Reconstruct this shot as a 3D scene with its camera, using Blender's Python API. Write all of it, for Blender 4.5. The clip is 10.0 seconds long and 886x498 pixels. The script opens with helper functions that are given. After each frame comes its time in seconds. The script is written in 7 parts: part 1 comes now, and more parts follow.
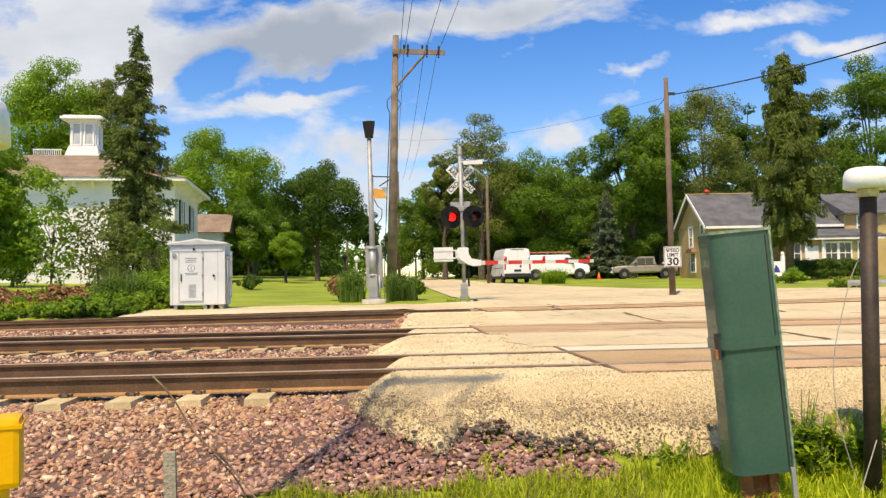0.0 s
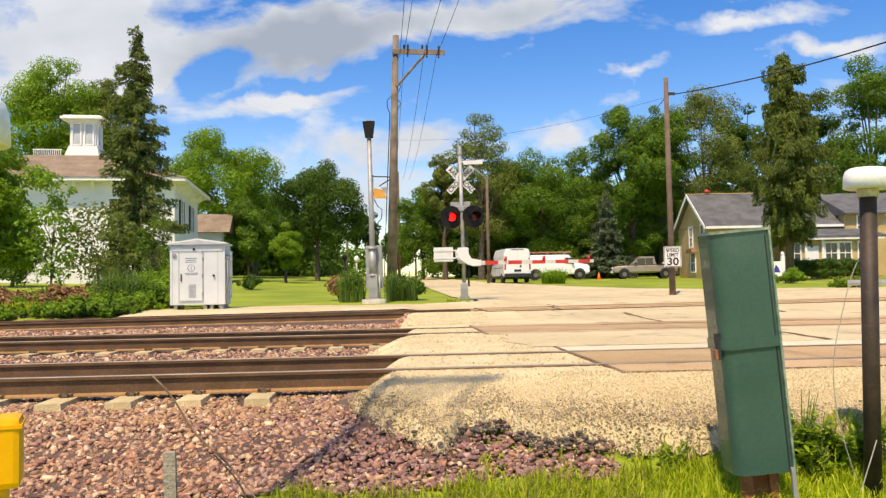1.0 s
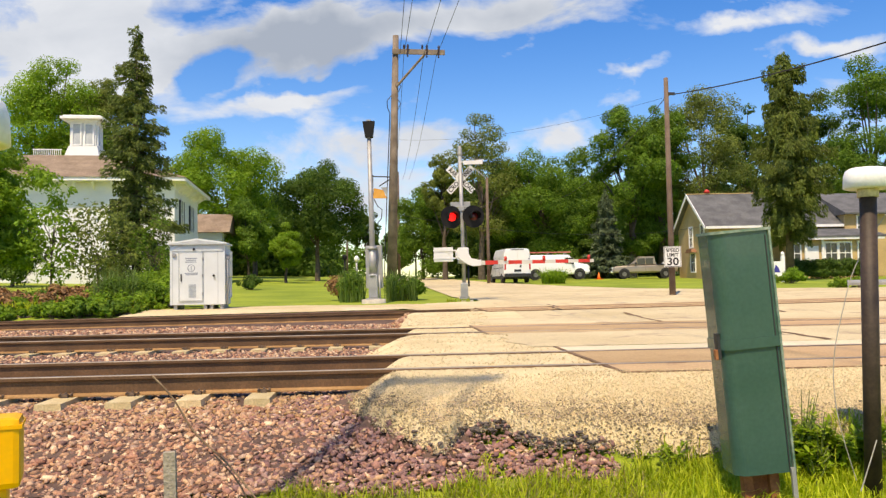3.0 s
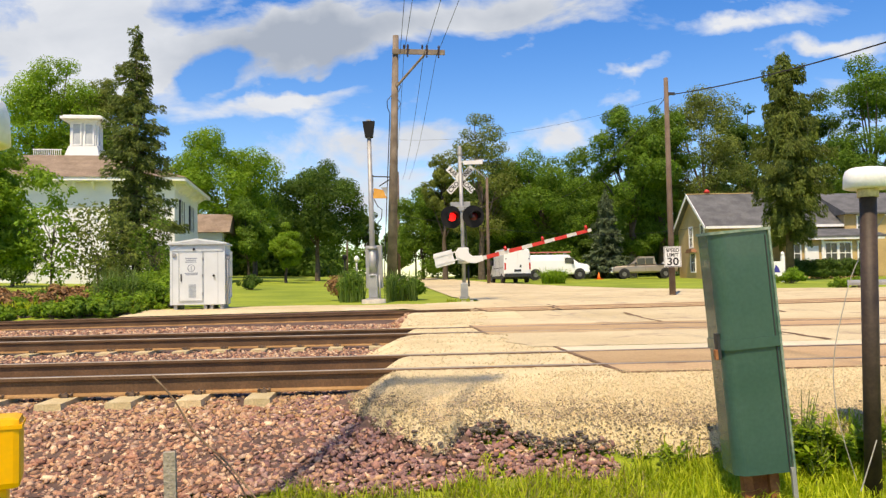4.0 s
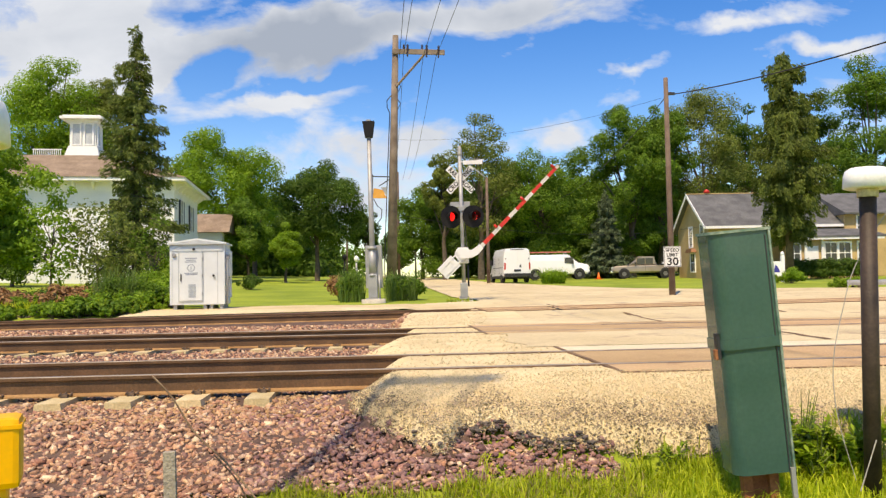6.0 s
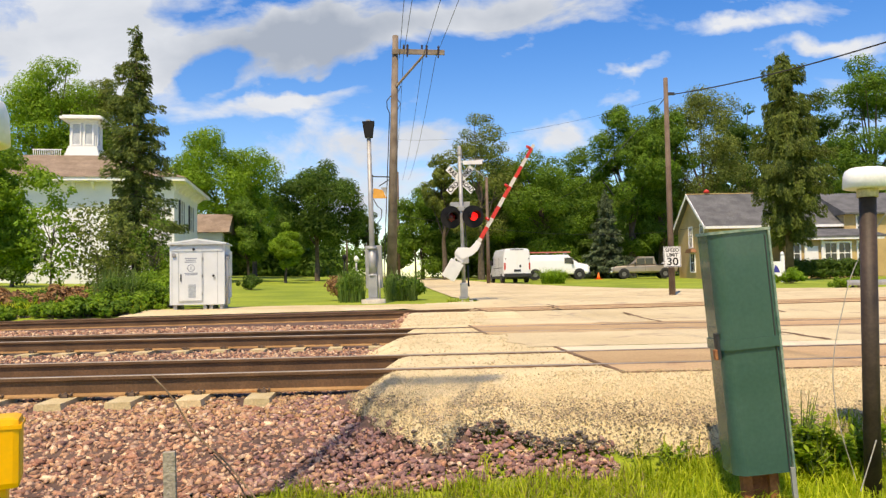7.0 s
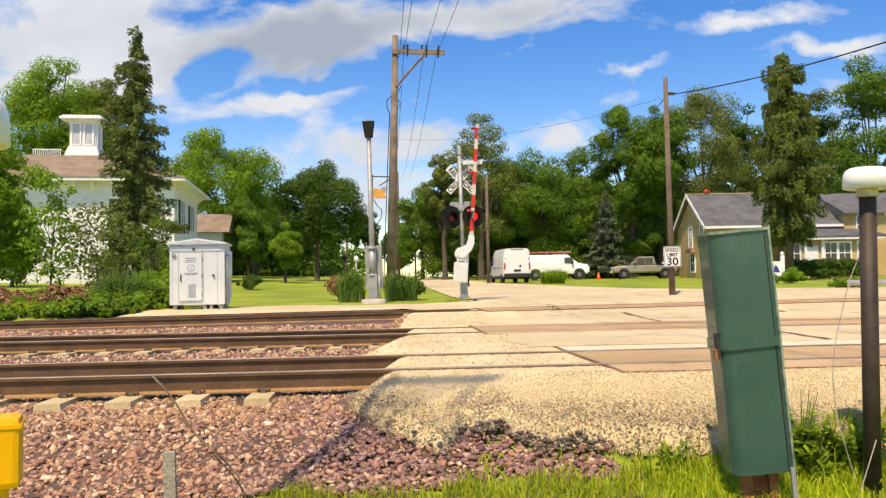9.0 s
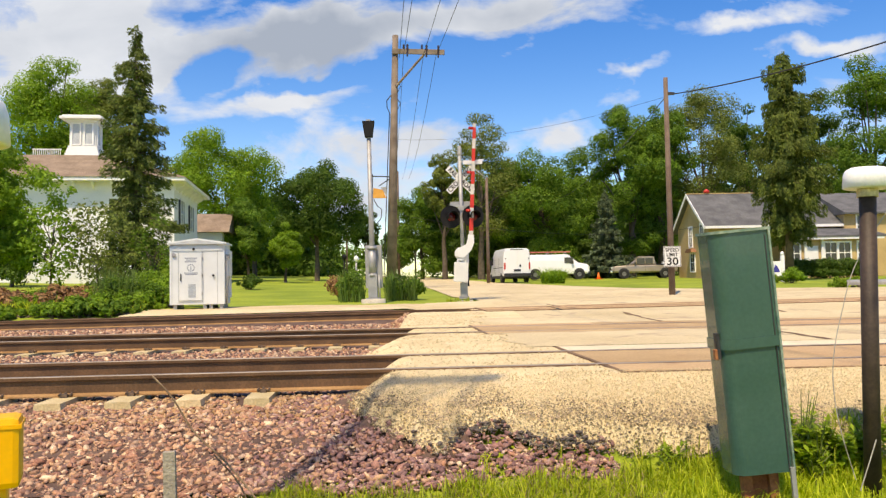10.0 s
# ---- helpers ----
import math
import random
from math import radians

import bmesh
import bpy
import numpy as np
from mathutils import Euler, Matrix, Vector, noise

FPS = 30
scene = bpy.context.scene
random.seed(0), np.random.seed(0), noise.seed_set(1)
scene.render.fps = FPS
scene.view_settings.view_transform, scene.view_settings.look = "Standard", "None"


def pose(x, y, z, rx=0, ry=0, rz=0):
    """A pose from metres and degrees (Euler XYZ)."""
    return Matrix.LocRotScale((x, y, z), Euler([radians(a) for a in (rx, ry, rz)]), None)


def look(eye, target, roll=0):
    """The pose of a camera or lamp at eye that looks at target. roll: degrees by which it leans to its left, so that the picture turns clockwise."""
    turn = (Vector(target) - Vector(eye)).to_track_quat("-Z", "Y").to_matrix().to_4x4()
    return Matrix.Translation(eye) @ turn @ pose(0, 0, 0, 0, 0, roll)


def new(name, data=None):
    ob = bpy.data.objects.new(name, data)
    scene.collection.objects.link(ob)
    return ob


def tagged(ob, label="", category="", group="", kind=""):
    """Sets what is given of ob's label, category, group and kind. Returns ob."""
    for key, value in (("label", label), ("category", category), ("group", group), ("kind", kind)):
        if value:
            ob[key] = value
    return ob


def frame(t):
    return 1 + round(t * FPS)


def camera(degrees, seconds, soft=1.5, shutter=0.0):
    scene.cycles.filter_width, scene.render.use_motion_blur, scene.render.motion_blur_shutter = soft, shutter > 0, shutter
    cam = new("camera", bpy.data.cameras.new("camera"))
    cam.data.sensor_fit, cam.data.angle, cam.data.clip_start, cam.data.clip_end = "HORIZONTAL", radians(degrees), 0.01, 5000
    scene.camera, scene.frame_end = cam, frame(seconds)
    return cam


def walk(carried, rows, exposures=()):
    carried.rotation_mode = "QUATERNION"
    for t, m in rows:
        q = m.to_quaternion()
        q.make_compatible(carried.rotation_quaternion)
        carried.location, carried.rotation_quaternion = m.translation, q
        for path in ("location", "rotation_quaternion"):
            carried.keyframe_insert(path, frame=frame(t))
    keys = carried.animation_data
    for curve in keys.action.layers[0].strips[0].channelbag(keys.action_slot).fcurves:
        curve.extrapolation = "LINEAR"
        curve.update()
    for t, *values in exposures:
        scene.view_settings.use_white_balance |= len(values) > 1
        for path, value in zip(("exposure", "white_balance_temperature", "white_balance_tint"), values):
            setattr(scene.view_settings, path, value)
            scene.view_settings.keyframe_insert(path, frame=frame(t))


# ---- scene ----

# ---------------------------------------------------------------- camera
cam = camera(58.7, 10.0, soft=1.35)
EYE = Vector((0.0, 0.0, 0.80))
PX = 0.0411  # a small step of the hand, in degrees


def aim(yaw=0.0, tilt=0.0):
    a, b = radians(yaw * PX), radians(2.6 + tilt * PX)
    return look(EYE, EYE + Vector((math.sin(a) * math.cos(b), math.cos(a) * math.cos(b), math.sin(b))), -1.0)


walk(cam, [(0.0, aim()), (2.7, aim()), (5.0, aim()), (5.5, aim(0.2, -1.0)), (5.8, aim(0.3, -0.3)), (6.8, aim(0.5, 0)),
           (7.2, aim(0.6, 0.3)), (7.5, aim(1.4, 1.3)), (8.0, aim(1.4, -0.2)), (8.5, aim(1.3, -0.8)),
           (9.0, aim(0.6, -0.1)), (9.5, aim(0.8, -1.6)), (10.0, aim(0.6, -0.4))],
     exposures=[(0.0, 0.06, 8450, 10), (10.0, 0.06, 8450, 10)])

# ---------------------------------------------------------------- light
SUN_EL, SUN_AZ = radians(60), radians(200)  # azimuth clockwise from +y
world = bpy.data.worlds.new("sky")
scene.world = world
world.use_nodes = True

# banks of cloud: across, up, half width, half height, weight, greyness
CLOUDS = ((-0.423, 0.289, 0.220, 0.090, 0.75, 0.15),
          (-0.372, 0.225, 0.120, 0.050, 0.38, 0.00),
          (-0.310, 0.250, 0.060, 0.050, 0.34, 0.00),
          (-0.155, 0.285, 0.200, 0.056, 0.62, 0.95),
          (0.074, 0.310, 0.200, 0.038, 0.45, 0.35),
          (-0.178, 0.211, 0.085, 0.020, 0.38, 0.00),
          (-0.276, 0.195, 0.090, 0.050, 0.34, 0.00),
          (-0.105, 0.160, 0.110, 0.048, 0.50, 0.12),
          (-0.012, 0.175, 0.066, 0.050, 0.50, 0.05),
          (-0.120, 0.085, 0.140, 0.050, 0.25, 0.10),
          (0.131, 0.160, 0.036, 0.022, 0.45, 0.00),
          (0.093, 0.270, 0.050, 0.016, 0.34, 0.00),
          (0.214, 0.248, 0.062, 0.016, 0.46, 0.00),
          (0.348, 0.289, 0.110, 0.022, 0.52, 0.00),
          (0.412, 0.262, 0.110, 0.016, 0.48, 0.00),
          (-0.262, 0.256, 0.055, 0.034, -0.60, 0.00),
          (-0.143, 0.236, 0.110, 0.016, -0.35, 0.00),
          (0.085, 0.208, 0.110, 0.038, -0.50, 0.00),
          (0.330, 0.213, 0.200, 0.030, -0.35, 0.00),
          (0.138, 0.236, 0.070, 0.020, -0.30, 0.00))


def link(nt, a, b):
    nt.links.new(a, b)


def sky_nodes():
    nt = world.node_tree
    n = nt.nodes
    n.clear()
    out = n.new("ShaderNodeOutputWorld")
    bg = n.new("ShaderNodeBackground")
    sky = n.new("ShaderNodeTexSky")
    sky.sky_type, sky.sun_disc = "NISHITA", False
    sky.sun_elevation, sky.sun_rotation = SUN_EL, SUN_AZ
    sky.altitude, sky.dust_density, sky.ozone_density = 250, 0.6, 2.2
    bg.inputs["Strength"].default_value = 0.068
    tc = n.new("ShaderNodeTexCoord")
    # clouds lie on a plane of slopes: across (x/y) and up (z/y)
    sep = n.new("ShaderNodeSeparateXYZ")
    link(nt, tc.outputs["Generated"], sep.inputs[0])

    def calc(op, a, b=None):
        m = n.new("ShaderNodeMath")
        m.operation = op
        for i, q in enumerate((a, b)):
            if q is None:
                continue
            if isinstance(q, (int, float)):
                m.inputs[i].default_value = q
            else:
                link(nt, q, m.inputs[i])
        return m.outputs[0]
    depth = calc("ADD", calc("ABSOLUTE", sep.outputs["Y"]), 0.12)
    comb = n.new("ShaderNodeCombineXYZ")
    link(nt, calc("DIVIDE", sep.outputs["X"], depth), comb.inputs[0])
    link(nt, calc("DIVIDE", sep.outputs["Z"], depth), comb.inputs[1])

    def wisps(sx, sy, scale, detail, rough, turn, z):
        mp = n.new("ShaderNodeMapping")
        mp.inputs["Scale"].default_value = (sx, sy, 1)
        mp.inputs["Rotation"].default_value = (0, 0, turn)
        mp.inputs["Location"].default_value = (0, 0, z)
        link(nt, comb.outputs[0], mp.inputs["Vector"])
        no = n.new("ShaderNodeTexNoise")
        no.inputs["Scale"].default_value, no.inputs["Detail"].default_value, no.inputs["Roughness"].default_value = scale, detail, rough
        no.inputs["Distortion"].default_value = 0.35
        link(nt, mp.outputs[0], no.inputs["Vector"])
        return no.outputs["Fac"]
    form = wisps(3.0, 6.5, 2.2, 10, 0.58, -0.2, 1.3)
    total = calc("MULTIPLY", calc("SUBTRACT", form, 0.5), 1.55)
    # the banks' outlines are torn by two sizes of turbulence
    torn = comb.outputs[0]
    for sc, amount in ((9.0, 0.075), (30.0, 0.028)):
        no = n.new("ShaderNodeTexNoise")
        no.inputs["Scale"].default_value, no.inputs["Detail"].default_value = sc, 5
        link(nt, comb.outputs[0], no.inputs["Vector"])
        off = n.new("ShaderNodeVectorMath")
        off.operation = "SUBTRACT"
        off.inputs[1].default_value = (0.5, 0.5, 0.5)
        link(nt, no.outputs["Color"], off.inputs[0])
        mul = n.new("ShaderNodeVectorMath")
        mul.operation = "MULTIPLY"
        mul.inputs[1].default_value = (amount * 1.6, amount, 0)
        link(nt, off.outputs[0], mul.inputs[0])
        add = n.new("ShaderNodeVectorMath")
        link(nt, torn, add.inputs[0])
        link(nt, mul.outputs[0], add.inputs[1])
        torn = add.outputs[0]
    grey = None
    # cloud banks: across, up, half width, half height, weight
    for cu, cv, ru, rv, amp, dark in CLOUDS:
        mp = n.new("ShaderNodeMapping")
        mp.vector_type = "TEXTURE"
        mp.inputs["Location"].default_value = (cu, cv, 0)
        mp.inputs["Rotation"].default_value = (0, 0, 0.15)
        mp.inputs["Scale"].default_value = (ru, rv, 1)
        link(nt, torn, mp.inputs["Vector"])
        gr = n.new("ShaderNodeTexGradient")
        gr.gradient_type = "SPHERICAL"
        link(nt, mp.outputs[0], gr.inputs["Vector"])
        total = calc("ADD", total, calc("MULTIPLY", gr.outputs["Fac"], amp))
        if dark:
            q = calc("MULTIPLY", gr.outputs["Fac"], dark)
            grey = q if grey is None else calc("ADD", grey, q)
    ramp = n.new("ShaderNodeValToRGB")
    ramp.color_ramp.elements[0].position, ramp.color_ramp.elements[1].position = 0.06, 0.36
    link(nt, total, ramp.inputs[0])
    tone = calc("ADD", calc("MULTIPLY", grey, 0.9), calc("MULTIPLY", wisps(2.2, 4.5, 3.1, 8, 0.55, 0.1, 5.1), 0.6))
    shade = n.new("ShaderNodeValToRGB")
    e = shade.color_ramp.elements
    e[0].position, e[0].color = 0.25, (10.2, 12.0, 15.6, 1)
    e[1].position, e[1].color = 0.85, (5.0, 6.5, 9.6, 1)
    link(nt, tone, shade.inputs[0])
    blue = n.new("ShaderNodeHueSaturation")
    blue.inputs["Hue"].default_value, blue.inputs["Saturation"].default_value, blue.inputs["Value"].default_value = 0.516, 1.46, 3.15
    link(nt, sky.outputs[0], blue.inputs["Color"])
    mix = n.new("ShaderNodeMix")
    mix.data_type = "RGBA"
    link(nt, ramp.outputs[0], mix.inputs["Factor"])
    link(nt, blue.outputs[0], mix.inputs["A"])
    link(nt, shade.outputs[0], mix.inputs["B"])
    link(nt, mix.outputs["Result"], bg.inputs["Color"])
    link(nt, bg.outputs[0], out.inputs[0])


sky_nodes()
sun = new("sun", bpy.data.lights.new("sun", "SUN"))
sun.data.energy, sun.data.angle, sun.data.color = 4.8, radians(0.6), (1.0, 0.90, 0.76)
SUN_DIR = Vector((math.sin(SUN_AZ) * math.cos(SUN_EL), math.cos(SUN_AZ) * math.cos(SUN_EL), math.sin(SUN_EL)))
sun.matrix_world = look(SUN_DIR * 200, (0, 0, 0))


# ---------------------------------------------------------------- materials
def M(name, c1, c2, scale=4.0, rough=0.8, bump=0.15, fine=60.0, metal=0.0, island=0.0, objrand=0.0, spots=None, spec=0.4, coat=0.0, grain=0.2):
    """Two-scale surface: broad stains c1..c2, fine grain, relief; optional variation by piece and worn spots."""
    m = bpy.data.materials.new(name)
    m.use_nodes = True
    nt = m.node_tree
    n = nt.nodes
    b = n["Principled BSDF"]
    tc = n.new("ShaderNodeTexCoord")
    no = n.new("ShaderNodeTexNoise")
    no.inputs["Scale"].default_value, no.inputs["Detail"].default_value = scale, 6
    link(nt, tc.outputs["Object"], no.inputs["Vector"])
    ramp = n.new("ShaderNodeValToRGB")
    e = ramp.color_ramp.elements
    e[0].position, e[0].color = 0.33, (*c1, 1)
    e[1].position, e[1].color = 0.67, (*c2, 1)
    link(nt, no.outputs["Fac"], ramp.inputs[0])
    col = ramp.outputs[0]
    fi = n.new("ShaderNodeTexNoise")
    fi.inputs["Scale"].default_value, fi.inputs["Detail"].default_value = fine, 4
    link(nt, tc.outputs["Object"], fi.inputs["Vector"])
    fr = n.new("ShaderNodeMapRange")
    fr.inputs[1].default_value, fr.inputs[2].default_value = 0.3, 0.7
    fr.inputs[3].default_value, fr.inputs[4].default_value = 1 - grain, 1 + grain
    link(nt, fi.outputs["Fac"], fr.inputs[0])
    hs = n.new("ShaderNodeHueSaturation")
    link(nt, fr.outputs[0], hs.inputs["Value"])
    link(nt, col, hs.inputs["Color"])
    col = hs.outputs[0]
    for kind, amount in (("island", island), ("object", objrand)):
        if amount:
            if kind == "island":
                src = n.new("ShaderNodeNewGeometry").outputs["Random Per Island"]
            else:
                src = n.new("ShaderNodeObjectInfo").outputs["Random"]
            r = n.new("ShaderNodeMapRange")
            r.inputs[3].default_value, r.inputs[4].default_value = 1 - amount, 1 + amount
            link(nt, src, r.inputs[0])
            h2 = n.new("ShaderNodeHueSaturation")
            link(nt, r.outputs[0], h2.inputs["Value"])
            link(nt, col, h2.inputs["Color"])
            r2 = n.new("ShaderNodeMapRange")
            r2.inputs[3].default_value, r2.inputs[4].default_value = 0.5 + amount * 0.05, 0.5 - amount * 0.05
            link(nt, src, r2.inputs[0])
            link(nt, r2.outputs[0], h2.inputs["Hue"])
            col = h2.outputs[0]
    if spots:
        sc, thr, sc_col = spots
        sp = n.new("ShaderNodeTexNoise")
        sp.inputs["Scale"].default_value, sp.inputs["Detail"].default_value = sc, 8
        sp.inputs["Roughness"].default_value = 0.65
        link(nt, tc.outputs["Object"], sp.inputs["Vector"])
        sr = n.new("ShaderNodeMapRange")
        sr.inputs[1].default_value, sr.inputs[2].default_value = thr, thr + 0.06
        link(nt, sp.outputs["Fac"], sr.inputs[0])
        mx = n.new("ShaderNodeMix")
        mx.data_type = "RGBA"
        link(nt, sr.outputs[0], mx.inputs["Factor"])
        link(nt, col, mx.inputs["A"])
        mx.inputs["B"].default_value = (*sc_col, 1)
        col = mx.outputs["Result"]
    link(nt, col, b.inputs["Base Color"])
    b.inputs["Roughness"].default_value, b.inputs["Metallic"].default_value = rough, metal
    b.inputs["Specular IOR Level"].default_value = spec
    b.inputs["Coat Weight"].default_value = coat
    if bump:
        bp = n.new("ShaderNodeBump")
        bp.inputs["Strength"].default_value, bp.inputs["Distance"].default_value = bump, 0.02
        link(nt, fi.outputs["Fac"], bp.inputs["Height"])
        link(nt, bp.outputs[0], b.inputs["Normal"])
    return m


def leaf_material(name, c1, c2, trans=0.48, gloss=0.25):
    m = bpy.data.materials.new(name)
    m.use_nodes = True
    nt = m.node_tree
    n = nt.nodes
    b = n["Principled BSDF"]
    out = n["Material Output"]
    geo = n.new("ShaderNodeNewGeometry")
    ramp = n.new("ShaderNodeValToRGB")
    e = ramp.color_ramp.elements
    e[0].position, e[0].color = 0.0, (*c1, 1)
    e[1].position, e[1].color = 1.0, (*c2, 1)
    link(nt, geo.outputs["Random Per Island"], ramp.inputs[0])
    tc = n.new("ShaderNodeTexCoord")
    no = n.new("ShaderNodeTexNoise")
    no.inputs["Scale"].default_value, no.inputs["Detail"].default_value = 0.6, 3
    link(nt, tc.outputs["Object"], no.inputs["Vector"])
    fr = n.new("ShaderNodeMapRange")
    fr.inputs[1].default_value, fr.inputs[2].default_value = 0.3, 0.7
    fr.inputs[3].default_value, fr.inputs[4].default_value = 0.7, 1.35
    link(nt, no.outputs["Fac"], fr.inputs[0])
    hs = n.new("ShaderNodeHueSaturation")
    link(nt, fr.outputs[0], hs.inputs["Value"])
    link(nt, ramp.outputs[0], hs.inputs["Color"])
    link(nt, hs.outputs[0], b.inputs["Base Color"])
    b.inputs["Roughness"].default_value = 0.55
    b.inputs["Specular IOR Level"].default_value = gloss
    tr = n.new("ShaderNodeBsdfTranslucent")
    link(nt, hs.outputs[0], tr.inputs["Color"])
    mx = n.new("ShaderNodeMixShader")
    mx.inputs[0].default_value = trans
    link(nt, b.outputs[0], mx.inputs[1])
    link(nt, tr.outputs[0], mx.inputs[2])
    link(nt, mx.outputs[0], out.inputs["Surface"])
    return m


def stone_material(name, colours, fine=90.0):
    """Crushed stone: every stone takes one of several colours, with grain."""
    m = bpy.data.materials.new(name)
    m.use_nodes = True
    nt = m.node_tree
    n = nt.nodes
    b = n["Principled BSDF"]
    geo = n.new("ShaderNodeNewGeometry")
    ramp = n.new("ShaderNodeValToRGB")
    cr = ramp.color_ramp
    while len(cr.elements) < len(colours):
        cr.elements.new(0.5)
    for i, c in enumerate(colours):
        cr.elements[i].position, cr.elements[i].color = i / (len(colours) - 1), (*c, 1)
    link(nt, geo.outputs["Random Per Island"], ramp.inputs[0])
    tc = n.new("ShaderNodeTexCoord")
    no = n.new("ShaderNodeTexNoise")
    no.inputs["Scale"].default_value, no.inputs["Detail"].default_value = fine, 5
    link(nt, tc.outputs["Object"], no.inputs["Vector"])
    mr = n.new("ShaderNodeMapRange")
    mr.inputs[1].default_value, mr.inputs[2].default_value, mr.inputs[3].default_value, mr.inputs[4].default_value = 0.3, 0.7, 0.65, 1.3
    link(nt, no.outputs["Fac"], mr.inputs[0])
    hs = n.new("ShaderNodeHueSaturation")
    link(nt, mr.outputs[0], hs.inputs["Value"])
    link(nt, ramp.outputs[0], hs.inputs["Color"])
    link(nt, hs.outputs[0], b.inputs["Base Color"])
    b.inputs["Roughness"].default_value = 0.9
    bp = n.new("ShaderNodeBump")
    bp.inputs["Strength"].default_value, bp.inputs["Distance"].default_value = 0.5, 0.01
    link(nt, no.outputs["Fac"], bp.inputs["Height"])
    link(nt, bp.outputs[0], b.inputs["Normal"])
    return m


def glow(name, c, strength):
    m = bpy.data.materials.new(name)
    m.use_nodes = True
    b = m.node_tree.nodes["Principled BSDF"]
    b.inputs["Base Color"].default_value = (c[0] * 0.35, c[1], c[2], 1)
    b.inputs["Emission Color"].default_value = (*c, 1)
    b.inputs["Emission Strength"].default_value = strength
    return m


def glass(name, c=(0.02, 0.025, 0.03)):
    m = bpy.data.materials.new(name)
    m.use_nodes = True
    b = m.node_tree.nodes["Principled BSDF"]
    b.inputs["Base Color"].default_value = (*c, 1)
    b.inputs["Roughness"].default_value = 0.06
    b.inputs["Specular IOR Level"].default_value = 0.7
    return m


GRASS = M("lawn", (0.165, 0.235, 0.014), (0.30, 0.36, 0.03), 0.35, 0.9, 0.5, 30)
BLADE = leaf_material("grass_blade", (0.24, 0.34, 0.012), (0.54, 0.58, 0.05))
DRYBLADE = leaf_material("dry_blade", (0.30, 0.26, 0.10), (0.42, 0.36, 0.16))
WEED = leaf_material("weed_leaf", (0.21, 0.35, 0.015), (0.43, 0.55, 0.06))
# bed colour darkened to paint the shade in the gaps between stones
BALLAST = M("ballast_bed", (0.085, 0.05, 0.037), (0.15, 0.095, 0.07), 3, 0.95, 0.9, 35)
STONE = stone_material("ballast_stone", ((0.177, 0.082, 0.061), (0.582, 0.346, 0.189), (0.322, 0.158, 0.111), (0.686, 0.432, 0.254), (0.218, 0.120, 0.098), (0.489, 0.240, 0.139), (0.343, 0.216, 0.160), (0.832, 0.614, 0.394), (0.270, 0.120, 0.078), (0.437, 0.269, 0.180)))
# purplish by nature, with the soft shade round the gravel mixed into the colour
STONEDARK = stone_material("purple_grey_shaded_stone", ((0.132, 0.065, 0.062), (0.330, 0.190, 0.167), (0.209, 0.105, 0.097), (0.462, 0.280, 0.229), (0.165, 0.085, 0.079), (0.396, 0.200, 0.150), (0.264, 0.150, 0.132), (0.605, 0.420, 0.334)))
RUSTSTONE = stone_material("rusty_stone", ((0.30, 0.16, 0.07), (0.52, 0.33, 0.16), (0.40, 0.22, 0.10), (0.58, 0.42, 0.24)))
APRON = M("gravel_apron", (0.655, 0.525, 0.295), (0.79, 0.65, 0.39), 1.6, 0.95, 0.6, 150, spots=(95, 0.66, (0.50, 0.39, 0.23)))
PEBBLE = M("pebble", (0.53, 0.425, 0.24), (0.70, 0.57, 0.345), 1.5, 0.9, 0.2, 90, island=0.28)
DIRTYPEBBLE = M("dirty_pebble", (0.24, 0.19, 0.125), (0.42, 0.34, 0.22), 1.5, 0.9, 0.2, 90, island=0.5)
ASPHALT_EDGE = M("broken_asphalt", (0.075, 0.062, 0.055), (0.15, 0.125, 0.105), 6, 0.9, 0.6, 60)
ROAD = M("sun_bleached_road", (0.52, 0.42, 0.24), (0.66, 0.55, 0.335), 0.35, 0.9, 0.25, 45, spots=(1.1, 0.57, (0.42, 0.32, 0.205)))
PANELPALE = M("pale_concrete_panel", (0.66, 0.55, 0.36), (0.76, 0.65, 0.45), 0.8, 0.85, 0.2, 50, objrand=0.06)
PANEL = M("concrete_panel", (0.41, 0.265, 0.13), (0.54, 0.37, 0.195), 0.8, 0.85, 0.2, 50, objrand=0.1, spots=(2.2, 0.6, (0.36, 0.22, 0.12)))
# dark rubber and tar; also painted as shade along the panels' front edge
FLANGE_SHADE = M("rubber_tar_and_edge_shade", (0.14, 0.085, 0.05), (0.24, 0.15, 0.085), 3, 0.9, 0.3, 60)
DIRT = M("sandy_path", (0.52, 0.41, 0.22), (0.64, 0.53, 0.33), 0.6, 0.95, 0.4, 40)
RAIL = M("rusty_rail", (0.095, 0.052, 0.026), (0.16, 0.088, 0.044), 2, 0.75, 0.2, 50, spots=(3.5, 0.62, (0.20, 0.09, 0.035)))
RAILFOOT = M("rail_foot", (0.30, 0.165, 0.065), (0.42, 0.25, 0.11), 2, 0.85, 0.2, 50, spots=(2.5, 0.6, (0.34, 0.14, 0.04)))
RAILTOP = M("worn_rail_head", (0.22, 0.185, 0.15), (0.32, 0.28, 0.24), 1, 0.6, 0.03, 50, metal=0.4, grain=0.08, spec=0.2)
TIE = M("concrete_tie", (0.52, 0.40, 0.21), (0.64, 0.52, 0.30), 5, 0.9, 0.3, 60, objrand=0.12)
CLIP = M("spring_clip", (0.06, 0.045, 0.035), (0.15, 0.10, 0.07), 20, 0.7, 0.1, 80)
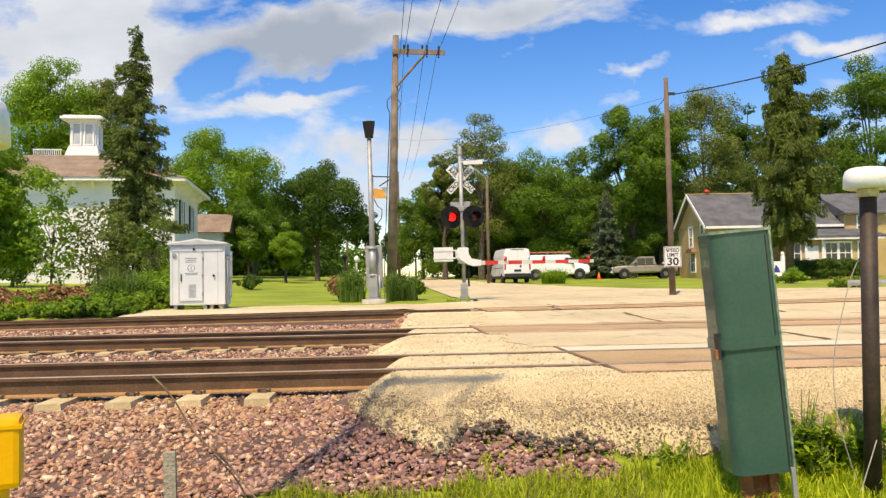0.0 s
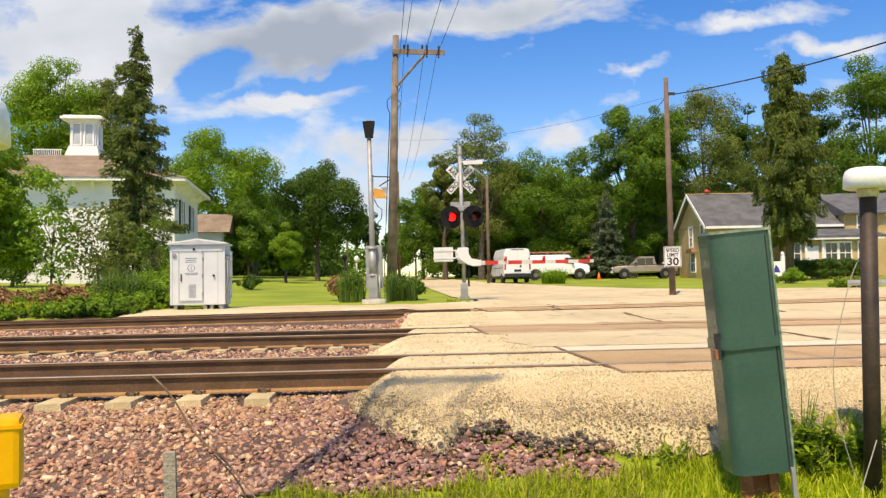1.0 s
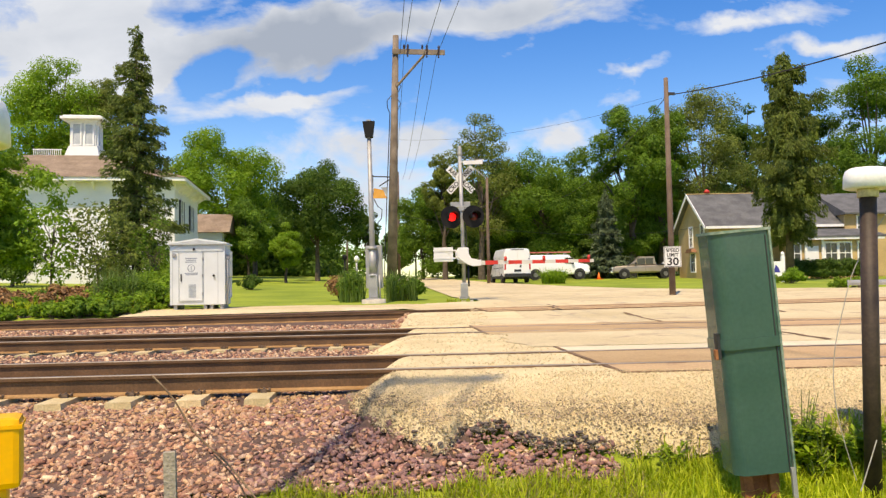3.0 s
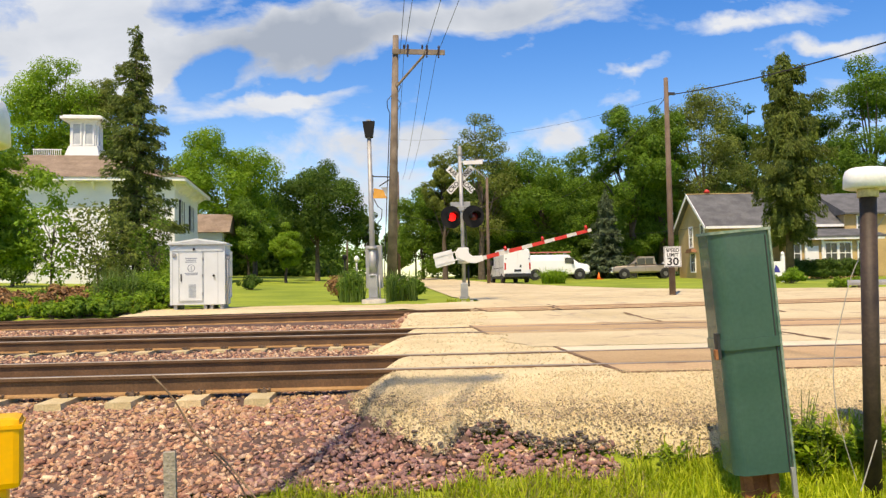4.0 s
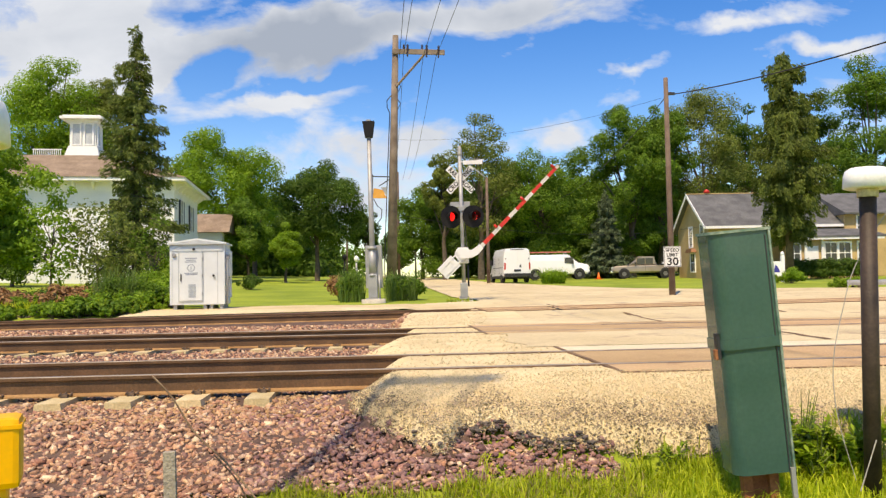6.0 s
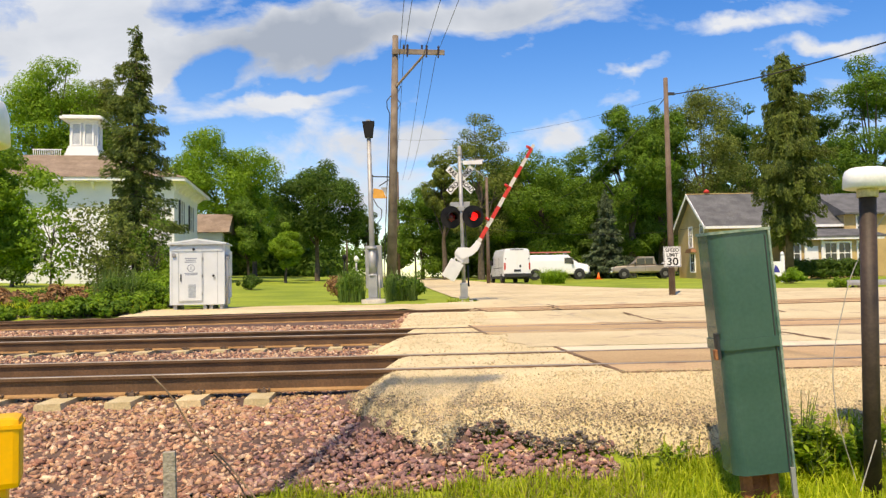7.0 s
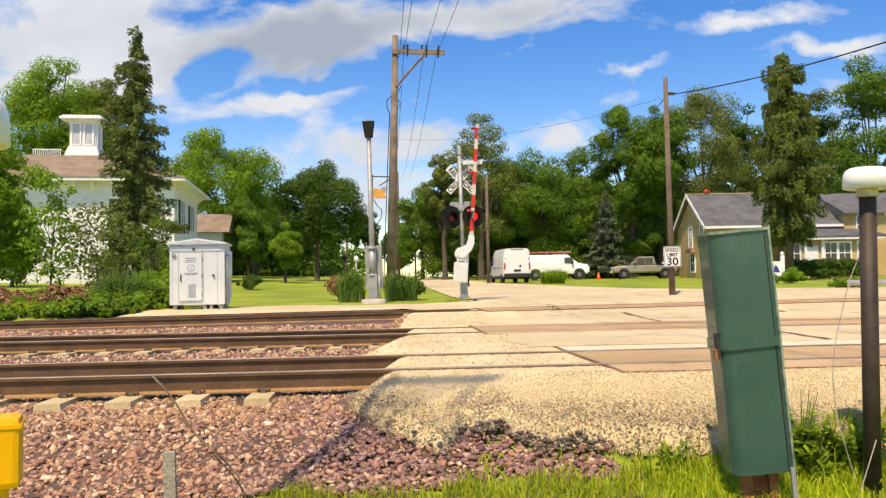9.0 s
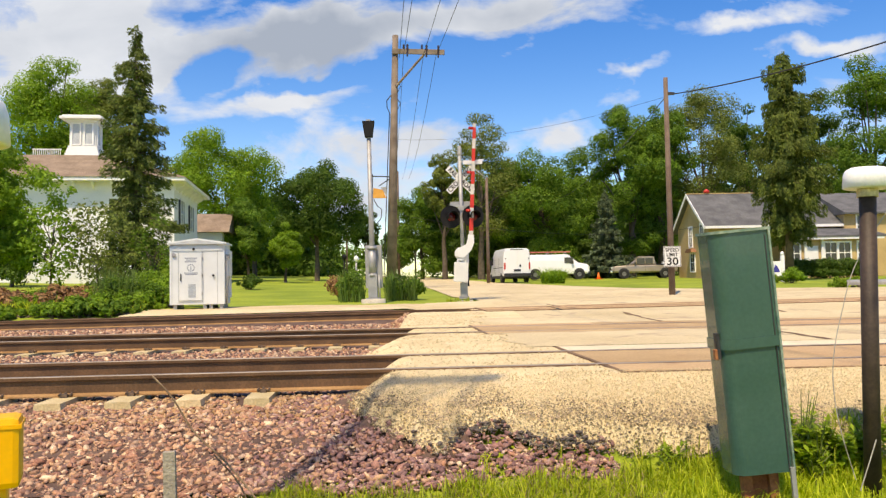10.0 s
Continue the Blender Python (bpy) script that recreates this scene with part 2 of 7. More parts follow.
GALV = M("galvanised_steel", (0.30, 0.30, 0.30), (0.42, 0.42, 0.41), 3, 0.55, 0.05, 60, metal=0.35, grain=0.08)
WHITE = M("white_paint", (0.64, 0.64, 0.62), (0.72, 0.72, 0.70), 2, 0.55, 0.05, 40, spots=(5, 0.66, (0.48, 0.45, 0.40)), grain=0.05)
ARMWHITE = M("weathered_arm_white", (0.50, 0.48, 0.43), (0.60, 0.58, 0.53), 3, 0.6, 0.05, 40, grain=0.08)
RED = M("red_sheeting", (0.50, 0.028, 0.022), (0.60, 0.045, 0.03), 6, 0.45, 0.03, 40)
BLACK = M("black_paint", (0.006, 0.006, 0.007), (0.014, 0.014, 0.014), 4, 0.6, 0.05, 60, spec=0.2)
DARKLENS = M("dark_red_lens", (0.06, 0.005, 0.006), (0.09, 0.01, 0.01), 8, 0.15, 0.02, 60)
LITLENS = glow("lit_red_lens", (1.0, 0.012, 0.015), 1.5)
CONCRETE = M("old_concrete", (0.42, 0.38, 0.31), (0.55, 0.50, 0.42), 3, 0.9, 0.3, 50, spots=(6, 0.6, (0.3, 0.24, 0.16)))
POLEWOOD = M("weathered_pole_wood", (0.13, 0.098, 0.075), (0.26, 0.205, 0.16), 1.6, 0.9, 0.5, 40)
POLEDARK = M("creosoted_pole_wood", (0.12, 0.08, 0.06), (0.20, 0.145, 0.11), 1.6, 0.9, 0.5, 40)
BARK = M("bark", (0.07, 0.055, 0.04), (0.14, 0.11, 0.085), 3, 0.95, 0.7, 25)
WIRE = M("wire", (0.012, 0.012, 0.015), (0.03, 0.03, 0.035), 4, 0.6, 0, 60)
CERAMIC = M("brown_porcelain", (0.03, 0.02, 0.02), (0.06, 0.04, 0.035), 4, 0.2, 0, 60)
GREENBOX = M("dark_green_enamel", (0.030, 0.086, 0.070), (0.046, 0.108, 0.090), 2.5, 0.27, 0.03, 40, spots=(16, 0.72, (0.20, 0.26, 0.22)), coat=0.35, grain=0.06)
GREENWORN = M("worn_green_edge", (0.08, 0.17, 0.12), (0.30, 0.36, 0.29), 14, 0.6, 0.1, 60)
RUST = M("rust", (0.20, 0.065, 0.025), (0.38, 0.15, 0.06), 9, 0.9, 0.3, 60)
YELLOW = M("yellow_plastic", (0.90, 0.42, 0.005), (0.96, 0.49, 0.01), 4, 0.45, 0.04, 50, grain=0.04)
CAPWHITE = M("weathered_white_cap", (0.80, 0.79, 0.77), (0.88, 0.87, 0.86), 7, 0.6, 0.05, 60, grain=0.05, spots=(9, 0.68, (0.60, 0.54, 0.45)))
TAN = M("tan_plastic", (0.52, 0.44, 0.30), (0.62, 0.54, 0.40), 6, 0.7, 0.1, 60)
STAKEWOOD = M("grey_stake_wood", (0.26, 0.22, 0.17), (0.42, 0.37, 0.29), 9, 0.9, 0.5, 60)
SIDING = M("white_siding", (0.78, 0.79, 0.79), (0.85, 0.85, 0.84), 1, 0.7, 0.1, 40, grain=0.05)
TRIM = M("white_trim", (0.80, 0.80, 0.79), (0.86, 0.86, 0.85), 2, 0.6, 0.05, 40, grain=0.04)
ROOFBROWN = M("brown_shingle", (0.20, 0.145, 0.10), (0.30, 0.225, 0.16), 1.2, 0.95, 0.5, 12)
ROOFGREY = M("grey_shingle", (0.08, 0.082, 0.085), (0.145, 0.147, 0.15), 1.0, 0.95, 0.5, 12)
TANSIDE = M("tan_siding", (0.49, 0.345, 0.155), (0.57, 0.415, 0.195), 1, 0.75, 0.1, 40)
GLASS = glass("window_glass")
VANWHITE = M("van_white_paint", (0.76, 0.77, 0.78), (0.82, 0.82, 0.82), 1, 0.3, 0.0, 40, coat=0.5, grain=0.01)
TRUCKTAN = M("pewter_truck_paint", (0.30, 0.25, 0.19), (0.35, 0.30, 0.235), 1, 0.3, 0.0, 40, metal=0.35, coat=0.5, grain=0.02)
RUBBER = M("tyre_rubber", (0.012, 0.012, 0.012), (0.025, 0.025, 0.025), 6, 0.85, 0.1, 60)
DARKPLASTIC = M("dark_plastic", (0.02, 0.02, 0.022), (0.04, 0.04, 0.042), 6, 0.6, 0.05, 60)
CHROME = M("chrome", (0.6, 0.6, 0.6), (0.7, 0.7, 0.7), 4, 0.2, 0.0, 60, metal=0.9)
TAILRED = M("tail_light_red", (0.45, 0.02, 0.015), (0.55, 0.03, 0.02), 6, 0.25, 0.0, 60)
RIMGREY = M("dull_steel_rim", (0.12, 0.12, 0.12), (0.20, 0.20, 0.20), 6, 0.5, 0.03, 60, metal=0.4)
ORANGE = M("orange_plastic", (0.85, 0.16, 0.02), (0.92, 0.22, 0.03), 5, 0.6, 0.03, 60)
HUTGREY = M("pale_grey_aluminium", (0.64, 0.67, 0.66), (0.72, 0.75, 0.74), 1.5, 0.55, 0.04, 40, metal=0.1, grain=0.03)
SIGNBLACK = M("sign_black", (0.01, 0.01, 0.01), (0.02, 0.02, 0.02), 5, 0.6, 0, 60)
BLUE = M("sign_blue", (0.03, 0.03, 0.22), (0.05, 0.05, 0.30), 5, 0.5, 0, 60)
LEAF_MID = leaf_material("leaf_mid", (0.07, 0.155, 0.014), (0.20, 0.33, 0.036))
LEAF_DARK = leaf_material("leaf_dark", (0.042, 0.098, 0.013), (0.13, 0.22, 0.03))
LEAF_LIGHT = leaf_material("leaf_light", (0.125, 0.25, 0.016), (0.29, 0.44, 0.04))
LEAF_OLIVE = leaf_material("leaf_olive", (0.12, 0.165, 0.03), (0.27, 0.32, 0.075))
NEEDLE = leaf_material("spruce_needle", (0.06, 0.095, 0.02), (0.19, 0.24, 0.055), 0.18, 0.15)
NEEDLEBLUE = leaf_material("blue_spruce_needle", (0.055, 0.085, 0.04), (0.13, 0.17, 0.085), 0.15, 0.15)
NEEDLEOLD = leaf_material("old_spruce_needle", (0.05, 0.082, 0.014), (0.15, 0.19, 0.036), 0.12, 0.15)
BRUSHRED = leaf_material("reddish_brush", (0.22, 0.105, 0.045), (0.42, 0.24, 0.10), 0.25)


# ---------------------------------------------------------------- builders
def box(bm, x0, x1, y0, y1, z0, z1, bevel=0.0):
    vs = [bm.verts.new(p) for p in ((x0, y0, z0), (x1, y0, z0), (x1, y1, z0), (x0, y1, z0), (x0, y0, z1), (x1, y0, z1), (x1, y1, z1), (x0, y1, z1))]
    fs = [bm.faces.new([vs[i] for i in q]) for q in ((0, 3, 2, 1), (4, 5, 6, 7), (0, 1, 5, 4), (1, 2, 6, 5), (2, 3, 7, 6), (3, 0, 4, 7))]
    if bevel:
        es = list({e for f in fs for e in f.edges})
        bmesh.ops.bevel(bm, geom=es, offset=bevel, segments=2, affect="EDGES", profile=0.6)
    return bm


def B(*a, **k):
    return box(bmesh.new(), *a, **k)


def tube(bm, p0, p1, r0, r1=None, seg=12, caps=True):
    r1 = r0 if r1 is None else r1
    p0, p1 = Vector(p0), Vector(p1)
    q = (p1 - p0).to_track_quat("Z", "Y")
    rings = []
    for p, r in ((p0, r0), (p1, r1)):
        rings.append([bm.verts.new(p + q @ Vector((r * math.cos(a), r * math.sin(a), 0))) for a in (2 * math.pi * i / seg for i in range(seg))])
    for i in range(seg):
        j = (i + 1) % seg
        f = bm.faces.new((rings[0][i], rings[0][j], rings[1][j], rings[1][i]))
        f.smooth = seg > 6
    if caps:
        bm.faces.new(rings[0][::-1])
        bm.faces.new(rings[1])
    return bm


def T(*a, **k):
    return tube(bmesh.new(), *a, **k)


def lathe(bm, prof, seg=20, origin=(0, 0, 0)):
    """prof: (radius, z) from bottom to top."""
    o = Vector(origin)
    rings = [[bm.verts.new(o + Vector((r * math.cos(2 * math.pi * i / seg), r * math.sin(2 * math.pi * i / seg), z))) for i in range(seg)] for r, z in prof]
    for a, b in zip(rings, rings[1:]):
        for i in range(seg):
            f = bm.faces.new((a[i], a[(i + 1) % seg], b[(i + 1) % seg], b[i]))
            f.smooth = True
    bm.faces.new(rings[0][::-1])
    bm.faces.new(rings[-1])
    return bm


def prism(bm, pts, axis, a0, a1):
    """Extrude a polygon; axis 'x': pts are (y, z); 'y': pts are (x, z); 'z': pts are (x, y)."""
    def put(p, a):
        return {"x": (a, p[0], p[1]), "y": (p[0], a, p[1]), "z": (p[0], p[1], a)}[axis]
    lo, hi = [bm.verts.new(put(p, a0)) for p in pts], [bm.verts.new(put(p, a1)) for p in pts]
    k = len(pts)
    for i in range(k):
        bm.faces.new((lo[i], lo[(i + 1) % k], hi[(i + 1) % k], hi[i]))
    bm.faces.new(lo[::-1])
    bm.faces.new(hi)
    bmesh.ops.recalc_face_normals(bm, faces=bm.faces)
    return bm


def P(*a, **k):
    return prism(bmesh.new(), *a, **k)


def mesh_of(name, bm, material):
    me = bpy.data.meshes.new(name)
    bm.normal_update()
    bm.to_mesh(me)
    bm.free()
    for m in (material if isinstance(material, (list, tuple)) else [material]):
        me.materials.append(m)
    return me


def part(name, bm, material, parent, label="", m=None):
    ob = new(name, mesh_of(name, bm, material))
    ob.parent = parent
    if m is not None:
        ob.matrix_basis = m
    return tagged(ob, label)


def thing(name, label, category, m=None, group=""):
    ob = new(name)
    ob.empty_display_size = 0.2
    if m is not None:
        ob.matrix_basis = m
    return tagged(ob, label, category, group)


def solid(name, bm, material, label, category, m=None, group="", kind=""):
    ob = new(name, mesh_of(name, bm, material))
    if m is not None:
        ob.matrix_basis = m
    return tagged(ob, label, category, group, kind)


def raw_mesh(name, verts, faces, material, smooth=False):
    """verts (n,3), faces (m,k) as arrays."""
    me = bpy.data.meshes.new(name)
    k = faces.shape[1]
    me.vertices.add(len(verts))
    me.vertices.foreach_set("co", np.asarray(verts, dtype=np.float32).ravel())
    me.loops.add(faces.size)
    me.loops.foreach_set("vertex_index", faces.astype(np.int32).ravel())
    me.polygons.add(len(faces))
    me.polygons.foreach_set("loop_start", np.arange(0, faces.size, k, dtype=np.int32))
    me.polygons.foreach_set("loop_total", np.full(len(faces), k, dtype=np.int32))
    if smooth:
        me.polygons.foreach_set("use_smooth", np.ones(len(faces), dtype=bool))
    me.update(calc_edges=True)
    me.materials.append(material)
    return me


def smoothstep(a, b, x):
    t = np.clip((x - a) / (b - a), 0, 1)
    return t * t * (3 - 2 * t)


TRK = 0.07  # the tracks run at a slight angle: y = v + TRK * x


def apron_edge(x):
    """Foot of the gravel apron, with a washed-out pocket."""
    return np.interp(x, [-1.3, -1.0, -0.86, -0.78, -0.6, -0.4, -0.2, -0.02, 0.05, 0.12, 0.3, 0.45, 0.58, 0.72, 0.86, 1.0, 1.14, 1.5, 3.0, 8.0],
                     [9.0, 7.6, 7.15, 6.85, 6.5, 6.25, 6.02, 5.92, 6.0, 6.2, 6.3, 6.28, 6.1, 5.92, 5.9, 5.98, 5.86, 5.75, 5.62, 5.62]) + 0.025 * np.sin(x * 17) + 0.008 * np.sin(x * 41 + 1)


def spill_foot(v):
    """Where the gravel heaped over the rail ends runs out on the ballast."""
    return np.interp(v, [7.0, 7.7, 9.2, 9.6, 11.0, 12.4, 13.3, 14.9, 17.0, 20.5], [-0.98, -0.86, -0.80, -0.95, -1.28, -1.22, -0.92, -0.95, -1.15, -1.5]) + 0.05 * np.sin(v * 5.3) + 0.03 * np.sin(v * 13 + 1)


def spill_top(v):
    return spill_foot(v) + np.interp(v, [7.0, 9.2, 11.0, 12.4, 14.9, 20], [0.42, 0.42, 0.72, 0.66, 0.45, 0.6])


def ground_z(x, y):
    """Height of the land; rail heads lie at 0."""
    x, y = np.asarray(x, float), np.asarray(y, float)
    v = y - TRK * x
    near = np.interp(v, [4.6, 5.1, 5.7, 6.3, 6.9, 7.2], [-0.70, -0.66, -0.55, -0.41, -0.305, -0.27])
    apron = np.interp(v, [5.6, 6.0, 6.4, 6.8, 7.1, 7.35, 7.6], [-0.40, -0.305, -0.215, -0.135, -0.085, -0.055, -0.035])
    flat = np.interp(v, [5.6, 6.1, 6.5, 6.85, 7.02, 7.6], [-0.37, -0.24, -0.14, -0.055, -0.03, -0.03])
    k = smoothstep(0.5, 1.5, x)
    apron = apron * (1 - k) + flat * k
    a = smoothstep(-0.06, 0.14, v - apron_edge(x)) * smoothstep(-1.05, -0.42, x + 0.02 * np.sin(v * 9))
    # heaps between the rails, a little proud in their middle
    hump = 0.025 * np.clip(np.sin((v - 9.21) / 4.09 * math.pi), 0, 1) * (v > 9.21) * (v < 13.3)
    ramp = smoothstep(0, 1, (x - spill_foot(v)) / (spill_top(v) - spill_foot(v)))
    mid = np.where(v > 7.2, -0.245 + (0.205 + hump) * ramp, 0)
    t = smoothstep(7.2, 7.5, v)
    z = (near * (1 - a) + apron * a) * (1 - t) + mid * t
    far = 0.05 + np.interp(y, [20, 23, 30, 60, 100, 160, 400], [-0.30, 0.10, 0.20, 0.80, 1.6, 2.5, 3.0])
    far = far + 0.035 * np.clip(-x - 4, 0, 30) * smoothstep(25, 50, y)
    cross = np.interp(v, [14, 16.5, 20.0, 23.2, 25.5], [-0.03, -0.02, 0.055, 0.062, 0.0]) + 0.0079 * np.clip(x, 0, 16) * smoothstep(17, 20, v)
    k = smoothstep(23, 26.5, v)
    road = cross * (1 - k) + far * k
    s = smoothstep(20.5, 23.5, v)
    verge = z * (1 - s) + far * s
    deck = np.where(v < 15.5, z, road)
    w = smoothstep(-1.2, -0.75, x) * (1 - smoothstep(25.5, 27, v))
    return verge * (1 - w) + deck * w


def base_z(x, y):
    """The bare land, kept below the ballast, gravel and road laid on it."""
    v = y - TRK * x
    return ground_z(x, y) - 0.10 * smoothstep(5.7, 6.2, v) * (1 - smoothstep(22.4, 23.2, v))


def sheet(name, xs, ys, material, lift=0.0, zf=ground_z, skew=True, keep=None, jitter=0.0, seed=1, shift=None):
    X, Y = np.meshgrid(xs, ys)
    if shift is not None:
        X = X + shift(Y)
    if skew:
        Y = Y + TRK * X
    Z = zf(X, Y) + lift
    if jitter:
        Z = Z + np.random.RandomState(seed).uniform(-jitter, jitter, Z.shape)
    nx, ny = len(xs), len(ys)
    idx = np.arange(nx * ny).reshape(ny, nx)
    f = np.stack([idx[:-1, :-1], idx[:-1, 1:], idx[1:, 1:], idx[1:, :-1]], -1).reshape(-1, 4)
    verts = np.stack([X, Y, Z], -1).reshape(-1, 3)
    if keep is not None:
        c = verts[f].mean(1)
        f = f[keep(c[:, 0], c[:, 1])]
    return raw_mesh(name, verts, f, material, smooth=True)

# ---------------------------------------------------------------- land and road
def far_steps(a, b, n, p=2.0):
    return a + (b - a) * np.linspace(0, 1, n) ** p


gx = np.concatenate([-far_steps(14, 1200, 26)[::-1], np.linspace(-13.7, 13.7, 138), far_steps(14, 1200, 26)])
gy = np.concatenate([-far_steps(3, 400, 12)[::-1], np.linspace(-2.5, 3.8, 14), np.linspace(4, 9, 64), np.linspace(9.3, 30, 70), far_steps(30.5, 2400, 60)])
tagged(new("ground", sheet("ground", gx, gy, GRASS, -0.02, zf=base_z, skew=False)), "green mown grass land rising gently behind the tracks", "ground", kind="structure")


def road_edges(y):
    """Left and right edge of the road beyond the tracks."""
    left = np.interp(y, [18, 24, 28, 32, 45, 60, 90, 140], [0.4, 0.9, 1.25, 0.35, -0.7, -2.1, -5.5, -12])
    right = np.interp(y, [18, 33, 35, 37, 40, 46, 60, 90, 140], [60, 60, 19, 12.0, 9.6, 7.6, 4.3, 0.5, -6])
    return left, right


def on_road(x, y):
    l, r = road_edges(y)
    return (x > l) & (x < r) & (y - TRK * x > 16.9)


rx = np.concatenate([np.linspace(-14, 16, 400), np.linspace(17, 60, 20)])
ry = np.concatenate([np.linspace(16.5, 48, 260), np.linspace(48.5, 140, 90)])
tagged(new("road", sheet("road", rx, ry, ROAD, 0.012, keep=on_road, skew=False)), "sun-bleached tan asphalt road crossing the railway", "road", kind="structure")
# asphalt and packed gravel between and before the tracks
tagged(new("road_between_tracks", sheet("road", np.concatenate([np.linspace(0, 14, 90), [20, 40]]), np.linspace(9.9, 17.6, 92), ROAD, 0.027,
                           shift=lambda v: 0.95 + 0.10 * np.sin(v * 2.1) + 0.06 * np.sin(v * 6.3) - 0.25 * smoothstep(11, 15, v))), "worn tan asphalt infill between the tracks", "road", kind="structure")
GAPS = [(q - 0.05, q + 0.05) for q in (7.70, 9.21, 13.30, 14.86)]


def off_rails(x, y):
    v = y - TRK * x
    ok = x > spill_foot(v) + 0.04
    for a_, b_ in GAPS:
        ok &= (v < a_) | (v > b_)
    return ok


tagged(new("packed_gravel", sheet("packed_gravel", np.linspace(-1.8, 1.8, 150), np.concatenate([np.linspace(7.6, 15.4, 240), np.linspace(15.5, 20.9, 40)]), APRON, 0.02, jitter=0.004, keep=off_rails)),
       "tan gravel packed between the rails at the crossing", "gravel", kind="structure")
tagged(new("gravel_apron", sheet("gravel_apron", np.concatenate([np.linspace(-1.1, 2.6, 300), np.linspace(2.63, 14, 150)]), np.linspace(5.4, 7.64, 150), APRON, 0.02, jitter=0.004,
                           keep=lambda x, y: (y - TRK * x > apron_edge(x)) & (x > -0.92 + 0.04 * np.sin(y * 11)))),
       "tan crushed gravel apron sloping down beside the crossing", "gravel", kind="structure")
tagged(new("sandy_path", sheet("sandy_path", np.linspace(-9.2, 1.6, 60), np.linspace(22.6, 26.6, 24), DIRT, 0.02,
                           keep=lambda x, y: (y - TRK * x < 25.6 + 0.5 * np.sin(x * 0.9) + 0.5 * smoothstep(-4, 0, x)) & (y - TRK * x > 22.9))), "pale sandy strip beside the far track", "path", kind="structure")
tagged(new("ballast_bed", sheet("ballast_bed", np.linspace(-60, 0.2, 240), np.linspace(5.5, 22.9, 110), BALLAST, 0.012, jitter=0.012, zf=lambda x, y: ground_z(x, y) - 0.05 * smoothstep(0.0, 0.25, x - spill_foot(y - TRK * x)),
                           keep=lambda x, y: x < 1.6)), "pinkish crushed stone ballast bed under the tracks, darkened as shade between stones", "ballast", kind="structure")


# loose stones, scattered over a strip
def stone_template(rs, tris):
    bm = bmesh.new()
    for _ in range(8 if tris == 20 else 7):
        d = rs.normal(size=3)
        bm.verts.new(Vector(d / np.linalg.norm(d) * rs.uniform(0.62, 1.35)))
    hull_ = bmesh.ops.convex_hull(bm, input=bm.verts)
    bmesh.ops.delete(bm, geom=[q for q in hull_["geom_interior"] if isinstance(q, bmesh.types.BMVert)], context="VERTS")
    bmesh.ops.triangulate(bm, faces=bm.faces)
    bm.verts.index_update()
    v = np.array([q.co for q in bm.verts])
    f = np.array([[q.index for q in p.verts] for p in bm.faces])
    bm.free()
    v = v * 1.15 * np.array([1.0, rs.uniform(0.6, 1), rs.uniform(0.5, 0.85)])
    return v, f


def scatter(name, n, region, size, material, label, zf=ground_z, lift=0.0, tris=20, seed=3, keep=None, sink=0.3, category="stones", base_v=None):
    rs = np.random.RandomState(seed)
    x = rs.uniform(region[0], region[1], n)
    v = rs.uniform(region[2], region[3], n)
    if base_v is not None:
        v = base_v(x) + region[3] * np.sign(v) * (np.abs(v) / region[3]) ** 1.1
    if keep is not None:
        k = keep(x, v)
        x, v = x[k], v[k]
    if category == "stones":
        clear = (np.abs((x + 1.78) / 0.6096 - np.round((x + 1.78) / 0.6096)) > 0.2) | (v < 7.22) | (v > 7.62) | (x > -1.5)
        x, v = x[clear], v[clear]
    y = v + TRK * x
    n = len(x)
    s = rs.uniform(size[0], size[1], n) * rs.choice([0.7, 1.0, 1.0, 1.25], n)
    z = zf(x, y) + lift + s * (0.5 - sink)
    temps = [stone_template(rs, tris) for _ in range(24)]
    V, Fc, base = [], [], 0
    which = rs.randint(0, len(temps), n)
    for k, (tv, tf) in enumerate(temps):
        ids = np.where(which == k)[0]
        m = len(ids)
        if not m:
            continue
        a, b = rs.uniform(0, 6.28, m), rs.uniform(-0.9, 0.9, m)
        ca, sa, cb, sb = np.cos(a), np.sin(a), np.cos(b), np.sin(b)
        q = tv[None] * s[ids][:, None, None] * 0.5
        qy, qz = q[..., 1] * cb[:, None] - q[..., 2] * sb[:, None], q[..., 1] * sb[:, None] + q[..., 2] * cb[:, None]
        qx, qy2 = q[..., 0] * ca[:, None] - qy * sa[:, None], q[..., 0] * sa[:, None] + qy * ca[:, None]
        pts = np.stack([qx + x[ids][:, None], qy2 + y[ids][:, None], qz + z[ids][:, None]], -1).reshape(-1, 3)
        fc = (tf[None] + (np.arange(m) * len(tv))[:, None, None]).reshape(-1, 3) + base
        V.append(pts), Fc.append(fc)
        base += len(pts)
    return tagged(new(name, raw_mesh(name, np.concatenate(V), np.concatenate(Fc), material)), label, category, kind="stuff")


def ballast_near(x, v):
    edge = apron_edge(x)
    front = 5.42 + 0.06 * np.sin(x * 4) + 0.12 * smoothstep(-0.6, 0.6, x) - 0.5 * smoothstep(-1.2, -2.2, x)
    return (v > front) & ((x < -0.80) | (v < edge + 0.05))


